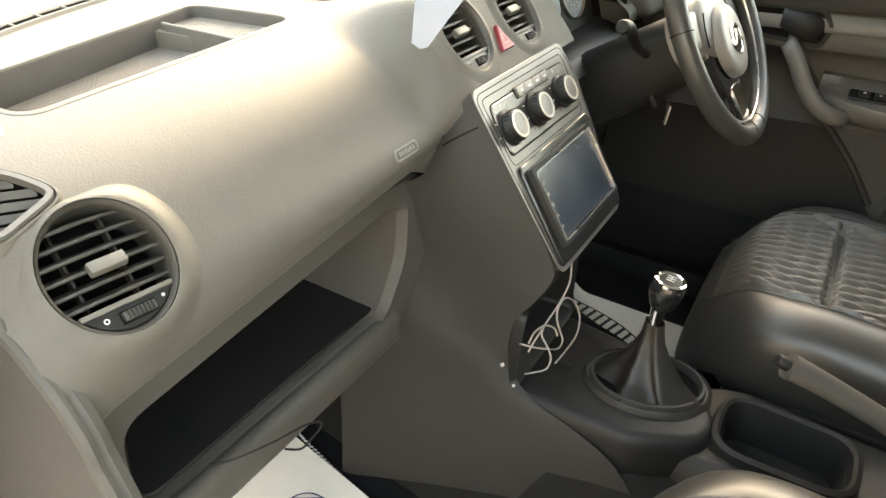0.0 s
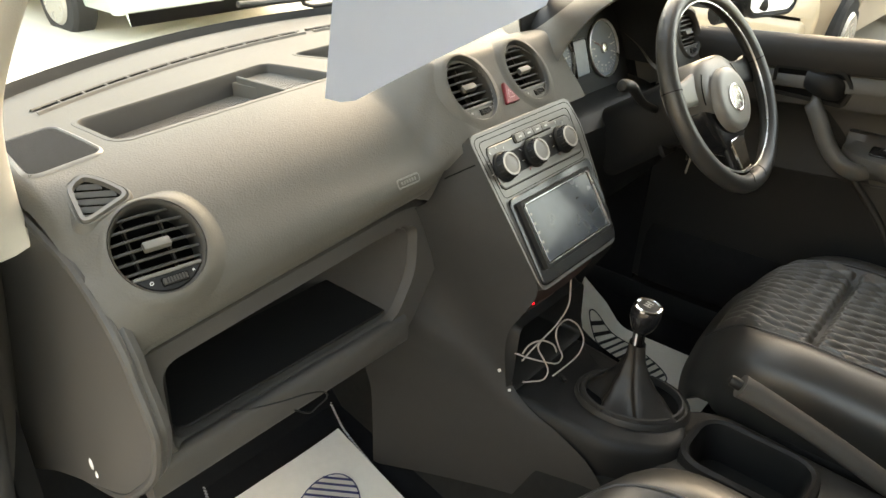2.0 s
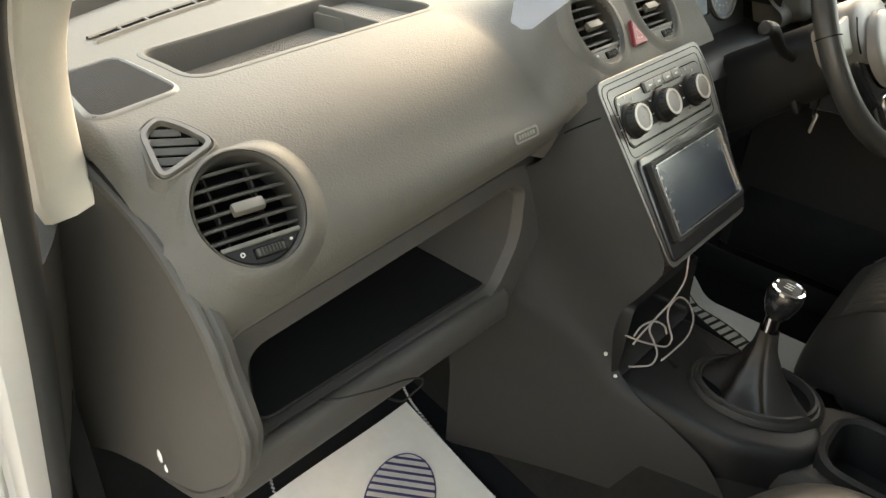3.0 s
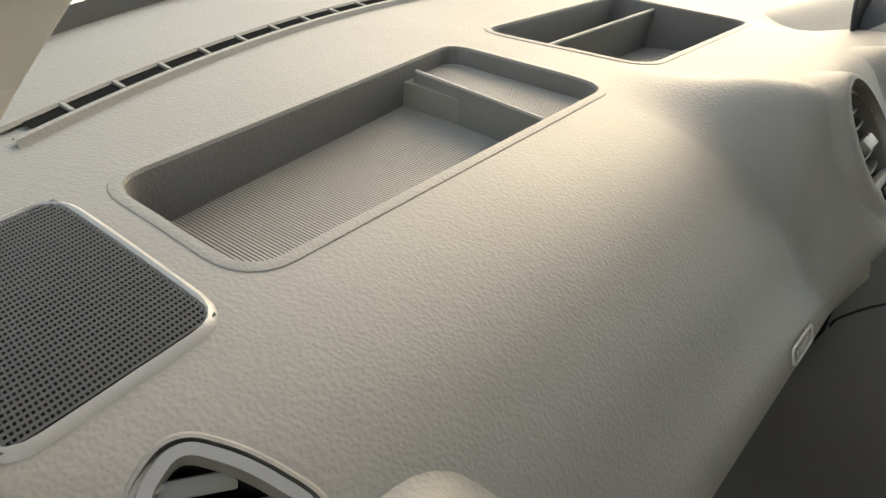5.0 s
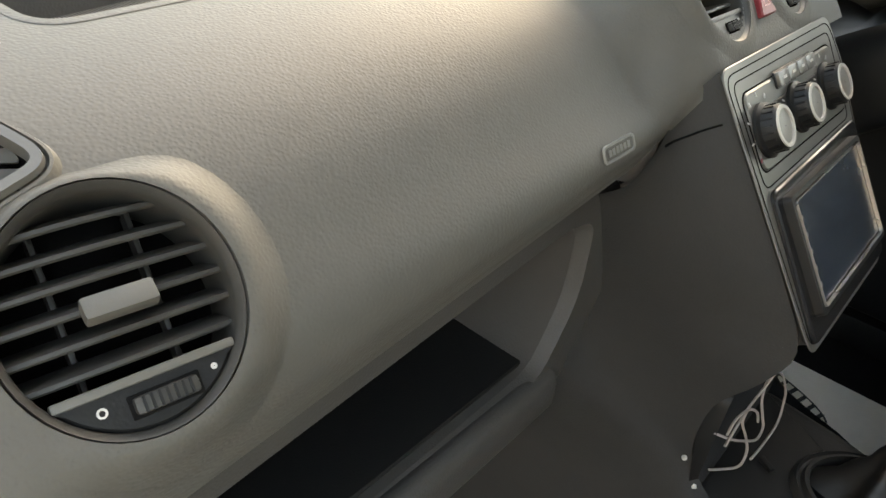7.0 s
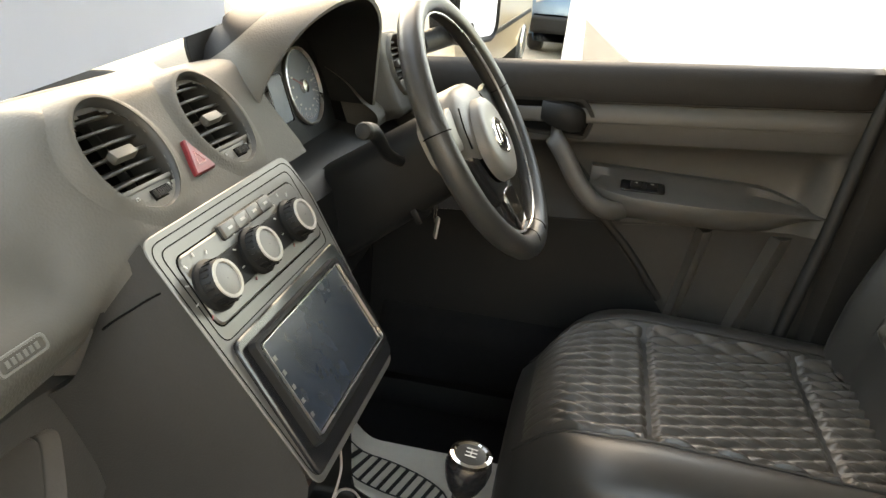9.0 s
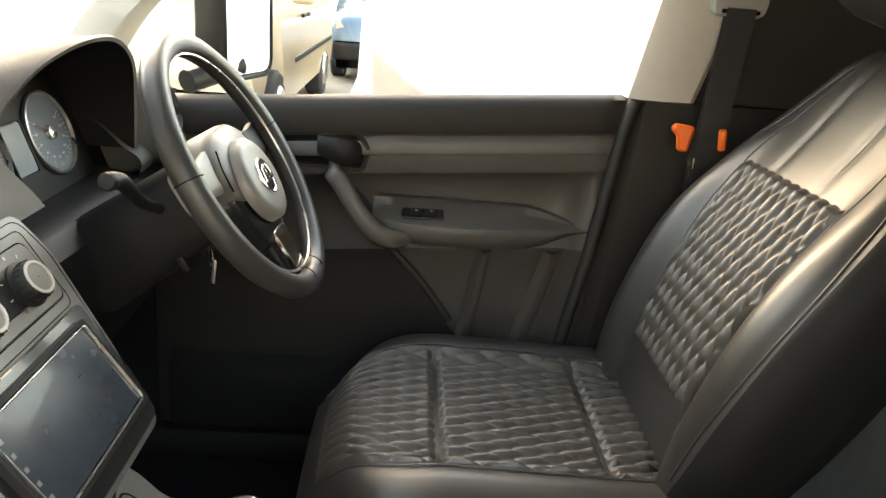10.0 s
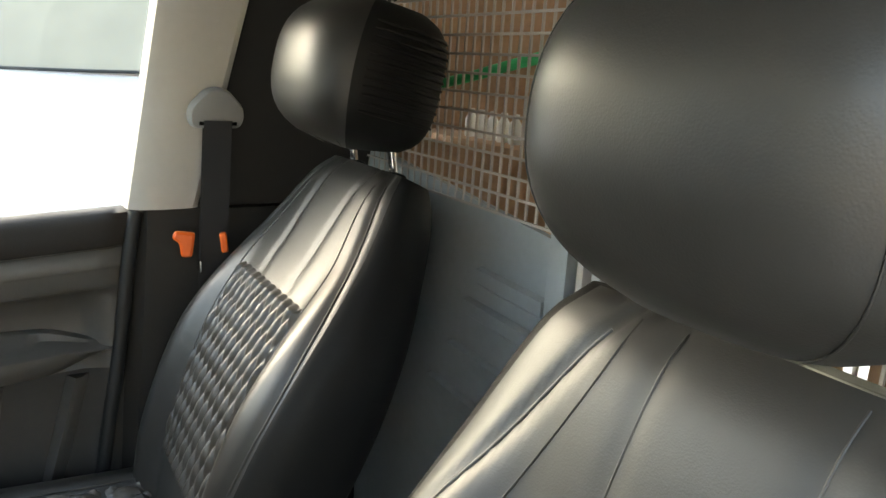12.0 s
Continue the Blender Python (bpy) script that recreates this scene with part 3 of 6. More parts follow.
speaker(1, "speaker_grille")


# round air vents
def air_vent(c, n, r, sy, name, label, blades=7, collar=1.5, lift=0.004, crescent=True, keep=False, flat=False):
    m = facing(c, n)
    ring = lambda k, h, s=sy: [m @ Vector((r * k * math.cos(a), r * k * s * math.sin(a), h)) for a in (2 * math.pi * i / 48 for i in range(48))]
    rings = []
    for j in range(9):
        t = j / 8
        row = []
        for i in range(48):
            a = 2 * math.pi * i / 48
            k = collar_at(math.degrees(a), collar, keep) * (1 - t) + 1.045 * t
            p = m @ Vector((r * k * math.cos(a), r * k * (1 + (sy - 1) * 0.8) * math.sin(a), 0))
            q = p - n * 0.002 if flat else on_skin(p, n)
            q += n * ((lift + 0.002 - (q - c).dot(n)) * smooth01(t * 1.05) - 0.0003 * (1 - min(1, t * 12)))
            row.append(q)
        rings.append(row)
    top = dpart(name, loft(rings + [ring(1.042, lift + 0.0005), ring(1.035, lift - 0.006)], cap=False), DASH, label=label, angle=80)
    part("ring", dmove(loft([ring(1.028, lift - 0.006), ring(1.026, lift + 0.0005), ring(1.018, lift + 0.0012), ring(0.965, lift - 0.0015), ring(0.95, lift - 0.006), ring(0.945, -0.040)], cap=False)), VENT, top, "dark ring")
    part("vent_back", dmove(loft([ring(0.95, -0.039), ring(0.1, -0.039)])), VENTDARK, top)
    lowest = -0.52 if crescent else -0.85
    for i in range(blades):
        y = (0.86 - (0.86 - lowest) * (i + 0.4) / blades)
        w = r * 0.945 * math.sqrt(max(0.05, 1 - y * y))
        bow = lambda u: -0.004 - 0.004 * u * u
        bm = loft([[Vector((u * w, y * r * sy + v, bow(u) + d)) for v, d in ((0.0058, -0.0200), (0.0064, -0.0195), (0.0016, -0.0020), (0.0006, 0.0), (-0.0012, 0.0), (-0.0020, -0.0012), (0.0040, -0.0200))] for u in (-1, -0.75, -0.5, -0.25, 0, 0.25, 0.5, 0.75, 1)])
        bmesh.ops.transform(bm, matrix=m, verts=bm.verts)
        part("slat", dmove(bm), VENT, top)
    for s in (-0.42, 0.42):
        part("slat", dmove(box(0.0025, r * 1.5 * sy, 0.010, 0.0005, at=(s * r, 0.06 * r, -0.030), m=m)), VENT, top)
    part("vent_tab", dmove(box(0.030, 0.0105, 0.009, 0.002, 2, at=(0, 0.06 * r, 0.0), m=m @ pose(0, 0, 0, -18))), TAB, top, "grey thumb tab")
    if crescent:
        pts = [(r * 0.955 * math.cos(a), r * 0.955 * sy * math.sin(a)) for a in (radians(215 + 110 * i / 16) for i in range(17))]
        part("lower_plate", dmove(plate(pts, 0.005, m @ Matrix.Translation((0, 0, -0.006)))), BLACK if keep else TAB, top)
        part("plate_lip", dmove(box(r * 1.54, 0.0042, 0.008, 0.0014, at=(0, -0.545 * r * sy, -0.003), m=m)), TAB, top)
        wx, ww = (0.004, 0.027) if keep else (0.010, 0.022)
        # Dark pad in place of the shaded slot round the thumb wheel.
        part("wheel_slot", dmove(box(ww + 0.003, 0.0100, 0.002, 0.0006, at=(wx, -0.75 * r * sy, -0.0008), m=m)), VENTDARK, top)
        part("thumb_wheel", dmove(box(ww, 0.0075, 0.008, 0.002, at=(wx, -0.75 * r * sy, -0.0005), m=m)), VENT, top)
        for i in range(7):
            part("ridge", dmove(box(0.0011, 0.0068, 0.0012, at=(wx - ww * 0.36 + ww * 0.12 * i, -0.75 * r * sy, 0.0038), m=m)), BLACK, top)
        part("mark", dmove(lathe([(0.0022, 0.0), (0.0022, 0.0006), (0.0013, 0.0006), (0.0013, 0.0)], 12, m=m @ Matrix.Translation((-0.021, -0.70 * r * sy, -0.0008)))), STITCH, top)
        part("mark", dmove(lathe([(0.0014, 0.0), (0.0014, 0.0006), (0.0002, 0.0006)], 12, m=m @ Matrix.Translation((0.026, -0.68 * r * sy, -0.0008)))), STITCH, top)
    return top


air_vent(*VENT_L, 0.0490, 1.085, "air_vent", "round side air vent with dark slats", blades=6, collar=1.46, keep=True, lift=0.002)
pod = [(-0.068, -0.085), (0.058, -0.085), (0.062, 0.050), (0.030, 0.064), (-0.030, 0.064), (-0.062, 0.050)]
pod_ring = lambda g, h: [facing(*VENT_R) @ Vector((x, y, h)) for x, y in grow(dense(rounded(pod, 0.03, 6), 0.01), g)]
dpart("vent_pod", loft([pod_ring(0.004, -0.10), pod_ring(0.0, -0.012), pod_ring(-0.006, -0.003), pod_ring(-0.014, -0.0015), [facing(*VENT_R) @ Vector((0.052 * math.cos(a), 0.052 * math.sin(a), -0.0015)) for a in (math.atan2(y, x) for x, y in dense(rounded(pod, 0.03, 6), 0.01))]], cap=False), DASH, label="rounded pod round the driver's side vent", angle=60)
air_vent(*VENT_R, 0.045, 1.12, "air_vent", "round side air vent beside the driver's window", collar=1.14, flat=True)
for c, n in CV:
    air_vent(c, n, 0.0465, 1.16, "air_vent", "oval centre air vent with dark slats", blades=6, collar=1.40, lift=0.005)

# small three-cornered demister vent
tm = facing(*TRI)
tin = [tm.inverted() @ Vector((x, y, TRI[0].z - (TRI[1].x * (x - TRI[0].x) + TRI[1].y * (y - TRI[0].y)) / TRI[1].z)) for x, y in TRI_XY]
corner = max(tin, key=lambda p: p.x)
tout = dense(rounded([(corner.x + (p.x - corner.x) * 1.04, corner.y + (p.y - corner.y) * 1.06) for p in tin], 0.0175, 8), 0.004)
tv = dpart("corner_vent", bezel(tout, grow(tout, -0.0064), 0.0032, tm, depth=-0.003), FRAMEP, label="three-cornered demister vent in the corner")
part("vent_seat", dmove(loft([[tm @ Vector((x, y, -0.009)) for x, y in grow(tout, 0.009)], [tm @ Vector((x, y, 0.0005)) for x, y in grow(tout, 0.003)], [tm @ Vector((x, y, 0.0008)) for x, y in grow(tout, 0.0016)], [tm @ Vector((x, y, -0.003)) for x, y in grow(tout, 0.0008)]], cap=False)), DASH, tv)
part("vent_tunnel", dmove(loft([[tm @ Vector((x, y, -0.002)) for x, y in grow(tout, -0.0062)], [tm @ Vector((x, y, -0.016)) for x, y in grow(tout, -0.0062)]], cap="end")), VENTDARK, tv)
run = (tm.inverted().to_3x3() @ Vector((0.87, -0.49, 0.05))).to_2d().normalized()
acr = Vector((-run.y, run.x))
hole = grow(tout, -0.0062)
cs = [Vector(p).dot(acr) for p in hole]
lo, hi = min(cs), max(cs)
for i in range(5):
    v = lo + (hi - lo) * (0.10 + 0.195 * i)
    us = [u / 4000 for u in range(-200, 201) if inside(hole, *(run * (u / 4000) + acr * v))]
    if us:
        c = run * ((us[0] + us[-1]) / 2) + acr * v
        sm2 = tm @ axes((c.x, c.y, -0.005), (run.x, run.y, 0), (acr.x, acr.y, 0), (0, 0, 1)) @ pose(0, 0, 0, 30)
        part("slat", dmove(box(us[-1] - us[0] + 0.003, 0.0066, 0.0026, 0.0009, m=sm2)), SLATP, tv)

# airbag label on the passenger side
lm = facing(on_skin((-0.251, 1.175, 1.048), (0, -0.9, 0.4)), (0, -0.9, 0.42))
lab = dpart("airbag_badge", bezel(rrect(0.046, 0.014, 0.004), rrect(0.041, 0.0095, 0.003), 0.0014, lm, depth=0.0002), GREYPANEL, label="small embossed badge with unreadable lettering")
for i in range(6):
    part("bar", dmove(box(0.0032, 0.005, 0.0008, at=(-0.0135 + 0.0054 * i, 0, 0.0007), m=lm)), GREYPANEL, lab)

# ---- the open shelf under the airbag cover ----
sm = facing((-0.445, 1.212, 0.868), (0.0, -1.0, 0.06))
inner = rounded([(-0.197, -0.060), (0.182, -0.056), (0.226, 0.004), (0.236, 0.076), (0.200, 0.086), (-0.190, 0.056)], 0.024, 6)
outer = rounded([(-0.255, -0.108), (0.215, -0.106), (0.305, 0.0), (0.300, 0.112), (0.22, 0.122), (-0.255, 0.086)], 0.03, 6)
shelf = dpart("open_shelf", bezel(outer, inner, 0.012, sm, depth=-0.01), LOWER, label="open shelf cut below the airbag cover")
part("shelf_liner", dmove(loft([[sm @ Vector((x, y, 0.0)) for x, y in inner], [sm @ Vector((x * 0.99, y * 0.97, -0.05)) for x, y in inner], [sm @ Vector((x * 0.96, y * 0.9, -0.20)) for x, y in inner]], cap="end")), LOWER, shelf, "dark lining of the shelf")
part("shelf_mat", dmove(plate(rounded([(-0.63, 1.215), (-0.235, 1.215), (-0.24, 1.355), (-0.62, 1.355)], 0.02, 4), 0.003, Matrix.Translation((0, 0, 0.815)))), BLACK, shelf, "black rubber mat lying in the shelf")
part("shelf_bar", dmove(loft([[Vector((x, 1.200 + a, 0.782 + b)) for a, b in superring(0, 0.014, 0.026, 16, 3.0)] for x in [-0.69 + 0.45 * i / 12 for i in range(13)]])), LOWER, shelf, "rounded lower edge of the shelf")

# end cap towards the open door, with its raised edge
cap_line = spline([(0, 1.345, 1.098), (0, 1.289, 1.085), (0, 1.236, 1.066), (0, 1.190, 1.030), (0, 1.163, 0.995), (0, 1.152, 0.965), (0, 1.136, 0.93), (0, 1.130, 0.90), (0, 1.150, 0.84), (0, 1.20, 0.78), (0, 1.262, 0.729), (0, 1.40, 0.68)], 6)
n = len(cap_line)
back = [Vector((0, 1.55, 1.098 - (1.098 - 0.60) * i / (n - 1))) for i in range(n)]
rings = []
for k in range(8):
    t = k / 7
    rings.append([Vector((-0.70 - 0.016 * math.sin(t * math.pi / 2), p.y * (1 - t) + q.y * t, p.z * (1 - t) + q.z * t)) for p, q in zip(cap_line, back)])
dpart("end_cap", loft(rings, closed=False, cap=False), LOWER, label="smooth dark end panel beside the door opening")
dpart("cap_edge", tube([(-0.699, p.y, p.z) for p in cap_line], 0.006, 8, 0), LOWER)
rings = [[Vector((-0.70 + dx, p.y + dy, p.z)) for p in cap_line] for dx, dy in ((0.0, 0.004), (0.012, -0.002), (0.02, 0.002), (0.025, 0.03), (0.02, 0.2))]
dpart("corner_panel", loft(rings, closed=False, cap=False), LOWER)
for (y, z, s) in ((1.284, 0.78, 0.010), (1.275, 0.768, 0.006)):
    dpart("scuff_mark", lathe([(s, 0.0), (s * 0.7, 0.0012), (0.001, 0.0014)], 9, m=facing((-0.7155, y, z), (-1, 0, 0)), sx=0.5, sy=1.0), SCUFF, label="pale scuff in the plastic")
dpart("scuff_mark", lathe([(0.012, 0.0), (0.008, 0.003), (0.001, 0.004)], 9, m=facing((-0.712, 1.335, 1.075), (-1, -0.3, 0)), sx=0.7), SCUFF, label="torn pale scuff under the pillar")

# ---- the centre stack ----
U, V, N = Vector((1, 0, 0)), Vector((0, 0.566, 0.824)), Vector((0, -0.824, 0.566))
CM = axes((0, 1.160, 1.085), U, V, N)
at = lambda x, y, z=0.0: CM @ Matrix.Translation((x, y, z))
KNOBRING = mat("pale_ring", (0.42, 0.39, 0.35), 0.4, var=0.05)
stack = thing("centre_stack", "grey centre stack with heater controls", "centre stack", at=(0, 1.3, 1.0))


def cpart(name, bm, material, parent=None, label="", angle=38):
    return part(name, dmove(bm), material, parent or stack, label, angle=angle)


cpart("stack_body", plate(rounded([(-0.108, -0.262), (0.096, -0.262), (0.120, 0.0), (-0.124, 0.0)], 0.018, 5), 0.11, at(0, 0, -0.112), edge=0.008), LOWER)
facia = cpart("facia", plate(rounded([(-0.129, -0.258), (0.102, -0.258), (0.116, -0.205), (0.146, -0.050), (0.136, 0.004), (-0.142, 0.002)], 0.016, 6), 0.0012, at(0, 0, 0.0018), edge=0.0008), FACIA, label="satin grey facia with rounded corners")
cpart("stack_seam", tube([(-0.1385, 1.1448, 1.0468), (-0.1465, 1.1550, 1.0405), (-0.1555, 1.1632, 1.0348), (-0.1664, 1.1698, 1.0306), (-0.178, 1.1712, 1.0290)], 0.0011, 6, 4), VENTDARK)
cl = cpart("heater_panel", plate(rrect(0.232, 0.068, 0.010), 0.0022, at(-0.002, -0.058, 0.003)), FACIA, label="satin grey heater panel with three knobs")
part("panel_line", dmove(bezel(rrect(0.2355, 0.0715, 0.011), rrect(0.2325, 0.0685, 0.010), 0.0006, at(-0.002, -0.058, 0.003))), VENTDARK, cl)
part("panel_recess", dmove(plate(rrect(0.196, 0.036, 0.012), 0.0008, at(-0.012, -0.060, 0.0052))), BLACK, cl)
for i, x in enumerate((-0.098, -0.016, 0.071)):
    k = cpart("knob", lathe([(0.0240, 0.0), (0.0240, 0.003), (0.0205, 0.005), (0.0195, 0.015), (0.0182, 0.017), (0.0175, 0.017)], 36, m=at(x, -0.060, 0.006)), BLACK, label="round heater knob with a silver ring")
    part("knob_ring", dmove(lathe([(0.0182, 0.0165), (0.0178, 0.0182), (0.0150, 0.0182), (0.0146, 0.016)], 36, m=at(x, -0.060, 0.006))), KNOBRING, k)
    part("knob_face", dmove(lathe([(0.0149, 0.0165), (0.010, 0.0172), (0.0005, 0.0172)], 36, m=at(x, -0.060, 0.006))), GREYPANEL, k)
    for j in range(20):
        a = 2 * math.pi * j / 20
        part("grip", dmove(box(0.0016, 0.0016, 0.009, at=(0.0200, 0, 0.010), m=at(x, -0.060, 0.006) @ pose(0, 0, 0, 0, 0, 18 * j))), BLACK, k)
    for j in range(9):
        a = radians(-40 + 260 * j / 8)
        part("tick", dmove(box(0.004, 0.0012, 0.0008, at=(0.0315, 0, 0.0065), m=at(x, -0.060, 0.0) @ pose(0, 0, 0, 0, 0, math.degrees(a)))), STITCH if j != 8 else RED, k)
for i in range(4):
    b = cpart("push_button", box(0.0242, 0.013, 0.006, 0.0015, at=(-0.036 + 0.0245 * i, -0.0275, 0.007), m=CM), FACIA)
    part("mark", dmove(box(0.008, 0.0025, 0.0006, at=(-0.036 + 0.0245 * i, -0.0275, 0.0102), m=CM)), STITCH, b)
for k, poly in ((0.016, [(-0.126, -0.252), (0.100, -0.252), (0.113, -0.205), (0.141, -0.048), (0.132, -0.002), (-0.138, -0.004)]), (0.012, [(-0.1235, -0.106), (0.117, -0.104), (0.1245, -0.0115), (-0.129, -0.0115)])):
    line = dense(rounded(poly, k, 5), 0.01)
    part("groove", dmove(bezel(line, grow(line, -0.0011), 0.0004, at(0, 0, 0.0031))), VENTDARK, facia)
part("button_bar", dmove(plate(rrect(0.104, 0.0165, 0.004), 0.0012, at(0.001, -0.0275, 0.0052))), BLACK, cl)
radio = thing("touchscreen_radio", "double-height touchscreen radio, switched off, in a gloss surround", "car radio", at=(0, 1.3, 1.0))
cpart("surround", plate(rounded([(-0.124, -0.250), (0.100, -0.250), (0.112, -0.205), (0.118, -0.106), (-0.121, -0.109)], 0.010, 4), 0.0045, at(0, 0, 0.0035), edge=0.0015), GLOSS, radio)
cpart("bezel", bezel(rrect(0.204, 0.112, 0.005), rrect(0.190, 0.100, 0.004), 0.0078, at(-0.008, -0.174, 0.0078), depth=0.003), BLACK, radio)
cpart("silver_edge", bezel(rrect(0.1895, 0.0995, 0.004), rrect(0.1872, 0.0972, 0.0035), 0.0035, at(-0.008, -0.174, 0.0135), depth=0.0), SILVER, radio, "thin bright metal edge")
cpart("screen", plate(rrect(0.187, 0.097, 0.003), 0.002, at(-0.008, -0.174, 0.0115)), SCREEN, radio, "dark glossy screen, switched off")
for i in range(5):
    cpart("touch_mark", box(0.0045, 0.0045, 0.0004, at=(-0.0935, -0.143 - 0.0155 * i, 0.0138), m=CM), GREYPANEL, radio)
hz = facing((0.0, 1.192, 1.116), (0, -0.77, 0.64))
cpart("hazard_button", plate(rounded([(-0.019, -0.017), (0.019, -0.017), (0.0, 0.021)], 0.005, 4), 0.007, hz), RED, label="red three-cornered hazard button")
tri = rounded([(-0.008, -0.0085), (0.008, -0.0085), (0.0, 0.006)], 0.0015, 2)
cpart("hazard_mark", bezel(tri, grow(tri, -0.0011), 0.0005, hz @ Matrix.Translation((0, 0, 0.007))), mat("pale_red", (0.5, 0.2, 0.19), 0.5, var=0.05))


# ---- instruments ----
binn = thing("instrument_binnacle", "black hooded instrument binnacle with round dials", "instruments", at=(0, 1.3, 1.0))
ARCH = spline([(0.165, 1.225, 1.06), (0.168, 1.218, 1.11), (0.185, 1.205, 1.165), (0.235, 1.185, 1.215), (0.305, 1.170, 1.242), (0.385, 1.163, 1.250), (0.46, 1.165, 1.240), (0.525, 1.172, 1.205), (0.562, 1.185, 1.145), (0.578, 1.195, 1.06)], 5)
mid = Vector((0.372, 0, 1.10))
shrink = lambda p, k, dy: Vector((mid.x + (p.x - mid.x) * k, p.y + dy, mid.z + (p.z - mid.z) * k))
back = [Vector((p.x, 1.345 + 0.095 * smooth01((p.x - 0.21) / 0.12), 1.139 if p.z > 1.13 else p.z)) for p in ARCH]
half = [Vector((p.x, 1.285 + 0.035 * smooth01((p.x - 0.21) / 0.12), max(min(p.z, 1.135), 1.135 + (p.z - 1.135) * 0.62) if p.z > 1.135 else p.z)) for p in ARCH]
fwd = [Vector((p.x, 1.24, 1.135 + (p.z - 1.135) * 0.9 if p.z > 1.135 else p.z)) for p in ARCH]
part("hood", dmove(loft([back, half, fwd, ARCH, [shrink(p, 0.985, -0.006) for p in ARCH], [shrink(p, 0.95, -0.004) for p in ARCH]], closed=False, cap=False)), DASH, binn, "curved grained hood over the dials", angle=70)
part("hood_inside", dmove(loft([[shrink(p, 0.955, -0.004) for p in ARCH], [shrink(p, 0.93, 0.03) for p in ARCH], [Vector((mid.x + (p.x - mid.x) * 0.90, 1.300, mid.z + (p.z - mid.z) * 0.9)) for p in ARCH]], closed=False, cap=False)), BLACK, binn)
fm = facing((0.372, 1.275, 1.095), (0, -0.95, 0.31))
part("dial_plate", dmove(plate(rrect(0.37, 0.24, 0.03), 0.004, fm)), BLACK, binn)
part("lower_visor", dmove(loft([[Vector((x, y, z)) for y, z in ((1.28, 1.03), (1.225, 1.022), (1.19, 1.012), (1.18, 1.0), (1.20, 0.985))] for x in (0.165, 0.28, 0.38, 0.5, 0.58)], closed=False, cap=False)), BLACK, binn)
for x in (-0.092, 0.092):
    dm = fm @ Matrix.Translation((x, 0.005, 0.004))
    d = part("dial", dmove(lathe([(0.058, 0.0), (0.057, 0.001), (0.001, 0.001)], 48, m=dm)), mat("dial_face", (0.15, 0.17, 0.2), 0.4, var=0.08), binn, "round dial with pale ticks")
    part("dial_ring", dmove(lathe([(0.060, 0.0), (0.0605, 0.006), (0.058, 0.007), (0.0565, 0.002)], 48, m=dm)), SILVER, d)
    for j in range(31):
        a = -210 + 240 * j / 30
        L = 0.009 if j % 3 == 0 else 0.005
        part("tick", dmove(box(L, 0.0014 if j % 3 == 0 else 0.0009, 0.0006, at=(0.051 - L / 2, 0, 0.0016), m=dm @ pose(0, 0, 0, 0, 0, a))), STITCH, d)
    for j in range(11):
        a = radians(-210 + 240 * j / 10)
        part("numeral_bar", dmove(box(0.006, 0.003, 0.0006, at=(0.036 * math.cos(a), 0.036 * math.sin(a), 0.0016), m=dm)), STITCH, d)
    part("needle", dmove(box(0.042, 0.002, 0.001, 0.0003, at=(0.018, 0, 0.005), m=dm @ pose(0, 0, 0, 0, 0, -205))), RED, d)
    part("needle_cap", dmove(lathe([(0.011, 0.001), (0.010, 0.007), (0.001, 0.008)], 20, m=dm)), SILVER, d)
mfd = part("display", dmove(plate(rrect(0.05, 0.07, 0.004), 0.003, fm @ Matrix.Translation((0, 0.0, 0.004)))), mat("grey_display", (0.26, 0.29, 0.32), 0.2, var=0.1), binn, "grey trip display, switched off")
part("display_edge", dmove(bezel(rrect(0.056, 0.076, 0.005), rrect(0.05, 0.07, 0.004), 0.004, fm @ Matrix.Translation((0, 0.0, 0.004)))), BLACK, mfd)

# ---- driver's lower dash, column and wheel ----
knee = []
for x in [0.13 + 0.58 * i / 12 for i in range(13)]:
    k = 0.05 * math.sin(math.pi * (x - 0.13) / 0.58)
    knee.append([Vector((x, y - k * 0.3, z)) for y, z in ((1.20, 1.015), (1.175, 0.995), (1.165, 0.95), (1.17, 0.88), (1.20, 0.80), (1.27, 0.745), (1.42, 0.72))])
# BLACK here puts the shade under the wheel into the colour.
dpart("knee_panel", loft(knee, closed=False, cap=False), BLACK, label="panel below the steering column, darkened for the shade there")
dpart("right_face", loft([[Vector((x, y, z)) for y, z in ((1.16, 1.0), (1.15, 0.96), (1.16, 0.9))] for x in (0.56, 0.63, 0.70)], closed=False, cap=False), LOWER)
HUB = Vector((0.366, 0.976, 1.098))
WN = Vector((-0.05, -1.0, 0.60)).normalized()
WM = facing(HUB, WN)
wheel = thing("steering_wheel", "black leather three-spoke steering wheel with a round hub badge", "steering wheel", at=HUB)


def wpart(name, bm, material, label="", parent=None):
    bmesh.ops.transform(bm, matrix=Matrix.Translation(-HUB), verts=bm.verts)
    return part(name, bm, material, parent or wheel, label)


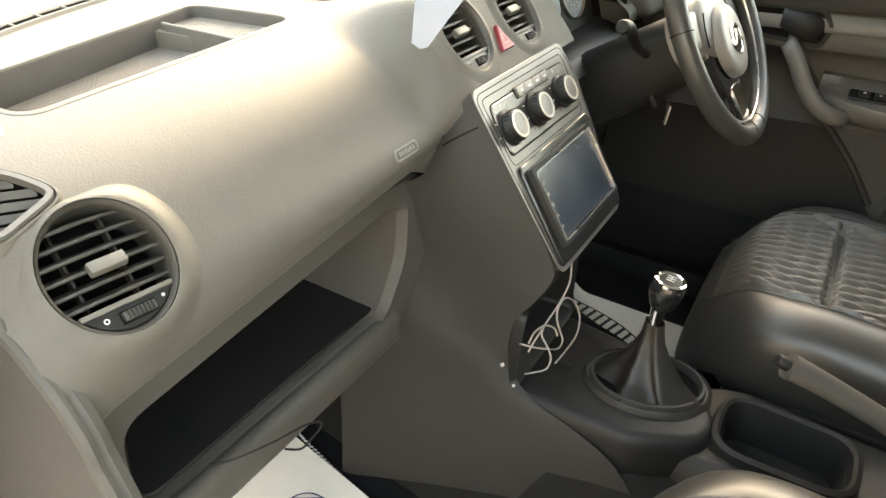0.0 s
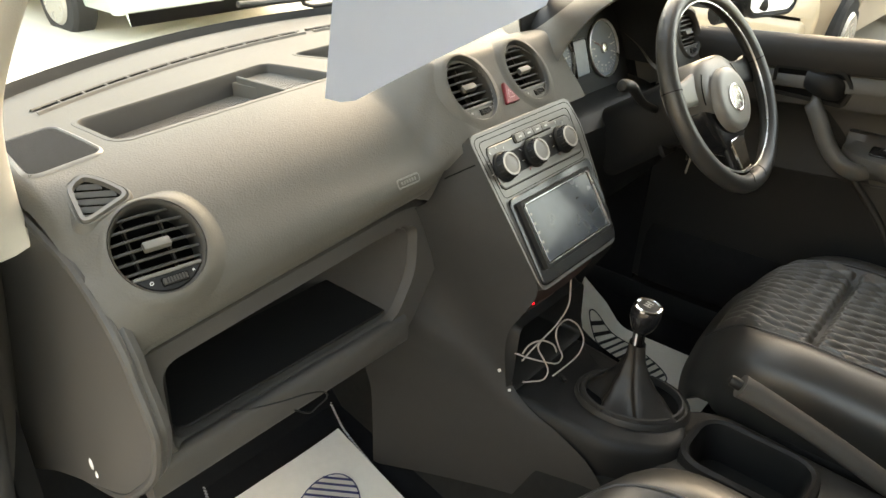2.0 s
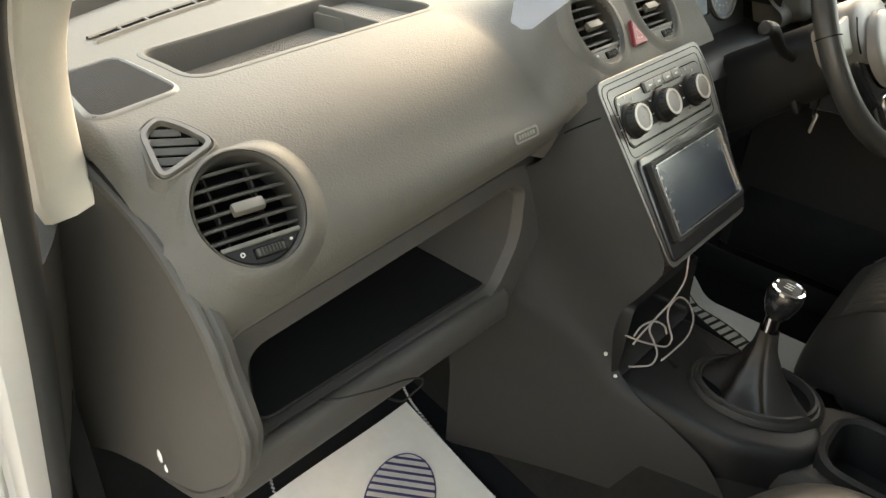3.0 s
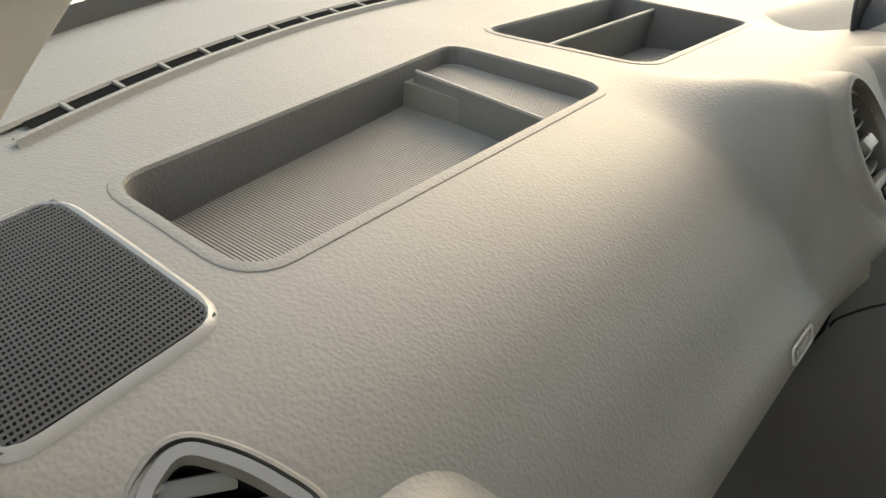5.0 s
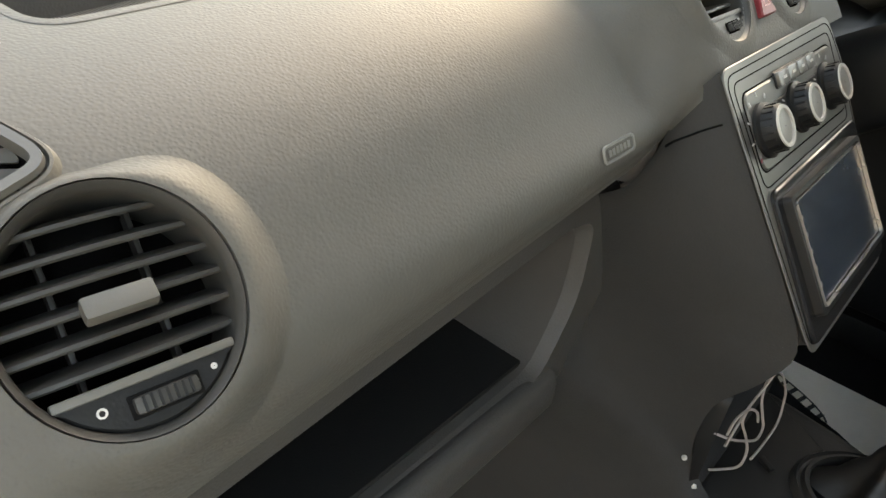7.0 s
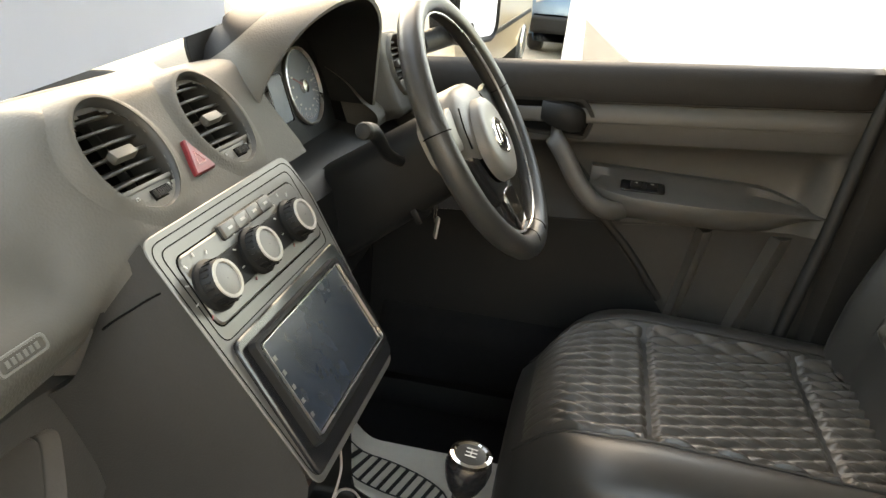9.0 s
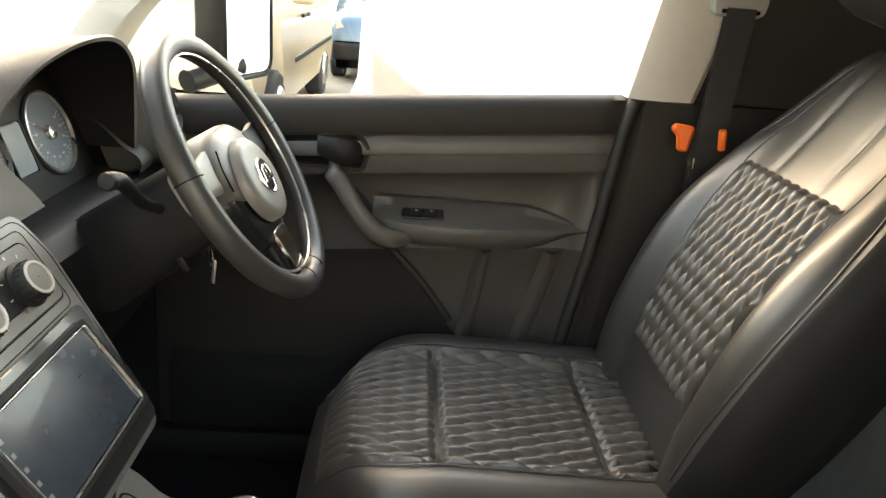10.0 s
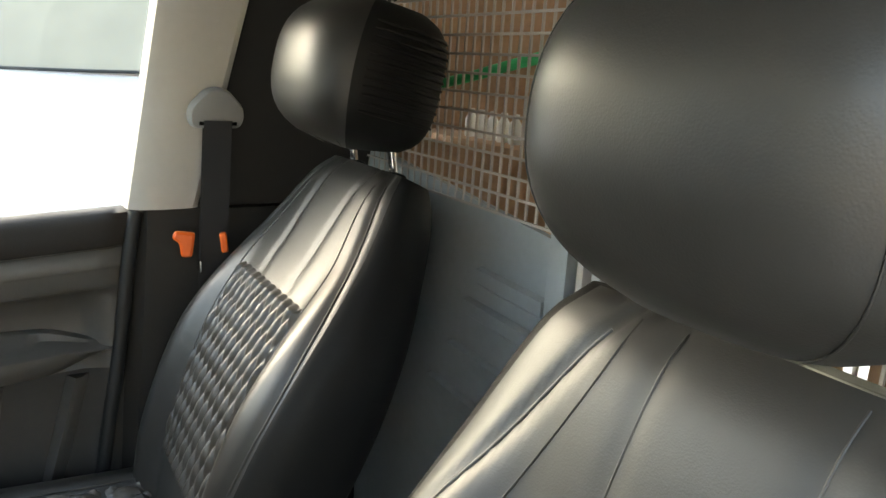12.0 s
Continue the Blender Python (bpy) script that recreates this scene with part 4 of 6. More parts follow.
R = 0.1735
rim = [WM @ Vector((R * math.cos(a), R * math.sin(a) - (0.008 if math.sin(a) < -0.8 else 0) * min(1, (-math.sin(a) - 0.8) * 5), 0)) for a in (2 * math.pi * i / 96 for i in range(96))]
wpart("rim", tube(rim, 0.0165, 14, 0, wrap=True), RIM, "thick black leather rim")
wpart("rim_seam", tube([WM @ Vector(((R - 0.0158) * math.cos(a), (R - 0.0158) * math.sin(a), 0.005)) for a in (2 * math.pi * i / 96 for i in range(96))], 0.0019, 6, 0, wrap=True), SILVER, "bright inner seam of the rim")
for a in (8, 172, 262, 278):
    wpart("rim_joint", tube([WM @ (Matrix.Rotation(radians(a), 4, "Z") @ Vector((R + 0.0172 * math.cos(b), 0, 0.0172 * math.sin(b)))) for b in (2 * math.pi * i / 16 for i in range(16))], 0.0008, 4, 0, wrap=True), VENTDARK)
pad = rounded([(-0.074, -0.022), (0.074, -0.022), (0.092, 0.022), (0.082, 0.052), (0.045, 0.078), (-0.045, 0.078), (-0.082, 0.052), (-0.092, 0.022)], 0.022, 5)
rings = [[WM @ Vector((x * k, y * k, z)) for x, y in pad] for k, z in ((1.0, -0.055), (1.0, -0.016), (0.97, -0.006), (0.90, 0.0), (0.6, 0.005), (0.2, 0.007))]
rings = [[p + WM.to_3x3() @ Vector((0, -0.018, 0)) for p in r] for r in rings]
wpart("airbag_pad", loft(rings), mat("pad_plastic", (0.11, 0.103, 0.092), 0.42, bump=0.3, bscale=520, cells=True, var=0.06), "smooth dark grey airbag pad")
wpart("badge_ring", lathe([(0.060, -0.004), (0.0585, 0.008), (0.055, 0.0115), (0.044, 0.0135), (0.001, 0.0145)], 48, m=WM @ Matrix.Translation((0, -0.026, 0.006))), mat("hub_plastic", (0.17, 0.16, 0.145), 0.4, var=0.05), "raised round hub")
wpart("badge", lathe([(0.026, 0.0), (0.0255, 0.003), (0.023, 0.0035), (0.0215, 0.0022), (0.001, 0.0022)], 36, m=WM @ Matrix.Translation((0, -0.026, 0.0195))), CHROME, "plain bright round badge")
for x0, x1, y in ((-0.007, -0.012, 0.006), (0.007, 0.012, 0.006)):
    wpart("badge_bar", box(0.0028, 0.022, 0.002, 0.0006, at=(x0, -0.025, 0.0238), m=WM @ pose(0, 0, 0, 0, 0, -14 if x0 < 0 else 14)), CHROME)
for s in (-1, 1):
    rings = []
    for t in [i / 8 for i in range(9)]:
        x = s * (0.055 + (R - 0.012 - 0.055) * t)
        h = 0.034 - 0.008 * math.sin(t * math.pi) - 0.006 * t
        rings.append([WM @ Vector((x, 0.012 + v, -0.012 + w - 0.006 * t)) for v, w in superring(0, h, 0.009, 16, 3.5)])
    # Left spoke pale, right one black, for how the light falls on them.
    wpart("spoke", loft(rings), mat("lit_spoke", (0.17, 0.16, 0.143), 0.4, var=0.05) if s < 0 else BLACK, "side spoke of the wheel")
rings = []
for t in [i / 8 for i in range(9)]:
    y = -0.055 - (R - 0.012 - 0.055) * t
    w = 0.040 - 0.012 * t
    rings.append([WM @ Vector((u, y, -0.014 + v - 0.002 * t)) for u, v in superring(0, w, 0.010, 16, 3.5)])
wpart("spoke", loft(rings), GLOSS, "gloss black lower spoke")
wpart("spoke_insert", plate(rounded([(-0.017, -0.160), (0.017, -0.160), (0.027, -0.098), (-0.027, -0.098)], 0.004, 3), 0.005, WM @ Matrix.Translation((0, 0, -0.006))), CHROME, "bright insert in the lower spoke")
wpart("spoke_insert", box(0.05, 0.006, 0.004, 0.0015, at=(0, -0.098, -0.003), m=WM), CHROME)
shield = rounded([(-0.082, -0.020), (-0.070, -0.058), (-0.040, -0.112), (0.040, -0.112), (0.070, -0.058), (0.082, -0.020)], 0.016, 4)
wpart("lower_shield", loft([[WM @ Vector((x * k, y * k, z)) for x, y in shield] for k, z in ((1.0, -0.05), (1.0, -0.014), (0.96, -0.006), (0.86, -0.002))]), GLOSS, "gloss black shield below the hub")
for s in (-1, 1):
    wpart("pad_seam", tube([WM @ Vector((s * x, y, 0.0012)) for x, y in ((0.060, 0.034), (0.074, 0.010), (0.078, -0.018))], 0.0012, 6, 5), VENTDARK)
column = thing("steering_column", "black plastic steering column shroud with two stalks", "steering column", at=HUB)
rings = []
for t in [i / 6 for i in range(7)]:
    c = HUB - WN * (0.045 + 0.19 * t) + Vector((0, 0, -0.015 - 0.02 * t))
    rings.append([c + WM.to_3x3() @ Vector((u, v, 0)) for u, v in superring(0, 0.062 + 0.012 * t, 0.058 + 0.01 * t, 24, 3.2)])
wpart("shroud", loft(rings), BLACK, parent=column)
for s, e in ((-1, 0.03), (1, 0.0)):
    c = HUB - WN * 0.105
    wpart("stalk", tube([c + WM.to_3x3() @ Vector(p) for p in ((s * 0.05, 0.0, 0), (s * 0.11, 0.014 + e * 0.3, 0.012), (s * 0.15, 0.026 + e, 0.026), (s * 0.182, 0.034 + e, 0.03))], 0.0085, 10, 5, radii=lambda t: 0.0075 + 0.003 * smooth01(t * 1.6 - 0.4)), BLACK, "slim black control stalk", column)
    wpart("stalk_end", lathe([(0.0108, 0.0), (0.011, 0.008), (0.009, 0.011), (0.001, 0.012)], 14, m=facing(c + WM.to_3x3() @ Vector((s * 0.178, 0.033 + e, 0.03)), WM.to_3x3() @ Vector((s, 0.2, 0.15)))), BLACK, "", column)
wpart("adjuster_lever", box(0.05, 0.022, 0.010, 0.003, at=(-0.035, -0.075, -0.12), m=WM), BLACK, "", column)
wpart("key_barrel", lathe([(0.017, 0.0), (0.017, 0.012), (0.012, 0.014), (0.001, 0.014)], 20, m=facing((0.447, 1.085, 1.0), (0.35, -0.9, 0.2))), SILVER, "", column)
wpart("key", box(0.018, 0.005, 0.035, 0.002, at=(0, 0, 0.028), m=facing((0.452, 1.08, 1.0), (0.35, -0.9, 0.2))), BLACK, "", column)
wpart("key_tag", box(0.022, 0.004, 0.035, 0.002, m=pose(0.478, 1.048, 0.895, 8, 10, 20)), SILVER, "small metal key tag", column)
wpart("key_ring", tube([(0.470 + 0.010 * math.cos(a), 1.05, 0.93 + 0.022 * math.sin(a)) for a in (2 * math.pi * i / 20 for i in range(20))], 0.0012, 6, 0, wrap=True), CHROME, "", column)

# ---- the tunnel console ----
A = [(-0.137, 1.161, 1.086), (-0.132, 1.1035, 1.0), (-0.128, 1.056, 0.93), (-0.125, 1.024, 0.87), (-0.133, 1.040, 0.825), (-0.127, 1.070, 0.77), (-0.121, 1.074, 0.70), (-0.120, 1.050, 0.660), (-0.125, 1.010, 0.640), (-0.129, 0.950, 0.625), (-0.134, 0.885, 0.595), (-0.142, 0.835, 0.52), (-0.150, 0.815, 0.36)]
Bc = [(-0.190, 1.172, 1.030), (-0.200, 1.185, 0.995), (-0.205, 1.215, 0.970), (-0.195, 1.232, 0.93), (-0.180, 1.236, 0.885), (-0.180, 1.236, 0.845), (-0.195, 1.232, 0.81), (-0.215, 1.236, 0.775), (-0.205, 1.30, 0.70), (-0.19, 1.34, 0.61), (-0.185, 1.33, 0.54), (-0.185, 1.33, 0.36)]
a, b = spline(A, 4), spline(Bc, 4)
rings = []
for k in range(13):
    t = k / 12
    rings.append([p.lerp(q, t) + Vector((0.030, 0.030, 0)) * math.sin(t * math.pi) * 0.25 for p, q in zip(a, b)])
console = thing("centre_console", "dark grey centre console between the seats", "console", at=(0, 0.9, 0.37))
CI = Matrix.Translation((0, -0.9, -0.37))


def kpart(name, bm, material, label="", parent=None, angle=38):
    bmesh.ops.transform(bm, matrix=CI, verts=bm.verts)
    return part(name, bm, material, parent or console, label, angle=angle)


kpart("console_side", loft(rings, closed=False, cap=False), CONSOLE, "smooth dark flank sweeping into the dashboard", angle=70)
# Mirrored flank, blackened in place of the driver's footwell shade.
kpart("console_side", loft([[Vector((-p.x * (0.42 + 0.51 * smooth01((p.z - 0.54) / 0.11)), p.y, p.z)) for p in r] for r in rings], closed=False, cap=False), BLACK, "flank on the driver's side, darkened for footwell shade", angle=70)
# tunnel body with a round-cornered cup holder and the lever's opening
tunnel = []
for y in [1.06 - 0.86 * i / 40 for i in range(41)]:
    w = lerp([(0.2, (0.095,)), (0.55, (0.098,)), (0.78, (0.102,)), (0.86, (0.085,)), (1.06, (0.080,))], y)[0]
    top = lerp([(0.2, (0.60,)), (0.50, (0.625,)), (0.76, (0.635,)), (0.80, (0.625,)), (0.88, (0.59,)), (1.06, (0.58,))], y)[0]
    tunnel.append([Vector((x, y, z)) for x, z in ((-w - 0.02, 0.36), (-w - 0.006, 0.5), (-w, top - 0.03), (-w + 0.006, top - 0.008), (-w + 0.018, top), (-w * 0.4, top), (w * 0.4, top), (w - 0.018, top), (w - 0.006, top - 0.008), (w, top - 0.03), (w + 0.006, 0.5), (w + 0.02, 0.36))])
tun = loft(tunnel, closed=False, cap=False)
bmesh.ops.subdivide_edges(tun, edges=[e for e in tun.edges if abs(e.verts[0].co.y - e.verts[1].co.y) < 1e-5 and min(v.co.z for v in e.verts) > 0.59 and abs(e.verts[0].co.x + e.verts[1].co.x) < 0.18], cuts=9)
CUP = [(-0.063, 0.605), (0.045, 0.605), (0.050, 0.775), (-0.063, 0.775)]
bmesh.ops.delete(tun, geom=[f for f in tun.faces if inside(CUP, *f.calc_center_median().to_2d()) and f.calc_center_median().z > 0.59], context="FACES")
kpart("tunnel", tun, DOORD, "", angle=50)
cup = rounded(CUP, 0.04, 7)
kpart("cup_holder", loft([[Vector((x, y, z)) for x, y in grow(cup, d)] for d, z in ((0.016, 0.628), (0.013, 0.648), (0.006, 0.652), (0.001, 0.648), (-0.003, 0.63), (-0.008, 0.56), (-0.02, 0.552))], cap="end"), BLACK, "oblong cup holder with a rounded rim")
kpart("tunnel_carpet", loft([[Vector((x * k, y, z)) for x, z in ((-0.23, 0.36), (-0.185, 0.42), (-0.165, 0.54), (-0.13, 0.585), (0.085, 0.575), (0.095, 0.54), (0.13, 0.42), (0.17, 0.36))] for y, k in ((0.1, 1.0), (0.5, 1.0), (0.85, 0.95), (1.0, 0.86), (1.2, 0.70), (1.5, 0.5), (1.8, 0.45))]), FELT, "black carpet over the tunnel", angle=60)
# pod round the gear lever, one piece with the tray before the cubby
POD = rounded([(-0.122, 1.064), (-0.121, 0.985), (-0.118, 0.875), (-0.075, 0.795), (-0.030, 0.780), (0.020, 0.806), (0.066, 0.872), (0.090, 0.960), (0.104, 1.064)], 0.022, 5)
kpart("gear_pod", loft([[Vector((x, y, z)) for x, y in grow(POD, d)] for d, z in ((0.010, 0.50), (0.008, 0.58), (0.005, 0.628), (0.0, 0.642), (-0.006, 0.648), (-0.014, 0.650))], cap="end"), BLACK, "dark rounded pod carrying the lever and a flat tray")
# open cubby under the stack
cub = rounded([(-0.118, 0.0), (0.110, 0.0), (0.100, 0.118), (-0.105, 0.118)], 0.016, 4)
kpart("cubby", loft([[Vector((x, 1.062 + 0.02 * y / 0.1, 0.655 + y)) for x, y in grow(cub, 0.012)], [Vector((x, 1.055 + 0.02 * y / 0.1, 0.655 + y)) for x, y in grow(cub, 0.004)], [Vector((x, 1.060, 0.655 + y)) for x, y in cub], [Vector((x, 1.20, 0.652 + y * 0.9)) for x, y in grow(cub, -0.006)]], cap="end"), BLACK, "dark open cubby holding loose cables")
kpart("cubby_brow", loft([[Vector((x, y + 0.010 * (abs(x + 0.01) / 0.12) ** 2, z)) for x in (-0.128, -0.09, -0.05, 0.0, 0.05, 0.09, 0.108)] for y, z in ((1.026, 0.870), (1.040, 0.848), (1.046, 0.830), (1.044, 0.818), (1.056, 0.806), (1.072, 0.784), (1.080, 0.770))], closed=False, cap=False), mat("brown_black_plastic", (0.030, 0.018, 0.016), 0.5, spec=0.3, bump=0.2, bscale=600, var=0.1), "dark brow between radio and cubby", angle=50)
SOCK = facing((-0.097, 1.084, 0.757), (0.25, -0.9, 0.35))
kpart("power_socket", lathe([(0.013, 0.0), (0.013, 0.006), (0.0105, 0.007), (0.0100, -0.015)], 24, m=SOCK), mat("dull_socket", (0.16, 0.10, 0.09), 0.4, metal=0.3, var=0.1), "round power socket")
kpart("socket_ring", lathe([(0.0105, 0.0068), (0.009, 0.0075), (0.0086, 0.002)], 24, m=SOCK), RED)
kpart("status_light", lathe([(0.0022, 0.0), (0.0017, 0.0012), (0.0002, 0.0016)], 10, m=facing((-0.0935, 1.048, 0.822), (-0.2, -0.9, 0.1))), LED, "tiny red warning light")
for p in ((-0.1350, 1.0755, 0.697), (-0.1262, 1.0575, 0.6592)):
    kpart("screw_cap", lathe([(0.0030, -0.001), (0.0026, 0.0014), (0.0003, 0.002)], 10, m=facing(p, (-0.8, -0.55, 0.15))), STITCH, "tiny pale screw cap")

lever = thing("gear_lever", "gear lever with a round knob and a leather gaiter", "gear lever", at=(0.01, 0.90, 0.655))
LI = Matrix.Translation((-0.01, -0.90, -0.655))


def lpart(name, bm, material, label="", parent=None, angle=38):
    bmesh.ops.transform(bm, matrix=LI, verts=bm.verts)
    return part(name, bm, material, parent or lever, label, angle=angle)


oval = lambda k, z: [Vector((0.001 + 0.064 * k * math.cos(t) - 0.012 * math.sin(t), 0.894 + 0.080 * k * math.sin(t), z)) for t in (2 * math.pi * i / 40 for i in range(40))]
lpart("gaiter_ring", loft([oval(1.20, 0.646), oval(1.17, 0.656), oval(1.13, 0.660), oval(1.10, 0.656), oval(1.06, 0.656), oval(1.03, 0.663), oval(0.98, 0.664), oval(0.94, 0.657), oval(0.92, 0.640)], cap=False), DOORD, "raised oval surround")
# Flat black disc gives the well its shade.
lpart("gaiter_well", loft([oval(0.95, 0.652), oval(0.2, 0.651)], cap="end"), VENTDARK, "near-black disc standing in for the shade under the gaiter")
g = []
for i in range(19):
    t = i / 18
    k = (1 - t) ** 2.0 * 0.62 + 0.175 + 0.025 * math.sin(t * 23) * (1 - t)
    c = Vector((-0.012, 0.890, 0.0)).lerp(Vector((0.010, 0.905, 0.0)), t ** 0.7)
    g.append([Vector((c.x + 0.066 * k * math.cos(a) * (1 + 0.26 * math.sin(5 * a + 2.2 * t) * (1 - 0.6 * t)), c.y + 0.086 * k * math.sin(a) * (1 + 0.24 * math.cos(4 * a + 2 * t) * (1 - 0.6 * t)), 0.655 + 0.103 * t)) for a in (2 * math.pi * j / 48 for j in range(48))])
lpart("gaiter", loft(g, cap=False), mat("gaiter_leather", (0.011, 0.0095, 0.0085), 0.48, spec=0.35, bump=0.3, bscale=350, var=0.15), "soft creased leather gaiter", angle=60)
lpart("lever_shaft", tube([(0.010, 0.905, 0.745), (0.009, 0.905, 0.80)], 0.0105, 14, 3), CHROME, "bright metal collar")
lpart("gear_knob", lathe([(0.011, 0.0), (0.017, 0.008), (0.0225, 0.022), (0.025, 0.037), (0.0235, 0.047), (0.021, 0.0505)], 32, m=pose(0.009, 0.904, 0.782, 6, 0, 0)), GLOSS, "polished black knob")
lpart("knob_rim", lathe([(0.0225, 0.048), (0.0222, 0.0525), (0.019, 0.0535), (0.0165, 0.052)], 32, m=pose(0.009, 0.904, 0.782, 6, 0, 0)), CHROME, "bright ring on the knob")
lpart("knob_cap", lathe([(0.0175, 0.0515), (0.010, 0.0535), (0.0004, 0.054)], 32, m=pose(0.009, 0.904, 0.782, 6, 0, 0)), BLACK, "round black cap with a pale gear pattern")
for x in (-0.006, 0.0, 0.006):
    lpart("gear_mark", box(0.0012, 0.012, 0.0008, at=(x, 0, 0.0543), m=pose(0.009, 0.904, 0.782, 6, 0, 0)), STITCH)
lpart("gear_mark", box(0.0132, 0.0012, 0.0008, at=(0, 0, 0.0544), m=pose(0.009, 0.904, 0.782, 6, 0, 0)), STITCH)

brake = thing("handbrake", "dark grey plastic handbrake lever beside the driver's seat", "handbrake", at=(0.03, 0.45, 0.65))
BI = Matrix.Translation((-0.03, -0.45, -0.65))
path = [(0.035, 0.40, 0.655), (0.022, 0.50, 0.690), (0.000, 0.60, 0.738), (-0.022, 0.68, 0.775), (-0.038, 0.725, 0.795)]
bm = tube(path, 0.017, 14, 6, radii=lambda t: 0.0185 - 0.003 * math.sin(t * 3.1))
bmesh.ops.transform(bm, matrix=BI, verts=bm.verts)
part("grip", bm, LOWER, brake)
bm = lathe([(0.0085, -0.004), (0.0085, 0.010), (0.007, 0.013), (0.0005, 0.0135)], 18, m=facing((-0.040, 0.729, 0.7975), (-0.3, 0.85, 0.4)))
bmesh.ops.transform(bm, matrix=BI, verts=bm.verts)
part("release_button", bm, BLACK, brake, "dark release button")

# cables in the cubby
for pts in (
        [(0.030, 1.052, 0.822), (0.030, 1.050, 0.800), (0.022, 1.045, 0.766), (-0.003, 1.047, 0.741), (-0.043, 1.050, 0.727), (-0.087, 1.049, 0.722), (-0.110, 1.048, 0.717)],
        [(-0.112, 1.062, 0.727), (-0.092, 1.048, 0.713), (-0.060, 1.040, 0.692), (-0.018, 1.033, 0.667), (0.002, 1.034, 0.670), (-0.003, 1.039, 0.689), (-0.007, 1.046, 0.712), (0.003, 1.050, 0.727), (0.033, 1.050, 0.727), (0.063, 1.044, 0.704), (0.074, 1.036, 0.680), (0.074, 1.032, 0.662), (0.045, 1.026, 0.6525), (-0.004, 1.026, 0.6525), (-0.036, 1.028, 0.6525)],
        [(-0.106, 1.051, 0.728), (-0.084, 1.052, 0.734), (-0.049, 1.049, 0.725), (-0.018, 1.044, 0.702), (-0.010, 1.040, 0.684)],
        [(-0.050, 1.050, 0.7265), (-0.062, 1.048, 0.716), (-0.053, 1.040, 0.692), (-0.044, 1.034, 0.666), (-0.058, 1.034, 0.654), (-0.078, 1.048, 0.654), (-0.088, 1.056, 0.655)]):
    solid("cable", tube(pts, 0.0015, 8, 8), CABLE, "thin pale tangled charging cable in the cubby", "cable", "cables")
solid("cable_plug", box(0.007, 0.020, 0.006, 0.0015, m=pose(-0.030, 1.012, 0.653, 0, 0, -30)), BLACK, "small black plug at a cable's end", "plug")
solid("cable", tube([(-0.565, 1.20, 0.816), (-0.549, 1.185, 0.817), (-0.506, 1.172, 0.810), (-0.462, 1.168, 0.799), (-0.434, 1.168, 0.783), (-0.433, 1.168, 0.772), (-0.446, 1.170, 0.766), (-0.462, 1.172, 0.762), (-0.483, 1.176, 0.778)], 0.0013, 8, 8), BLACK, "thin black wire hanging out of the shelf", "cable", "cables")


# ---- seats ----
def quilt(x, s):
    """Height of the quilted pattern: long pointed cells, side by side."""
    a, b = x / 0.025 + s / 0.070, x / 0.025 - s / 0.070
    return 0.0100 * (abs(math.sin(math.pi * a)) * abs(math.sin(math.pi * b))) ** 0.5


def closing(rings):
    """Rings with both ends drawn in to a point."""
    tip = lambda r: [p.lerp(sum(r, Vector()) / len(r), 0.99) for p in r]
    return [tip(rings[0])] + rings + [tip(rings[-1])]


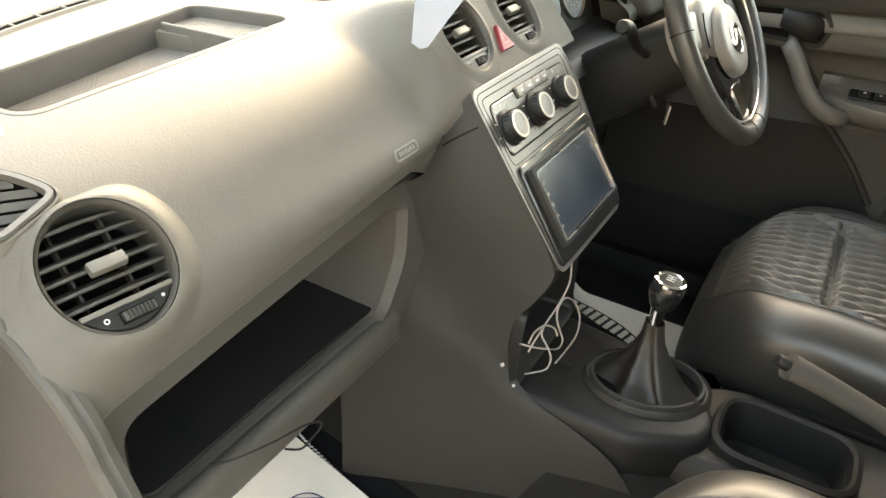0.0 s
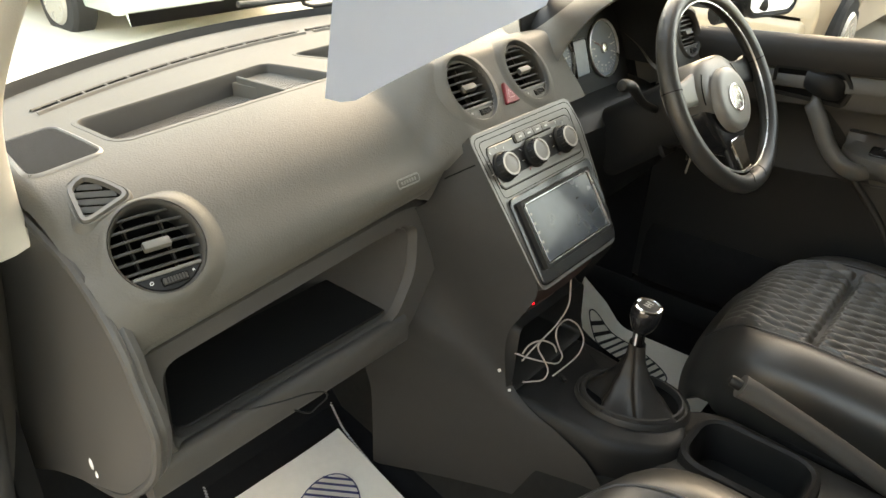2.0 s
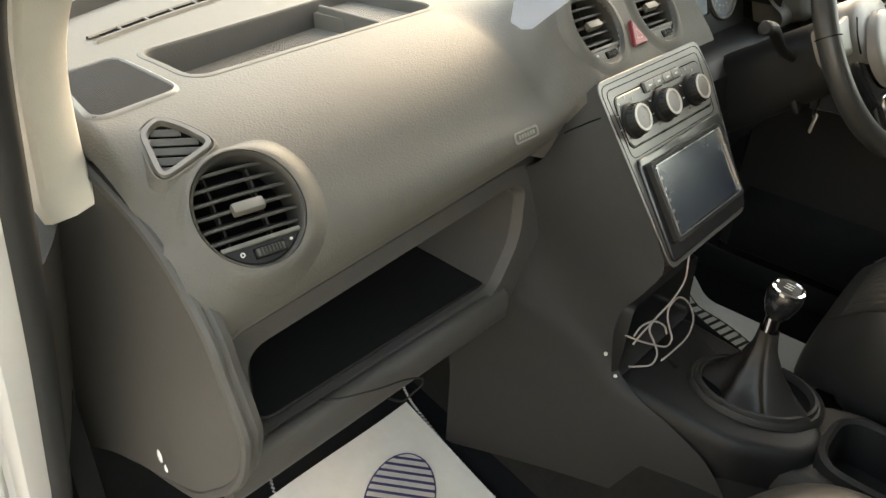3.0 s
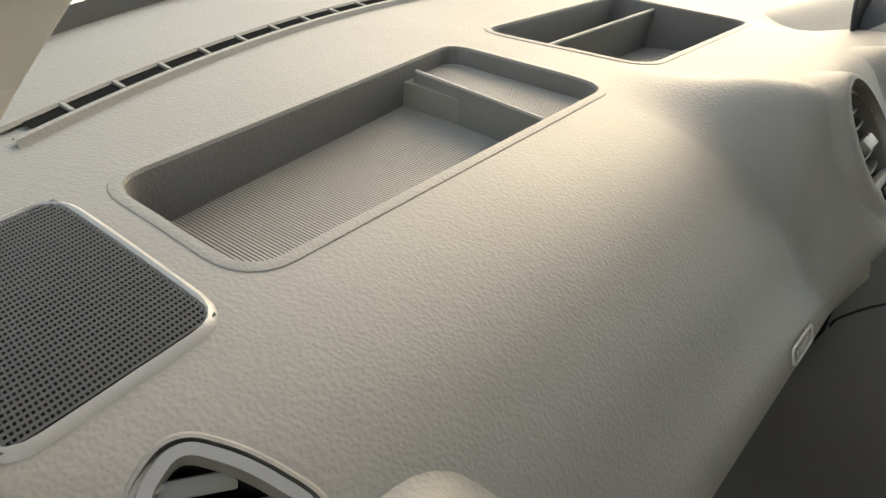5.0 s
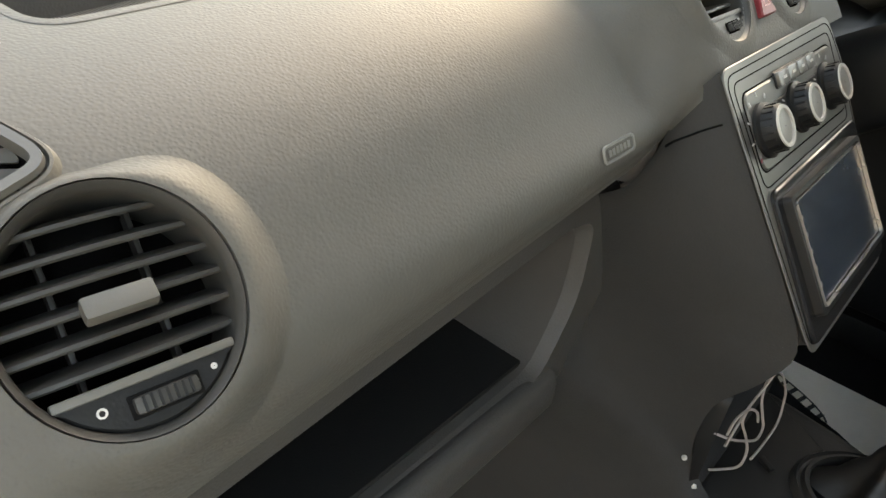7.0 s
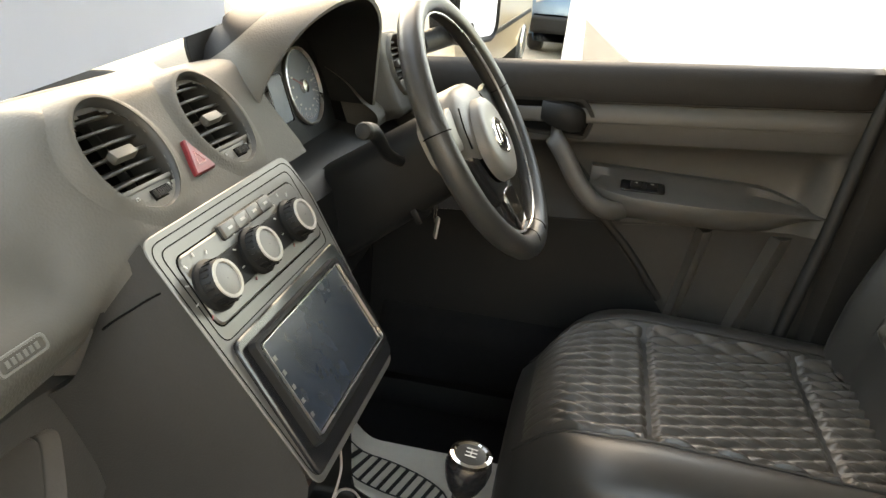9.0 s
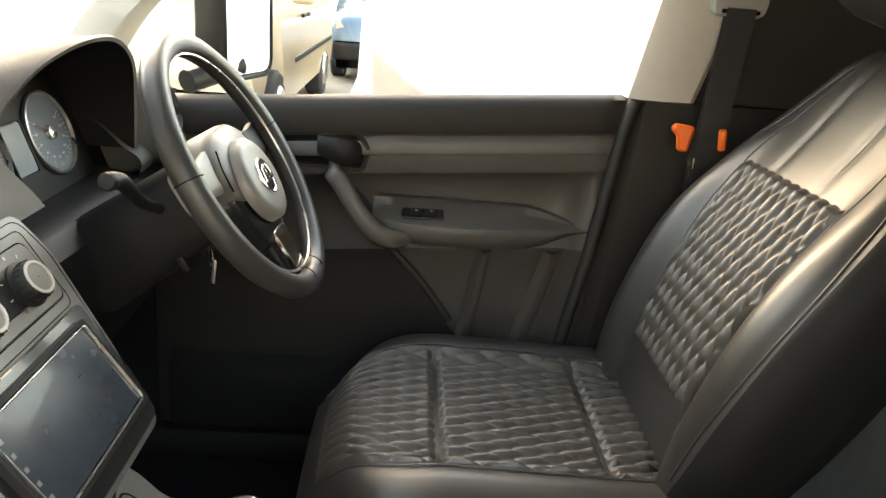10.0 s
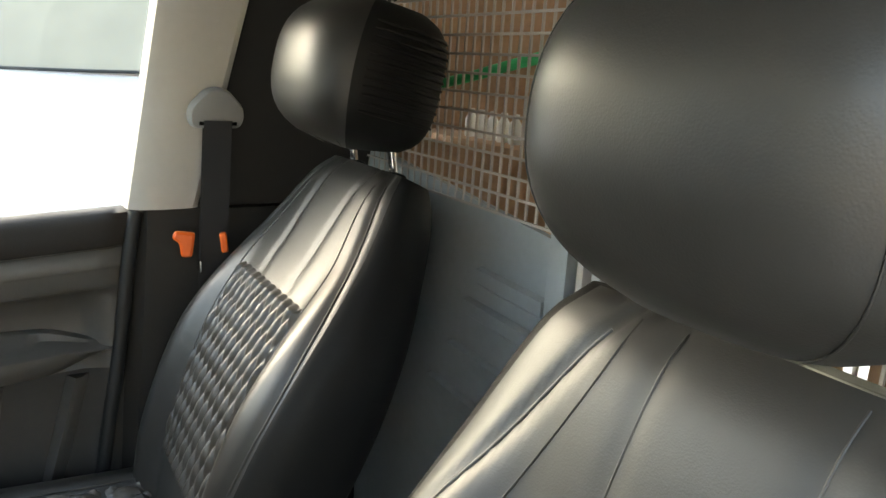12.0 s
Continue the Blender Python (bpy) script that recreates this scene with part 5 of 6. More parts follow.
def seat(cx, y0, lean, drop, lift, taper, label):
    """A front seat: cushion, leaning back, head restraint, piping and plastic sides."""
    st = thing("car_seat", label, "seat", "front seats", at=(cx, y0, 0.37))
    O = Matrix.Translation((0, 0, -0.37 - drop))
    LOW = Matrix.Translation((0, 0, -0.37 + lift))
    state = []

    TILT = Matrix.Translation((0, 0.02, 0.70)) @ Matrix.Rotation(radians(26 - lean), 4, "X").inverted() @ Matrix.Translation((0, -0.02, -0.70))

    def sp(name, bm, material, lab="", parent=None, angle=60):
        if "upper" in state:
            bmesh.ops.transform(bm, matrix=TILT, verts=bm.verts)
        bmesh.ops.transform(bm, matrix=O if "upper" in state else LOW, verts=bm.verts)
        return part(name, bm, material, parent or st, lab, angle=angle)

    # cushion; local y from the hinge (0) forwards
    def top(x, s):
        """The cushion's upper surface at x across and s along."""
        a = 0.262
        f = max(0.0, 1 - abs(x / a) ** 5) ** 0.22
        z = 0.715 + 0.022 * s / 0.5 - 0.035 * smooth01((s - 0.46) / 0.12) ** 2 * 2.0
        bol = 0.030 * smooth01((abs(x) - 0.13) / 0.06) * (1 - 0.9 * smooth01((s - 0.36) / 0.18))
        z -= 0.045 * smooth01((s - 0.40) / 0.16) ** 2 * (x / a) ** 2
        return z - 0.09 + (0.09 + bol) * f

    S0, S1 = 0.0, 0.555
    rings = []
    for i in range(29):
        s = S0 + (S1 - S0) * i / 28
        end = 1 - 0.30 * smooth01((s - 0.38) / 0.20) ** 2
        ring = [Vector((x * end, s, top(x, s))) for x in [0.262 * math.sin(math.pi / 2 * (-1 + 2 * k / 36)) for k in range(37)]]
        ring += [Vector((x * end, s - (0.02 if s > 0.5 else 0), 0.575)) for x in (0.24, 0.1, -0.1, -0.24)]
        rings.append(ring)
    rings.append([Vector((p.x * 0.93, S1 + 0.018, 0.575 + (p.z - 0.575) * 0.80)) for p in rings[-1]])
    rings.append([Vector((p.x * 0.85, S1 + 0.024, 0.575 + (p.z - 0.575) * 0.5)) for p in rings[-2]])
    cush = sp("cushion", loft(rings), LEATHER, "black leather cushion with raised sides")

    def panel(x0, x1, s0, s1, name):
        nx, ns = max(2, int((x1 - x0) / 0.0026)), max(2, int((s1 - s0) / 0.0036))
        rows = []
        for j in range(ns + 1):
            s = s0 + (s1 - s0) * j / ns
            row = []
            for i in range(nx + 1):
                x = x0 + (x1 - x0) * i / nx
                e = min(1.0, min(i, nx - i) / 2.0) * min(1.0, min(j, ns - j) / 3.0)
                row.append(Vector((x * (1 - 0.30 * smooth01((s - 0.38) / 0.20) ** 2), s, top(x, s) - 0.0015 + e * (0.003 + quilt(x, s)))))
            rows.append(row)
        sp(name, loft(rows, closed=False, cap=False), QUILT, "quilted panel with wavy stitched ribs", cush, 80)

    if cx > 0:
        panel(-0.165, 0.165, 0.3815, 0.552, "quilted_panel")
    else:
        for line in ([(-0.17, 0.384), (-0.06, 0.384), (0.06, 0.384), (0.17, 0.384)], [(-0.05, 0.388), (-0.055, 0.45), (-0.062, 0.55)], [(0.05, 0.388), (0.055, 0.45), (0.062, 0.55)]):
            sp("seam", tube([(x * (1 - 0.30 * smooth01((s - 0.38) / 0.20) ** 2), s, top(x, s) + 0.0012) for x, s in line], 0.0018, 6, 5), LEATHER, "", cush)
    panel(-0.165, 0.165, 0.1415, 0.3785, "quilted_panel")
    panel(-0.165, 0.165, 0.02, 0.1385, "quilted_panel")
    for x in (-0.172, 0.172):
        sp("piping", tube([(x * (1 - 0.30 * smooth01((s - 0.38) / 0.20) ** 2), s, top(x, s) + 0.0005) for s in [0.02 + 0.54 * k / 24 for k in range(25)]], 0.0022, 6, 0), LEATHER, "", cush)
    sp("seat_side", box(0.035, 0.38, 0.12, 0.02, 3, at=(-0.235, 0.20, 0.555)), BLACK, "black plastic side cover")
    sp("seat_side", box(0.035, 0.38, 0.12, 0.02, 3, at=(0.235, 0.20, 0.555)), BLACK, "black plastic side cover")
    sp("seat_base", box(0.44, 0.46, 0.14, 0.02, 2, at=(0, 0.26, 0.445)), BLACK, "dark steel seat frame")

    # back; local frame leaning to the rear
    state.append("upper")
    BM = axes((0, 0.02, 0.70), (1, 0, 0), (0, -0.44, 0.90), (0, 0.90, 0.44))

    def shape(w):
        k = 0.0 if cx > 0 else 0.038
        return curve([(0.0, (0.225, 0.05)), (0.10, (0.250, 0.07)), (0.28, (0.262, 0.082)), (0.42, (0.246 + 0.3 * k, 0.078)), (0.54, (0.205 + 0.8 * k, 0.066)), (0.62, (0.168 + k, 0.052)), (0.655, (0.140 + k, 0.034))], w)

    SIDE = [(0.0, (0.195,)), (0.28, (0.226,)), (0.42, (0.206,)), (0.54, (0.160,)), (0.63, (0.118,)), (0.66, (0.10,))]

    def front(x, w):
        a, t = shape(w)
        f = max(0.0, 1 - min(1.0, abs(x / a)) ** 4) ** 0.25
        bol = (0.042 if cx > 0 else 0.082) * smooth01((abs(x) - 0.115) / 0.075) * (1 - smooth01((w - 0.24) / 0.36))
        lum = 0.012 * math.sin(math.pi * min(1, w / 0.5))
        dip = 0.0
        if w > 0.40:
            dip += (0.0031 if cx > 0 else 0.0016) * smooth01((w - 0.40) / 0.05) * (math.exp(-((abs(x) - 0.060) / 0.009) ** 2) )
        side = curve(SIDE, w)[0]
        dip += 0.005 * math.exp(-((abs(x) - side) / 0.008) ** 2) * smooth01((w - 0.02) / 0.05)
        return (t + bol + lum - dip) * f

    rings = []
    for i in range(53):
        w = 0.655 * i / 52
        a, t = shape(w)
        xs = [a * math.sin(math.pi / 2 * (-1 + 2 * k / 90)) for k in range(91)]
        ring = [BM @ Vector((x, w, front(x, w))) for x in xs]
        ring += [BM @ Vector((x, w, -t * 0.8 * max(0.0, 1 - abs(x / a) ** 4) ** 0.25)) for x in xs[-2:0:-6]]
        rings.append(ring)
    rings = closing(rings)
    bk = sp("backrest", loft([r[14:77] for r in rings], closed=False, cap=False), LEATHER, "black leather backrest with raised sides")
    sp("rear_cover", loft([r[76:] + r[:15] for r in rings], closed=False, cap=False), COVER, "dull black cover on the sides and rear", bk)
    nx, nw = 104, 96
    rows = []
    for j in range(nw + 1):
        v = j / nw
        row = []
        for i in range(nx + 1):
            u = -1 + 2 * i / nx
            x = u * (0.118 + 0.022 * v)
            w = 0.09 + v * 0.340
            e = min(1.0, min(i, nx - i) / 2.0) * min(1.0, min(j, nw - j) / 3.0)
            row.append(BM @ Vector((x, w, front(x, w) - 0.0015 + e * (0.003 + quilt(x, w)))))
        rows.append(row)
    sp("quilted_panel", loft(rows, closed=False, cap=False), QUILT, "quilted panel with wavy stitched ribs", bk, 80)
    for x0, x1 in ((-0.060, -0.060), (0.060, 0.060)):
        sp("seam", tube([BM @ Vector((x0 + (x1 - x0) * k / 10, 0.442 + 0.205 * k / 14, front(x0, 0.442 + 0.205 * k / 14) + 0.0003)) for k in range(15)], 0.0009, 6, 0), LEATHER, "", bk)
    for s in (-1, 1):
        line = []
        for k in range(31):
            w = 0.03 + 0.60 * k / 30
            x = s * min(shape(w)[0] * 0.93, curve(SIDE, w)[0])
            line.append(BM @ Vector((x, w, front(x, w) + 0.0006)))
        sp("piping", tube(line, 0.0016, 6, 0), LEATHER, "", bk)
        line = []
        for k in range(26):
            w = 0.08 + 0.565 * k / 25
            x = s * lerp([(0.08, (0.125,)), (0.44, (0.145,)), (0.645, (0.098,))], w)[0]
            line.append(BM @ Vector((x, w, front(x, w) + 0.0005)))
        sp("seam", tube(line, 0.0008, 6, 0), LEATHER, "", bk)
    # head restraint
    hd = []
    HM = axes((0, -0.232, 1.438), (1, 0, 0), (0, -0.20, 0.98), (0, 0.98, 0.20))
    for i in range(21):
        v = -1 + 2 * i / 20
        k = max(0.0, 1 - abs(v) ** (3.2 - 6 * taper)) ** (1 / (2.6 - 3 * taper))
        ring = []
        for j in range(40):
            t = 2 * math.pi * j / 40
            c, s = math.cos(t), math.sin(t)
            ring.append(HM @ Vector((0.142 * (1 - taper * (0.45 + 0.55 * v)) * max(0.08, k) * math.copysign(abs(c) ** (0.62 + 1.3 * taper), c), 0.112 * v, (0.108 if cx > 0 else 0.097) * max(0.08, k) * math.copysign(abs(s) ** 0.7, s) + 0.012 * (1 - v * v))))
        hd.append(ring)
    hd = closing(hd)
    hr = sp("head_restraint", loft([r[3:18] for r in hd], closed=False, cap=False) if cx > 0 else loft([r[:21] for r in hd], closed=False, cap=False), LEATHER, "padded black leather head restraint")
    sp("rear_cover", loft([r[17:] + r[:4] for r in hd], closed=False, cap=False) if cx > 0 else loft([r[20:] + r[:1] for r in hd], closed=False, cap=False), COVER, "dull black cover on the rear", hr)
    if cx > 0:
        for i in range(5, 17):
            for j0, j1 in ((18, 27),):
                mid = sum(hd[i + 1], Vector()) / len(hd[i + 1])
                sp("ridge", tube([p + (p - mid) * 0.012 for p in hd[i + 1][j0:j1]], 0.0034, 6, 3, radii=lambda t: 0.0036 * math.sin(math.pi * (0.12 + 0.80 * t))), COVER, "", hr)
    for s in (-1, 1):
        line = []
        for k in range(33):
            v = -0.985 + 1.97 * k / 32
            q = max(0.08, max(0.0, 1 - abs(v) ** (3.2 - 6 * taper)) ** (1 / (2.6 - 3 * taper)))
            c = 0.80 ** (1 / (0.62 + 1.3 * taper))
            line.append(HM @ Vector((s * 0.142 * (1 - taper * (0.45 + 0.55 * v)) * q * 0.80, 0.112 * v, 0.097 * q * (1 - c * c) ** 0.35 + 0.012 * (1 - v * v) + 0.0002)))
        sp("seam", tube(line, 0.0008, 6, 0), LEATHER, "", hr)
        sp("post", tube([(s * 0.072, -0.262, 1.25), (s * 0.072, -0.255, 1.31), (s * 0.072, -0.240, 1.40)], 0.0065, 12, 3), CHROME, "bright steel post")
        sp("post_sleeve", lathe([(0.016, -0.004), (0.016, 0.005), (0.012, 0.008), (0.007, 0.008)], 18, m=facing((s * 0.072, -0.260, 1.292), (0, -0.3, 0.95))), BLACK)
    state.clear()
    sp("recline_lever", box(0.016, 0.11, 0.022, 0.006, 2, m=pose(0.268 if cx > 0 else -0.268, 0.07, 0.665, 8, 0, 0)), BLACK, "black plastic lever")
    return st


seat(0.380, 0.310, 26, 0.0, 0.0, 0.0, "black leather driver's seat with quilted panels and raised sides")
seat(-0.430, 0.295, 15, 0.04, 0.012, 0.13, "black leather passenger seat with quilted panels and raised sides")

# ---- driver's door ----
door = thing("door_1", "closed driver's door with dark plastic panel", "door", kind="structure", at=(0.72, 0.7, 0.4))
DI = Matrix.Translation((-0.72, -0.7, -0.4))


def opart(name, bm, material, label="", parent=None, angle=38):
    bmesh.ops.transform(bm, matrix=DI, verts=bm.verts)
    return part(name, bm, material, parent or door, label, angle=angle)


# upright section of the panel, as (x, z, x without the recess), drawn along y
SEC = [(0.765, 1.178), (0.735, 1.182), (0.712, 1.175), (0.702, 1.158), (0.701, 1.122), (0.704, 1.116), (0.710, 1.114), (0.7105, 1.112), (0.707, 1.110), (0.700, 1.082), (0.7015, 1.078), (0.7055, 1.077), (0.7065, 1.050), (0.711, 1.042)]
REC = [(0.711, 1.042), (0.738, 1.036), (0.762, 1.018), (0.771, 0.985), (0.768, 0.935), (0.738, 0.885)]
LOW = [(0.738, 0.885), (0.742, 0.86), (0.738, 0.78), (0.730, 0.62), (0.724, 0.46), (0.76, 0.43)]


def door_ring(sec, y):
    dz = -0.045 * (y - 0.37) / 0.63
    k = smooth01((y - 0.400) / 0.055)
    inn = 0.012 * smooth01((0.42 - y) / 0.05)
    return [Vector(((x if x < 0.72 or z > 1.05 else 0.714 + (x - 0.714) * k) + (inn if z < 1.17 else 0), y, z + (dz if z > 0.9 else dz * (z - 0.43) / 0.47))) for x, z in sec]


ys = [0.372 + 0.86 * i / 60 for i in range(61)]
slant = lambda ring, y0, z0, reach, tilt: [Vector((p.x, p.y + max(0.0, 1 - abs(p.y - y0) / reach) * (max(p.z, 0.62) - z0) * tilt, p.z)) for p in ring]
opart("upper_rail", loft([door_ring(SEC[:6], y) for y in ys], closed=False, cap=False), DOORTOP, "dark rail under the window", angle=50)
opart("door_panel", loft([door_ring(SEC[5:], y) for y in ys], closed=False, cap=False), DOORP, "dark moulded door panel", angle=50)
opart("handle_recess", loft([slant(door_ring(REC, y), 0.83, 0.945, 0.2, 0.95) for y in ys if y < 0.845], closed=False, cap=False), DOORP, "hollow above the armrest", angle=60)
# Forward of the handle the panel's colour carries the footwell's shade.
opart("front_panel", loft([slant(door_ring(REC, y), 0.83, 0.945, 0.2, 0.95) for y in ys if y > 0.83], closed=False, cap=False), DOORD, "panel ahead of the grab handle, darkened for footwell shade", angle=60)
opart("lower_panel", loft([slant(door_ring(LOW, y), 0.79, 0.86, 0.36, 0.87) for y in ys if y < 0.80], closed=False, cap=False), DOORM, "moulded lower panel", angle=50)
# Same lower panel, its front part blackened to paint in footwell shade.
opart("lower_panel", loft([slant(door_ring(LOW, y), 0.79, 0.86, 0.36, 0.87) for y in ys if y > 0.785], closed=False, cap=False), BLACK, "lower panel in the footwell, darkened for the shade there", angle=50)
opart("door_skin", box(0.03, 0.90, 0.66, 0.01, at=(0.80, 0.80, 0.755)), WHITE, "white outer door skin")
# armrest
rings = []
for k in range(33):
    t = k / 32
    y = 0.404 + 0.412 * t
    round_off = math.sqrt(max(0.02, 1 - max(0.0, (t - 0.70) / 0.32) ** 2))
    x = 0.7145 + 0.030 * (1 - round_off) - 0.053 * smooth01(t / 0.62) ** 0.8 * round_off
    g, mid = 0.16 + 0.84 * smooth01(t / 0.30), 0.921 + 0.006 * t
    rings.append([Vector((px, y, mid + (pz - 0.921) * g)) for px, pz in ((0.775, 0.952), (0.752, 0.955), (max(x + 0.008, 0.742), 0.953), (max(x + 0.006, min(0.738, x + 0.05)), 0.9395), (x + 0.022 * g, 0.9295), (x + 0.009, 0.9285), (x + 0.002, 0.925), (x, 0.917), (x + 0.003, 0.902), (x + 0.012, 0.886), (x + 0.033, 0.878), (0.775, 0.874))])
opart("armrest", loft(rings), DOORP, "moulded armrest with a window switch", angle=40)
opart("switch_plate", plate(rrect(0.078, 0.032, 0.006), 0.004, axes((0.7035, 0.722, 0.9395), (0, -1, 0), Vector((0.95, 0, 0.31)), Vector((-0.31, 0, 0.95)))), GLOSS, "gloss black window switch plate")
for dy in (-0.016, 0.012):
    opart("window_switch", box(0.014, 0.020, 0.008, 0.002, 2, m=pose(0.7015, 0.722 + dy, 0.9445, 4, -18, 0)), BLACK)
    opart("switch_mark", box(0.003, 0.005, 0.0006, m=pose(0.7005, 0.722 + dy, 0.9488, 4, -18, 0)), STITCH)
# slanting grab handle
line = spline([(0.722, 0.898, 1.020), (0.690, 0.890, 1.016), (0.676, 0.866, 0.988), (0.668, 0.838, 0.946), (0.664, 0.806, 0.914), (0.670, 0.772, 0.900), (0.690, 0.745, 0.902)], 6)
rings = []
for p, q in zip(line, line[1:] + [line[-1] * 2 - line[-2]]):
    d = (q - p).normalized()
    side = Vector((1, 0, 0))
    up = d.cross(side).normalized()
    rings.append([p + side * u + up * v for u, v in superring(0, 0.015, 0.0165, 16, 3.0)])
opart("grab_handle", loft(rings), DOORP, "slanting grab handle running into the armrest", angle=60)
# inner release handle in its dished plate
hp = dense(rounded([(0.0, -0.034), (0.150, -0.044), (0.165, 0.0), (0.140, 0.034), (0.0, 0.030)], 0.012, 5), 0.01)
opart("handle_plate", bezel(hp, grow(hp, -0.010), 0.006, axes((0.7075, 0.985, 1.050), (0, -1, 0.04), (0, 0.04, 1), (-1, 0, 0)), depth=-0.018), BLACK, "dark dished surround")
# Flat dark plate paints in the shade of the hollow behind the handle.
opart("handle_dish_shade", plate(rounded([(0.0, -0.034), (0.150, -0.044), (0.160, 0.0), (0.140, 0.032), (0.0, 0.028)], 0.012, 5), 0.001, axes((0.7064, 0.985, 1.050), (0, -1, 0.04), (0, 0.04, 1), (-1, 0, 0))), VENTDARK)
opart("release_handle", loft([[Vector((x, y, zc + z * h)) for x, z in ((0.712, 1), (0.700 - d, 0.92), (0.694 - d, 0.5), (0.692 - d, -0.3), (0.698 - d, -0.9), (0.712, -1))] for y, d, h, zc in ((0.918, 0.0, 0.018, 1.060), (0.905, 0.008, 0.021, 1.057), (0.885, 0.016, 0.024, 1.054), (0.862, 0.014, 0.025, 1.051), (0.845, 0.006, 0.020, 1.048), (0.838, -0.008, 0.012, 1.047))]), BLACK, "black release handle")
# moulded folds of the pocket
for ya, za, yb, zb, w in ((0.598, 0.868, 0.632, 0.66, 0.012), (0.466, 0.872, 0.520, 0.66, 0.016)):
    rings = []
    for k in range(9):
        t = k / 8
        y, z = ya + (yb - ya) * t, za + (zb - za) * t
        rings.append([Vector((0.735, y - w * 1.4, z)), Vector((0.716, y - w * 0.5, z)), Vector((0.712, y + w * 0.2, z)), Vector((0.735, y + w, z))])
    opart("pocket_fold", loft(rings), DOORP, "", angle=60)
# Carpet black on the pocket stands in for the shade low on the door.
opart("pocket", loft([[Vector((x, y, z)) for x, z in ((0.735, 0.62), (0.700, 0.60), (0.690, 0.56), (0.692, 0.47), (0.735, 0.45))] for y in (0.50, 0.60, 0.75, 0.90, 1.05, 1.2)]), CARPET, "map pocket at the foot of the door", angle=50)
opart("lower_brace", tube([(0.736, 0.79, 0.87), (0.733, 0.72, 0.80), (0.731, 0.655, 0.715)], 0.008, 10, 5), DOORD)
ob = opart("window_pane", loft([[Vector((0.774, 0.36, 1.13)), Vector((0.774, 1.28, 1.13))], [Vector((0.674, 0.30, 1.60)), Vector((0.674, 0.98, 1.60))]], closed=False, cap=False), SIDEGLASS, "clear side window")
ob.visible_shadow = False
# door mirror outside
mirror = thing("door_mirror", "black-framed door mirror outside the driver's window", "door mirror", at=(0.93, 1.16, 1.2))
MM = axes((0.915, 1.085, 1.235), Vector((0.95, -0.30, 0)).normalized(), (0, 0, 1), Vector((-0.30, -0.95, 0)).normalized())
MI = Matrix.Translation((-0.93, -1.16, -1.2))
bm = loft([[MM @ Vector((x * k, y * k, z)) for x, y in rrect(0.19, 0.20, 0.035)] for k, z in ((0.55, -0.085), (0.9, -0.06), (1.0, -0.02), (1.0, 0.004), (0.93, 0.008), (0.90, 0.002))])
bmesh.ops.transform(bm, matrix=MI, verts=bm.verts)
part("housing", bm, BLACK, mirror)
bm = plate(rrect(0.168, 0.178, 0.03), 0.0015, MM @ Matrix.Translation((0, 0, 0.0025)))
bmesh.ops.transform(bm, matrix=MI, verts=bm.verts)
mm = bpy.data.materials.new("mirror_glass")
mm.use_nodes = True
mm.node_tree.nodes["Principled BSDF"].inputs["Metallic"].default_value = 1
mm.node_tree.nodes["Principled BSDF"].inputs["Roughness"].default_value = 0.02
mm.node_tree.nodes["Principled BSDF"].inputs["Base Color"].default_value = (0.9, 0.9, 0.9, 1)
part("mirror_glass", bm, mm, mirror)
bm = tube([(0.79, 1.17, 1.14), (0.84, 1.14, 1.15), (0.90, 1.10, 1.165)], 0.022, 10, 4)
bmesh.ops.transform(bm, matrix=MI, verts=bm.verts)
part("mirror_arm", bm, BLACK, mirror)

# ---- belt pillar ----
rings = []
for k in range(13):
    t = k / 12
    z = 1.180 + 0.47 * t
    yf, yr = 0.372 - 0.065 * t, 0.252 - 0.10 * t
    xi = 0.695 - 0.075 * t
    rings.append([Vector(p) for p in ((xi + 0.05, yf + 0.005, z), (xi + 0.012, yf, z), (xi, yf - 0.018, z), (xi - 0.004, (yf + yr) / 2, z), (xi, yr + 0.012, z), (xi + 0.012, yr, z), (xi + 0.05, yr, z))])
solid("trim_belt_pillar", loft(rings), TRIM, "pale plastic trim on the pillar behind the driver's door", "pillar trim", kind="structure")
rings = []
for z, yf in ((0.40, 0.43), (0.6, 0.415), (0.9, 0.388), (1.10, 0.374), (1.178, 0.370)):
    rings.append([Vector(p) for p in ((0.77, yf, z), (0.722, yf - 0.006, z), (0.700, yf - 0.03, z), (0.695, 0.20, z), (0.695, 0.0, z), (0.77, 0.0, z))])
solid("trim_pillar_seal", tube([(0.709, 0.357, 1.176), (0.708, 0.372, 1.10), (0.706, 0.398, 0.90), (0.705, 0.425, 0.735), (0.708, 0.455, 0.50)], 0.0125, 10, 6), RUBBER, "black rubber seal behind the driver's door", "seal", kind="structure")
solid("trim_lower_pillar", loft(rings), DOORD, "dark lower pillar trim beside the driver's seat", "pillar trim", kind="structure")
rear = loft([[Vector((0.72 - 0.075 * max(0, (z - 1.18) / 0.47), y, z)) for y in (-0.12, 0.0, 0.16, 0.25)] for z in (0.4, 0.8, 1.18, 1.4, 1.66)], closed=False, cap=False)
bmesh.ops.solidify(rear, geom=rear.faces[:], thickness=0.02)
solid("wall_right", rear, DOORD, "dark side wall behind the driver's seat", "wall", kind="structure")
rear = loft([[Vector((-0.72 + 0.075 * max(0, (z - 1.18) / 0.47), y, z)) for y in (-0.12, 0.0, 0.12, 0.20)] for z in (0.4, 0.8, 1.18, 1.4, 1.66)], closed=False, cap=False)
bmesh.ops.solidify(rear, geom=rear.faces[:], thickness=0.02)
solid("wall_left", rear, DOORD, "dark side wall behind the passenger seat", "wall", kind="structure")
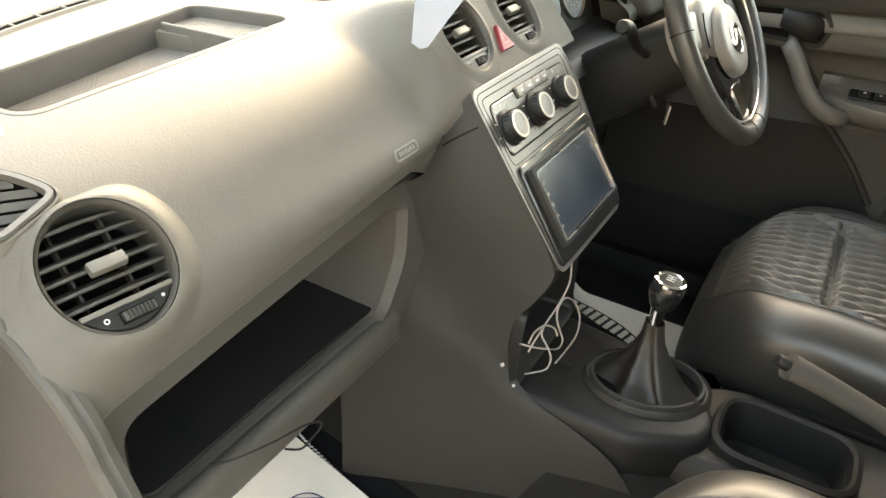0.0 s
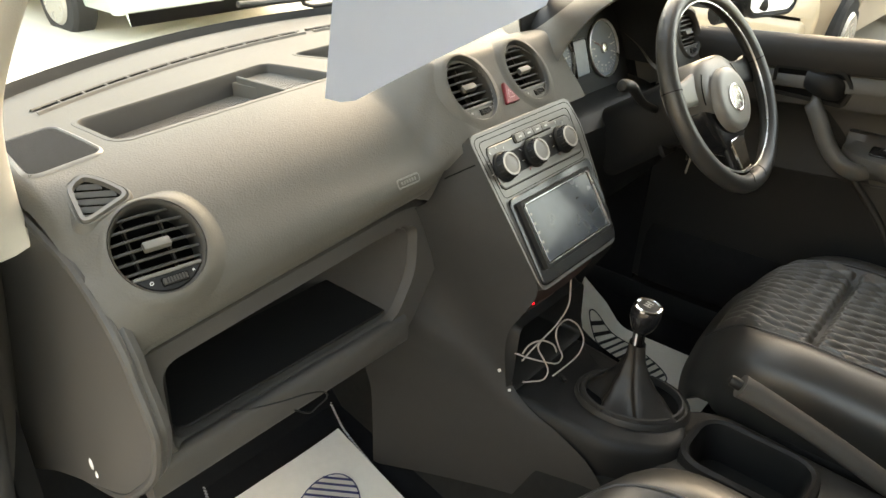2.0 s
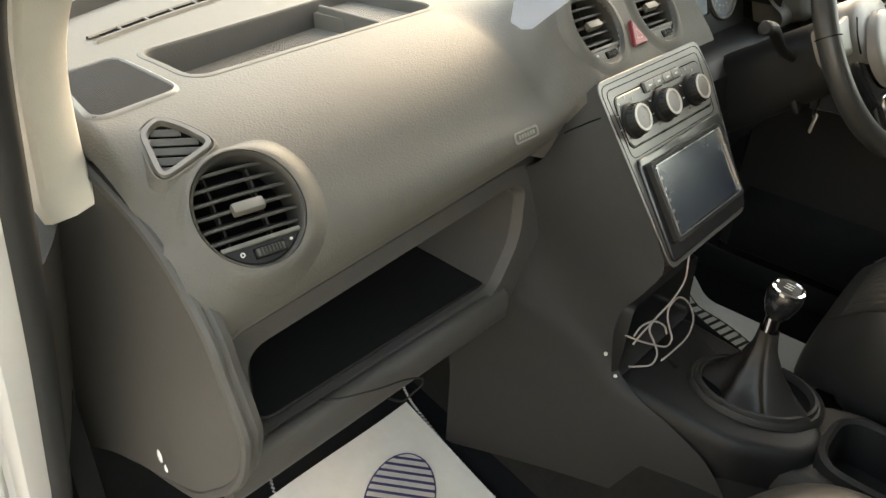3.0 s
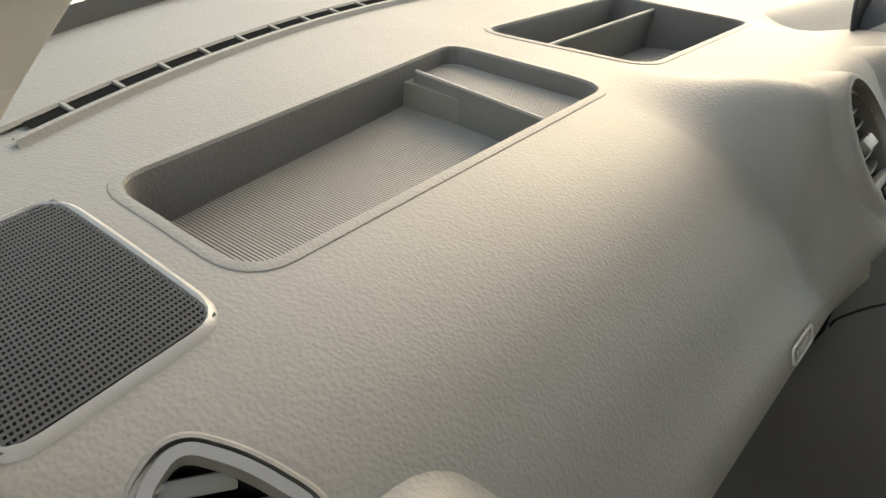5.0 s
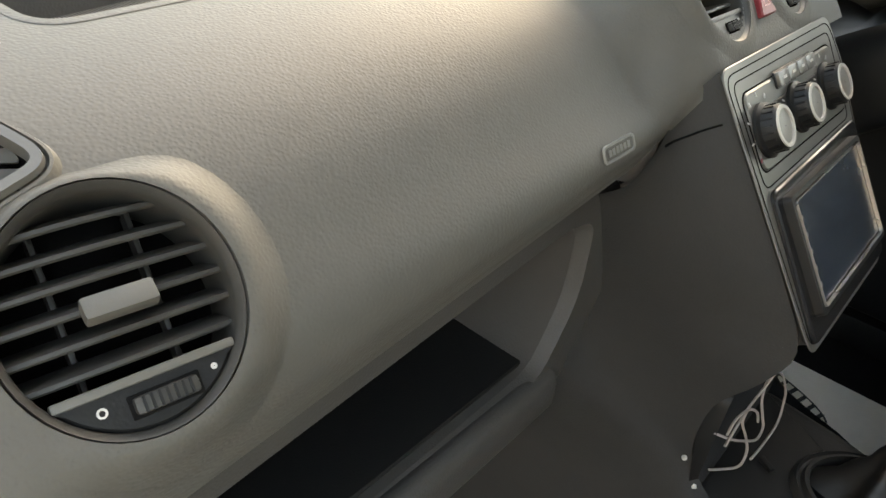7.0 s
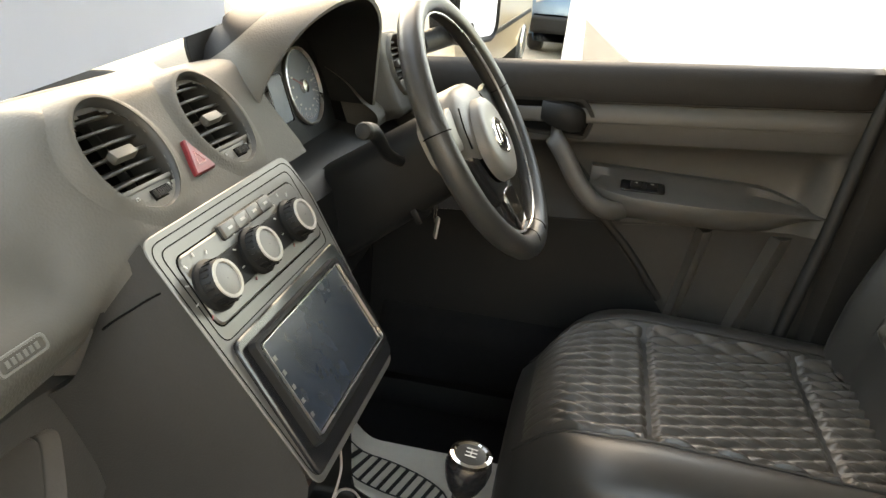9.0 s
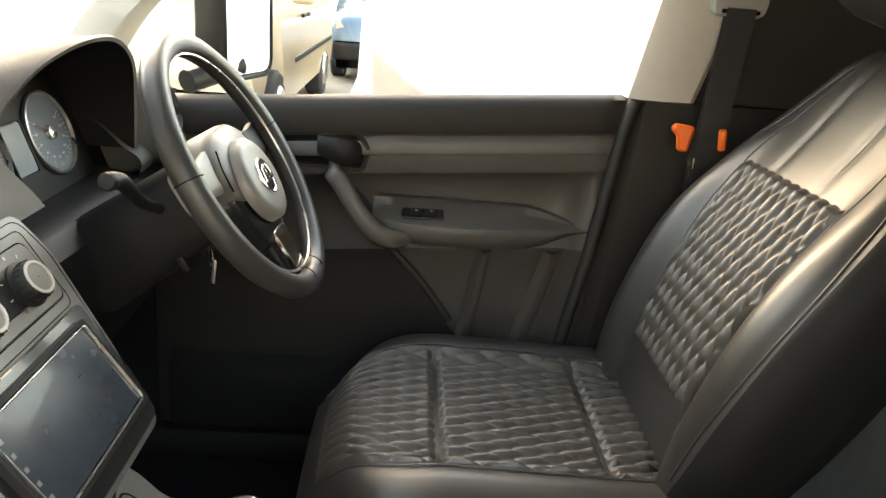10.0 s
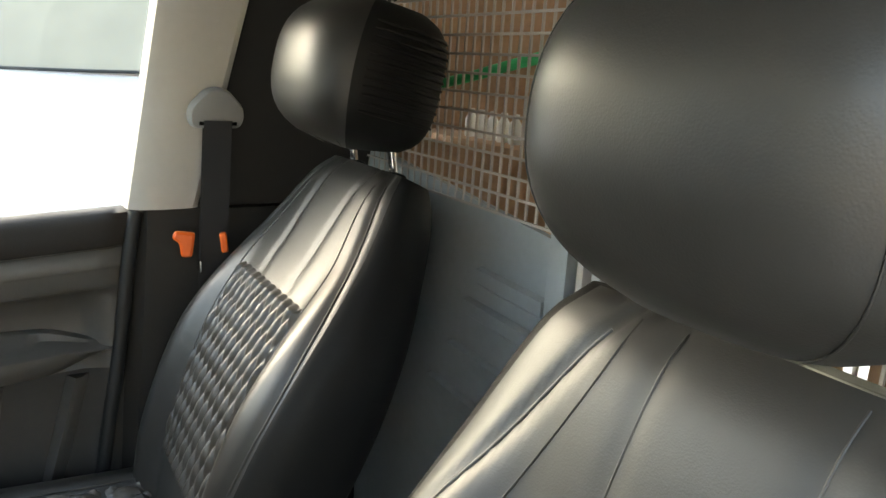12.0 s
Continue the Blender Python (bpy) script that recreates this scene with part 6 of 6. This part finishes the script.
belt = thing("seat_belt", "black seat belt with a grey guide and orange tongue", "seat belt", at=(0.65, 0.24, 1.2))
SI = Matrix.Translation((-0.65, -0.24, -1.2))


def bpart(name, bm, material, label="", parent=None):
    bmesh.ops.transform(bm, matrix=SI, verts=bm.verts)
    return part(name, bm, material, parent or belt, label)


GM = axes((0.655, 0.232, 1.362), Vector((0.08, -0.995, 0)).normalized(), Vector((-0.16, 0, 0.987)).normalized(), Vector((-0.985, -0.08, -0.16)).normalized())
gl = rounded([(-0.046, -0.030), (0.046, -0.030), (0.050, 0.004), (0.016, 0.040), (-0.016, 0.040), (-0.050, 0.004)], 0.016, 5)
bpart("belt_guide", loft([[GM @ Vector((x * k, y * k, z)) for x, y in gl] for k, z in ((1.0, 0.0), (1.02, 0.010), (0.93, 0.020), (0.6, 0.024))]), mat("grey_guide", (0.30, 0.30, 0.29), 0.45, var=0.05), "grey plastic upper guide")
# Dark bar on the surface stands in for the shaded slot.
bpart("guide_slot", box(0.066, 0.007, 0.004, 0.002, at=(0, -0.019, 0.0225), m=GM), VENTDARK)
for dx in (-0.004, 0.006):
    bpart("webbing", loft([[Vector((0.632 + dx + t * 0.02, 0.232 + o + t * 0.02, 1.345 - 0.62 * t)) for o in (-0.024, 0.024)] + [Vector((0.6335 + dx + t * 0.02, 0.232 + o + t * 0.02, 1.345 - 0.62 * t)) for o in (0.024, -0.024)] for t in [k / 10 for k in range(11)]]), BELT, "black woven webbing")
bpart("height_rail", plate(rrect(0.026, 0.13, 0.012), 0.004, axes((0.660, 0.225, 1.475), Vector((0, -1, 0)), Vector((-0.16, -0.12, 0.98)).normalized(), Vector((-1, 0, -0.16)).normalized())), TRIM)
tm2 = axes((0.628, 0.280, 1.126), Vector((0.2, 0.97, 0)).normalized(), Vector((0, 0, 1)), Vector((-0.97, 0.2, 0)).normalized())
bpart("belt_tongue", plate(rounded([(0.000, -0.018), (0.018, -0.018), (0.021, 0.008), (0.033, 0.016), (0.028, 0.028), (-0.006, 0.025)], 0.006, 3), 0.014, tm2, edge=0.004), ORANGE, "bright orange tongue")
bpart("belt_tongue", plate(rounded([(-0.062, -0.010), (-0.050, -0.012), (-0.046, 0.024), (-0.058, 0.026)], 0.004, 3), 0.012, tm2, edge=0.003), ORANGE)
bpart("metal_tongue", box(0.030, 0.003, 0.02, 0.001, m=pose(0.63, 0.268, 1.090)), CHROME)

# ---- bulkhead ----
YB = -0.095
bulk = solid("wall_bulkhead", loft([[Vector((x, YB + d, z)) for x, z in ((0.090, 0.36), (0.72, 0.36), (0.72, 1.298), (0.090, 1.232))] for d in (0.0, -0.012)]), GREYBULK, "grey steel bulkhead panel with pressed ribs behind the seats", "bulkhead", kind="structure")
for z, x0, x1 in ((1.135, 0.10, 0.27), (1.075, 0.10, 0.30), (0.985, 0.10, 0.34), (0.90, 0.10, 0.40)):
    part("rib", loft([[Vector((x, YB + 0.001 + d, z + h + (x - 0.1) * 0.03)) for d, h in ((0, -0.022), (0.011, -0.014), (0.012, 0.008), (0, 0.012))] for x in (x0, (x0 + x1) / 2, x1)]), GREYBULK, bulk)
solid("wall_bulkhead_left", loft([[Vector((x, YB + d, z)) for x, z in ((-0.72, 0.36), (-0.02, 0.36), (-0.02, 1.17), (-0.72, 1.17))] for d in (0.0, -0.012)]), GREYBULK, "grey steel bulkhead panel behind the passenger seat", "bulkhead", kind="structure")
for x, w, mt in ((0.068, 0.040, GREYBULK), (0.022, 0.014, WIRE), (-0.01, 0.022, GREYBULK)):
    solid("trim_bulkhead_post", box(w, 0.03, 1.30, 0.005, m=pose(x, YB + 0.004, 1.0)), mt, "grey upright post of the bulkhead", "post", "bulkhead posts", kind="structure")
solid("trim_bulkhead_back", box(0.13, 0.006, 1.30, 0.002, m=pose(0.035, YB - 0.018, 1.0)), DOORD, "dark plate behind the bulkhead posts", "plate", kind="structure")
grille = thing("wire_grille", "grey welded wire mesh over the bulkhead", "wire mesh", at=(0.4, YB, 1.24))
vbar = finish(box(0.0042, 0.0042, 0.43, 0.001), "wire", WIRE)
hbar = finish(box(0.64, 0.004, 0.0042, 0.001), "wire", WIRE)
for i in range(26):
    w = new("wire", vbar)
    w.parent, w.location = grille, (-0.305 + 0.0245 * i, 0.0, 0.218)
for j in range(15):
    w = new("wire", hbar)
    w.parent, w.location = grille, (0.0, 0.0045, 0.006 + 0.0295 * j)

side = thing("wire_grille", "grey welded wire mesh behind the passenger seat", "wire mesh", at=(-0.36, YB, 1.17))
hbar2 = finish(box(0.66, 0.004, 0.0042, 0.001), "wire", WIRE)
for i in range(27):
    w = new("wire", vbar)
    w.parent, w.location = side, (-0.318 + 0.0245 * i, 0.0, 0.218)
for j in range(15):
    w = new("wire", hbar2)
    w.parent, w.location = side, (0.0, 0.0045, 0.006 + 0.0295 * j)

# ---- the load space behind ----
slab("floor_load", (1.5, 1.8, 0.04), (0, -1.02, 0.50), PLY, "plywood floor of the load space", "floor")
slab("ceiling_load", (1.5, 1.8, 0.04), (0, -1.02, 1.70), WHITE, "painted roof of the load space", "ceiling")
slab("wall_load_right", (0.03, 1.8, 1.25), (0.74, -1.02, 1.1), PLY, "brown plywood lining of the load space", "wall")
slab("wall_load_left", (0.03, 1.8, 1.25), (-0.74, -1.02, 1.1), PLY, "brown plywood lining of the load space", "wall")
for i in range(9):
    x = 0.68 - 0.115 * i
    solid("slatted_board", box(0.082, 0.02, 0.95, 0.004, m=pose(x, -0.60 - 0.03 * (i % 3), 1.03)), PLY, "brown upright board stowed in the load space", "board", "stowed boards")
for i in range(5):
    solid("bottle", lathe([(0.0, 0.0), (0.011, 0.0), (0.0125, 0.005), (0.0125, 0.034), (0.008, 0.042), (0.0065, 0.044), (0.0065, 0.054), (0.0, 0.055)], 16, m=pose(0.57 - 0.037 * i, -0.25, 1.3305), cap=False), mat("white_plastic", (0.75, 0.75, 0.74), 0.4, var=0.04), "small white bottle on a shelf in the load space", "bottle", "white bottles")
slab("shelf", (0.42, 0.10, 0.015), (0.52, -0.25, 1.323), PLY, "narrow plywood shelf in the load space", "shelf", 0.003)
solid("rope", tube([(0.50, -0.104, 1.424), (0.39, -0.106, 1.442), (0.338, -0.105, 1.451), (0.168, -0.106, 1.482), (-0.10, -0.104, 1.52)], 0.0085, 10, 6), GREEN, "bright green rope tied behind the mesh", "rope")

# ---- mats ----
def paper_mat(name, corners, z, rise, stripes, ink, label):
    """A paper mat with a striped oval print; it climbs past the line y = rise."""
    t = thing(name, label, "paper mat", "paper mats", at=(corners[0][0], corners[0][1], z))
    c = [Vector((*p, 0)) for p in corners]
    up = lambda y: 0.70 * max(0.0, y - rise) * smooth01((y - rise) / 0.08)
    rows = []
    for j in range(17):
        v = j / 16
        row = []
        for u in [i / 24 for i in range(25)]:
            p = c[0].lerp(c[1], u).lerp(c[3].lerp(c[2], u), v)
            row.append(Vector((p.x, p.y, z + 0.0055 + up(p.y) + 0.004 * math.sin(5 * u + 3 * v) * math.sin(4 * v))))
        rows.append(row)
    bm = loft(rows, closed=False, cap=False)
    mv = Matrix.Translation((-corners[0][0], -corners[0][1], -z))
    bmesh.ops.transform(bm, matrix=mv, verts=bm.verts)
    part("sheet", bm, MATPAPER, t)
    (ox, oy), a, b, rot, pitch, tall = stripes

    def printed(name, bm, label=""):
        for vert in bm.verts:
            vert.co.z += up(vert.co.y)
        bmesh.ops.transform(bm, matrix=mv, verts=bm.verts)
        part(name, bm, ink, t, label)

    flat = pose(ox, oy, z + 0.0125, 0, 0, rot)
    el = [(a * math.cos(t2), b * math.sin(t2)) for t2 in (2 * math.pi * i / 40 for i in range(40))]
    printed("print_outline", bezel(el, grow(el, -tall * 0.5), 0.0006, flat), "printed oval outline")
    k = -a + pitch
    while k < a - pitch * 0.5:
        printed("print_bar", box(tall, b * math.sqrt(1 - (k / a) ** 2) * 1.92, 0.0006, at=(k, 0, 0.0003), m=flat))
        k += pitch


paper_mat("paper_mat", [(-0.272, 0.98), (-0.176, 1.442), (-0.585, 1.448), (-0.62, 1.0)], 0.372, 2.0, ((-0.350, 1.285), 0.10, 0.060, 34, 0.0155, 0.0055), INK, "cream paper floor mat printed with a striped blue oval")
paper_mat("paper_mat", [(0.583, 0.881), (0.584, 1.32), (0.20, 1.32), (0.20, 0.881)], 0.366, 1.15, ((0.475, 1.11), 0.130, 0.042, 74, 0.021, 0.0075), mat("black_ink", (0.018, 0.017, 0.016), 0.6, var=0.1), "cream paper floor mat printed with a striped oval")
cm = thing("carpet_mat", "black carpet floor mat with a stitched edge", "floor mat", at=(-0.4, 1.25, 0.366))
ol = rounded([(-0.27, 0.85), (-0.222, 1.20), (-0.196, 1.32), (-0.164, 1.434), (-0.085, 1.60), (-0.425, 1.61), (-0.47, 1.49), (-0.60, 1.20), (-0.64, 0.85)], 0.02, 5)
bm = plate(ol, 0.006, Matrix.Translation((0, 0, 0.366)))
bmesh.ops.transform(bm, matrix=Matrix.Translation((0.4, -1.25, -0.366)), verts=bm.verts)
part("carpet_face", bm, CARPET, cm)
edge = [Vector((*p, 0.373)) for p in dense(grow(ol, -0.004), 0.0088)]
for p, q in zip(edge, edge[1:] + edge[:1]):
    d = q - p
    if d.length < 0.002 or p.y < 0.95:
        continue
    turn = Matrix.Rotation(radians(32), 3, "Z") @ d.normalized()
    m = axes(p, turn, Vector((-turn.y, turn.x, 0)), (0, 0, 1))
    bm = box(0.0075, 0.0034, 0.0035, 0.001, 1, m=m)
    bmesh.ops.transform(bm, matrix=Matrix.Translation((0.4, -1.25, -0.366)), verts=bm.verts)
    part("stitch", bm, STITCH, cm)

# ---- hanging sheet and sun visor ----
sheet = []
C0 = Vector((-0.5366, 0.985, 1.2633))
dx, dz = Vector((0.929, 0.369, 0)).normalized(), Vector((0.27, 0.13, 0.95)).normalized()
for j in range(21):
    v = j / 20
    row = []
    for i in range(31):
        u = i / 30
        lo = (0.0 if u > 0.052 else (0.052 - u) * 0.36) - 0.0636 * max(0.0, 0.96 * u - 0.05)
        x0 = 0.0
        p = C0 + dx * (-0.05 + 0.96 * u) + dz * (lo * (1 - v) + 0.32 * v)
        row.append(p + Vector((0, 1, 0)) * (0.006 * math.sin(4 * u + 1) * (1 - v) - 0.01 * math.sin(u * 3) * v))
    sheet.append(row)
bm = loft(sheet, closed=False, cap=False)
bmesh.ops.solidify(bm, geom=bm.faces[:], thickness=0.0006)
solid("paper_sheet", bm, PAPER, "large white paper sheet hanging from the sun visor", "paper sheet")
solid("sun_visor", box(0.62, 0.02, 0.17, 0.009, 3, m=axes(C0 + dx * 0.28 + dz * 0.335 + Vector((0, 0.02, 0)), dx, Vector((0, 0, 1)).cross(dx), (0, 0, 1)) @ pose(0, 0.0, 0, -70, 0, 0)), ROOFL, "pale sun visor folded down", "sun visor")

# ---- outside ----
solid("ground", loft([[Vector((x, y, 0)) for x in (-250, -40, -8, 8, 40, 250)] for y in (-250, -40, -8, 8, 40, 250)], closed=False, cap=False), TARMAC, "worn brownish tarmac of the yard", "ground", kind="structure")
PALE = mat("pale_concrete", (0.66, 0.58, 0.47), 0.85, bump=0.5, bscale=40, var=0.12, scale=0.6, fine=12)
solid("pavement", box(22, 8.8, 0.12, 0.02, m=pose(1.0, 8.6, 0.03)), PALE, "pale concrete apron ahead of the van", "pavement", kind="structure")
solid("wall_yard", box(60, 0.3, 5.2, 0.02, m=pose(4, 13.5, 2.6)), BRICKW, "tall pale rendered yard wall", "wall", kind="structure")
solid("wall_yard_side", box(0.3, 40, 3.4, 0.02, m=pose(14, 2, 1.7)), BRICKW, "sunlit pale rendered wall beyond the parked vehicles", "wall", kind="structure")


def wheel_bm(x, y, r, w, bm=None):
    return lathe([(0.001, -w / 2), (r * 0.6, -w / 2), (r * 0.9, -w / 2), (r, -w * 0.35), (r, w * 0.35), (r * 0.9, w / 2), (r * 0.62, w / 2), (r * 0.6, w * 0.35), (0.001, w * 0.3)], 28, bm=bm, m=pose(x, y, r, 90, 0, 0))


def vehicle(name, m, paint, label, length, width, height, bonnet, nose, base, van=True, strip=0.62):
    """A parked vehicle: local x forwards, y to its left."""
    v = thing(name, label, "van" if van else "car", "parked vehicles")
    v.matrix_basis = m
    L, W = length, width / 2
    prof = [(0.0, 0.35, 0.86), (0.02, 0.62, 0.94), (0.06, nose - 0.08, 0.96), (0.16, nose, 0.93), (0.55, nose + (bonnet - nose) * 0.62, 0.93), (base, bonnet, 0.92)]
    rings = []
    for d, top, k in prof:
        x = L - d
        rings.append([Vector((x, y * W * k, z)) for y, z in ((-1.0, 0.30), (-1.03, 0.55), (-1.0, top - 0.14), (-0.93, top - 0.05), (-0.8, top - 0.015), (-0.4, top), (0, top + 0.01), (0.4, top), (0.8, top - 0.015), (0.93, top - 0.05), (1.0, top - 0.14), (1.03, 0.55), (1.0, 0.30))])
    for x, top in ((L - base - 0.02, bonnet), (L * 0.35, bonnet), (0.04, bonnet), (0.0, bonnet - 0.01)) if van else ((L - base - 0.02, bonnet), (L * 0.35, bonnet), (0.12, bonnet - 0.03), (0.0, bonnet - 0.15)):
        rings.append([Vector((x, y * W, z)) for y, z in ((-1.0, 0.30), (-1.03, 0.55), (-1.0, top - 0.14), (-0.97, top - 0.05), (-0.95, top), (-0.4, top), (0, top), (0.4, top), (0.95, top), (0.97, top - 0.05), (1.0, top - 0.14), (1.03, 0.55), (1.0, 0.30))])
    part("body", loft(rings), paint, v, angle=50)
    xs = L - base
    rake = (height - bonnet) * (0.85 if van else 1.2)
    xr = 0.05 if van else 0.5
    cab = []
    for z, ins, f, r in ((bonnet - 0.01, 0.03, xs, 0.02), (height - 0.10, 0.14, xs - rake * 0.88, xr), (height - 0.02, 0.24, xs - rake - 0.05, xr + 0.08), (height, 0.40, xs - rake - 0.25, xr + 0.25)):
        cab.append([Vector((x, y, z)) for x, y in rounded([(r, -W + ins), (f, -W + ins), (f, W - ins), (r, W - ins)], 0.09, 4)])
    part("cabin", loft(cab), paint, v, angle=50)
    gz = [(bonnet + 0.02, 0.055), (height - 0.14, 0.155)]
    wsx = [xs + 0.012 - rake * 0.88 * (z - bonnet) / (height - 0.1 - bonnet) for z, _ in gz]
    part("windscreen", loft([[Vector((x, y * (W - i - 0.04), z)) for y in (-1, -0.5, 0, 0.5, 1)] for x, (z, i) in zip(wsx, gz)], closed=False, cap=False), BEIGEGLASS, v, "windscreen with a beige reflection put into its colour")
    part("wiper", tube([(xs + 0.03, -W * 0.5, bonnet + 0.02), (xs + 0.02, 0.1, bonnet + 0.03), (xs - 0.0, W * 0.55, bonnet + 0.06)], 0.008, 6, 3), BLACK, v)
    for s in (-1, 1):
        part("side_window", loft([[Vector((x, s * (W - i + 0.008), z)) for x in ((xs - 0.35, xs - 1.25) if k == 0 else (xs - rake * 0.8 - 0.1, xs - 1.25))] for k, (z, i) in enumerate(((bonnet + 0.03, 0.035), (height - 0.2, 0.115)))], closed=False, cap=False), BEIGEGLASS, v)
        hl = loft([[Vector((L - d, s * W * k, z)) for k, z in ((0.52, a), (0.72, a + 0.02), (0.875, b), (0.885, c), (0.74, e - 0.07), (0.54, e - 0.17))] for d, a, b, c, e in ((0.045, nose - 0.32, nose - 0.22, nose - 0.06, nose - 0.10), (0.20, nose - 0.22, nose - 0.14, nose + 0.02, nose - 0.0))])
        part("headlamp", hl, LAMPG, v, "large swept headlamp")
        for x in (L - 0.85, 0.75):
            t = part("wheel", wheel_bm(x, s * (W - 0.08), 0.31, 0.20), TYRE, v)
            part("wheel_trim", lathe([(0.19, 0.0), (0.17, 0.02), (0.06, 0.01), (0.001, 0.02)], 24, m=pose(x, s * (W + 0.022), 0.31, -90 * s, 0, 0)), SILVER, t)
        part("door_mirror", box(0.12, 0.18, 0.2, 0.05, 3, at=(xs - 0.25, s * (W + 0.14), bonnet + 0.10)), BLACK if not van else paint, v)
        part("rub_strip", box(L * 0.62, 0.02, 0.05, 0.01, at=(L * 0.34, s * (W + 0.02), strip)), BLACK, v)
        part("door_handle", box(0.16, 0.03, 0.035, 0.012, 3, at=(xs - 1.15, s * (W + 0.02), bonnet - 0.13)), BLACK, v)
        part("door_handle", box(0.16, 0.03, 0.035, 0.012, 3, at=(xs - 1.45, s * (W + 0.02), bonnet - 0.13)), BLACK, v)
        part("door_handle", box(0.16, 0.03, 0.035, 0.012, 3, at=(0.34, s * (W - 0.04), bonnet + 0.19)), BLACK, v)
    part("grille", box(0.03, W * 0.9, 0.12, 0.02, 2, at=(L + 0.0, 0, nose - 0.42)), BLACK, v)
    part("bumper", box(0.10, W * 1.85, 0.22, 0.05, 3, at=(L - 0.01, 0, 0.42)), paint if van else BLACK, v)
    return v


vehicle("parked_van", pose(6.45, 0.09, 0, 0, 0, 180), WHITE, "white van parked with its bonnet towards the window", 4.4, 1.84, 2.0, 1.33, 1.17, 1.05)
vehicle("parked_van", pose(9.0, 2.72, 0, 0, 0, 180), CREAM, "cream-white van parked beside the white one", 4.6, 1.85, 1.95, 1.10, 0.92, 1.0)
vehicle("parked_car", pose(13.2, 1.02, 0, 0, 0, 180), BLUE, "blue hatchback parked farther off", 3.9, 1.7, 1.55, 1.06, 0.88, 1.1, van=False)
vehicle("parked_van", pose(2.75, 10.6, 0, 0, 0, -90), mat("pale_green_paint", (0.55, 0.62, 0.56), 0.3, coat=0.5, var=0.04), "pale green van parked ahead of the windscreen", 4.6, 1.9, 2.1, 1.2, 1.0, 1.0)
# Added out of view; its height and distance dim the open door's light.
solid("wall_yard_blocker", box(0.3, 40, 3.0, 0.02, m=pose(-6.0, -2.0, 1.5)), mat("brown_brick", (0.42, 0.36, 0.29), 0.9, bump=0.5, bscale=30, var=0.2, scale=0.8), "unseen brown brick wall added to cut light through the open door", "wall", kind="structure")
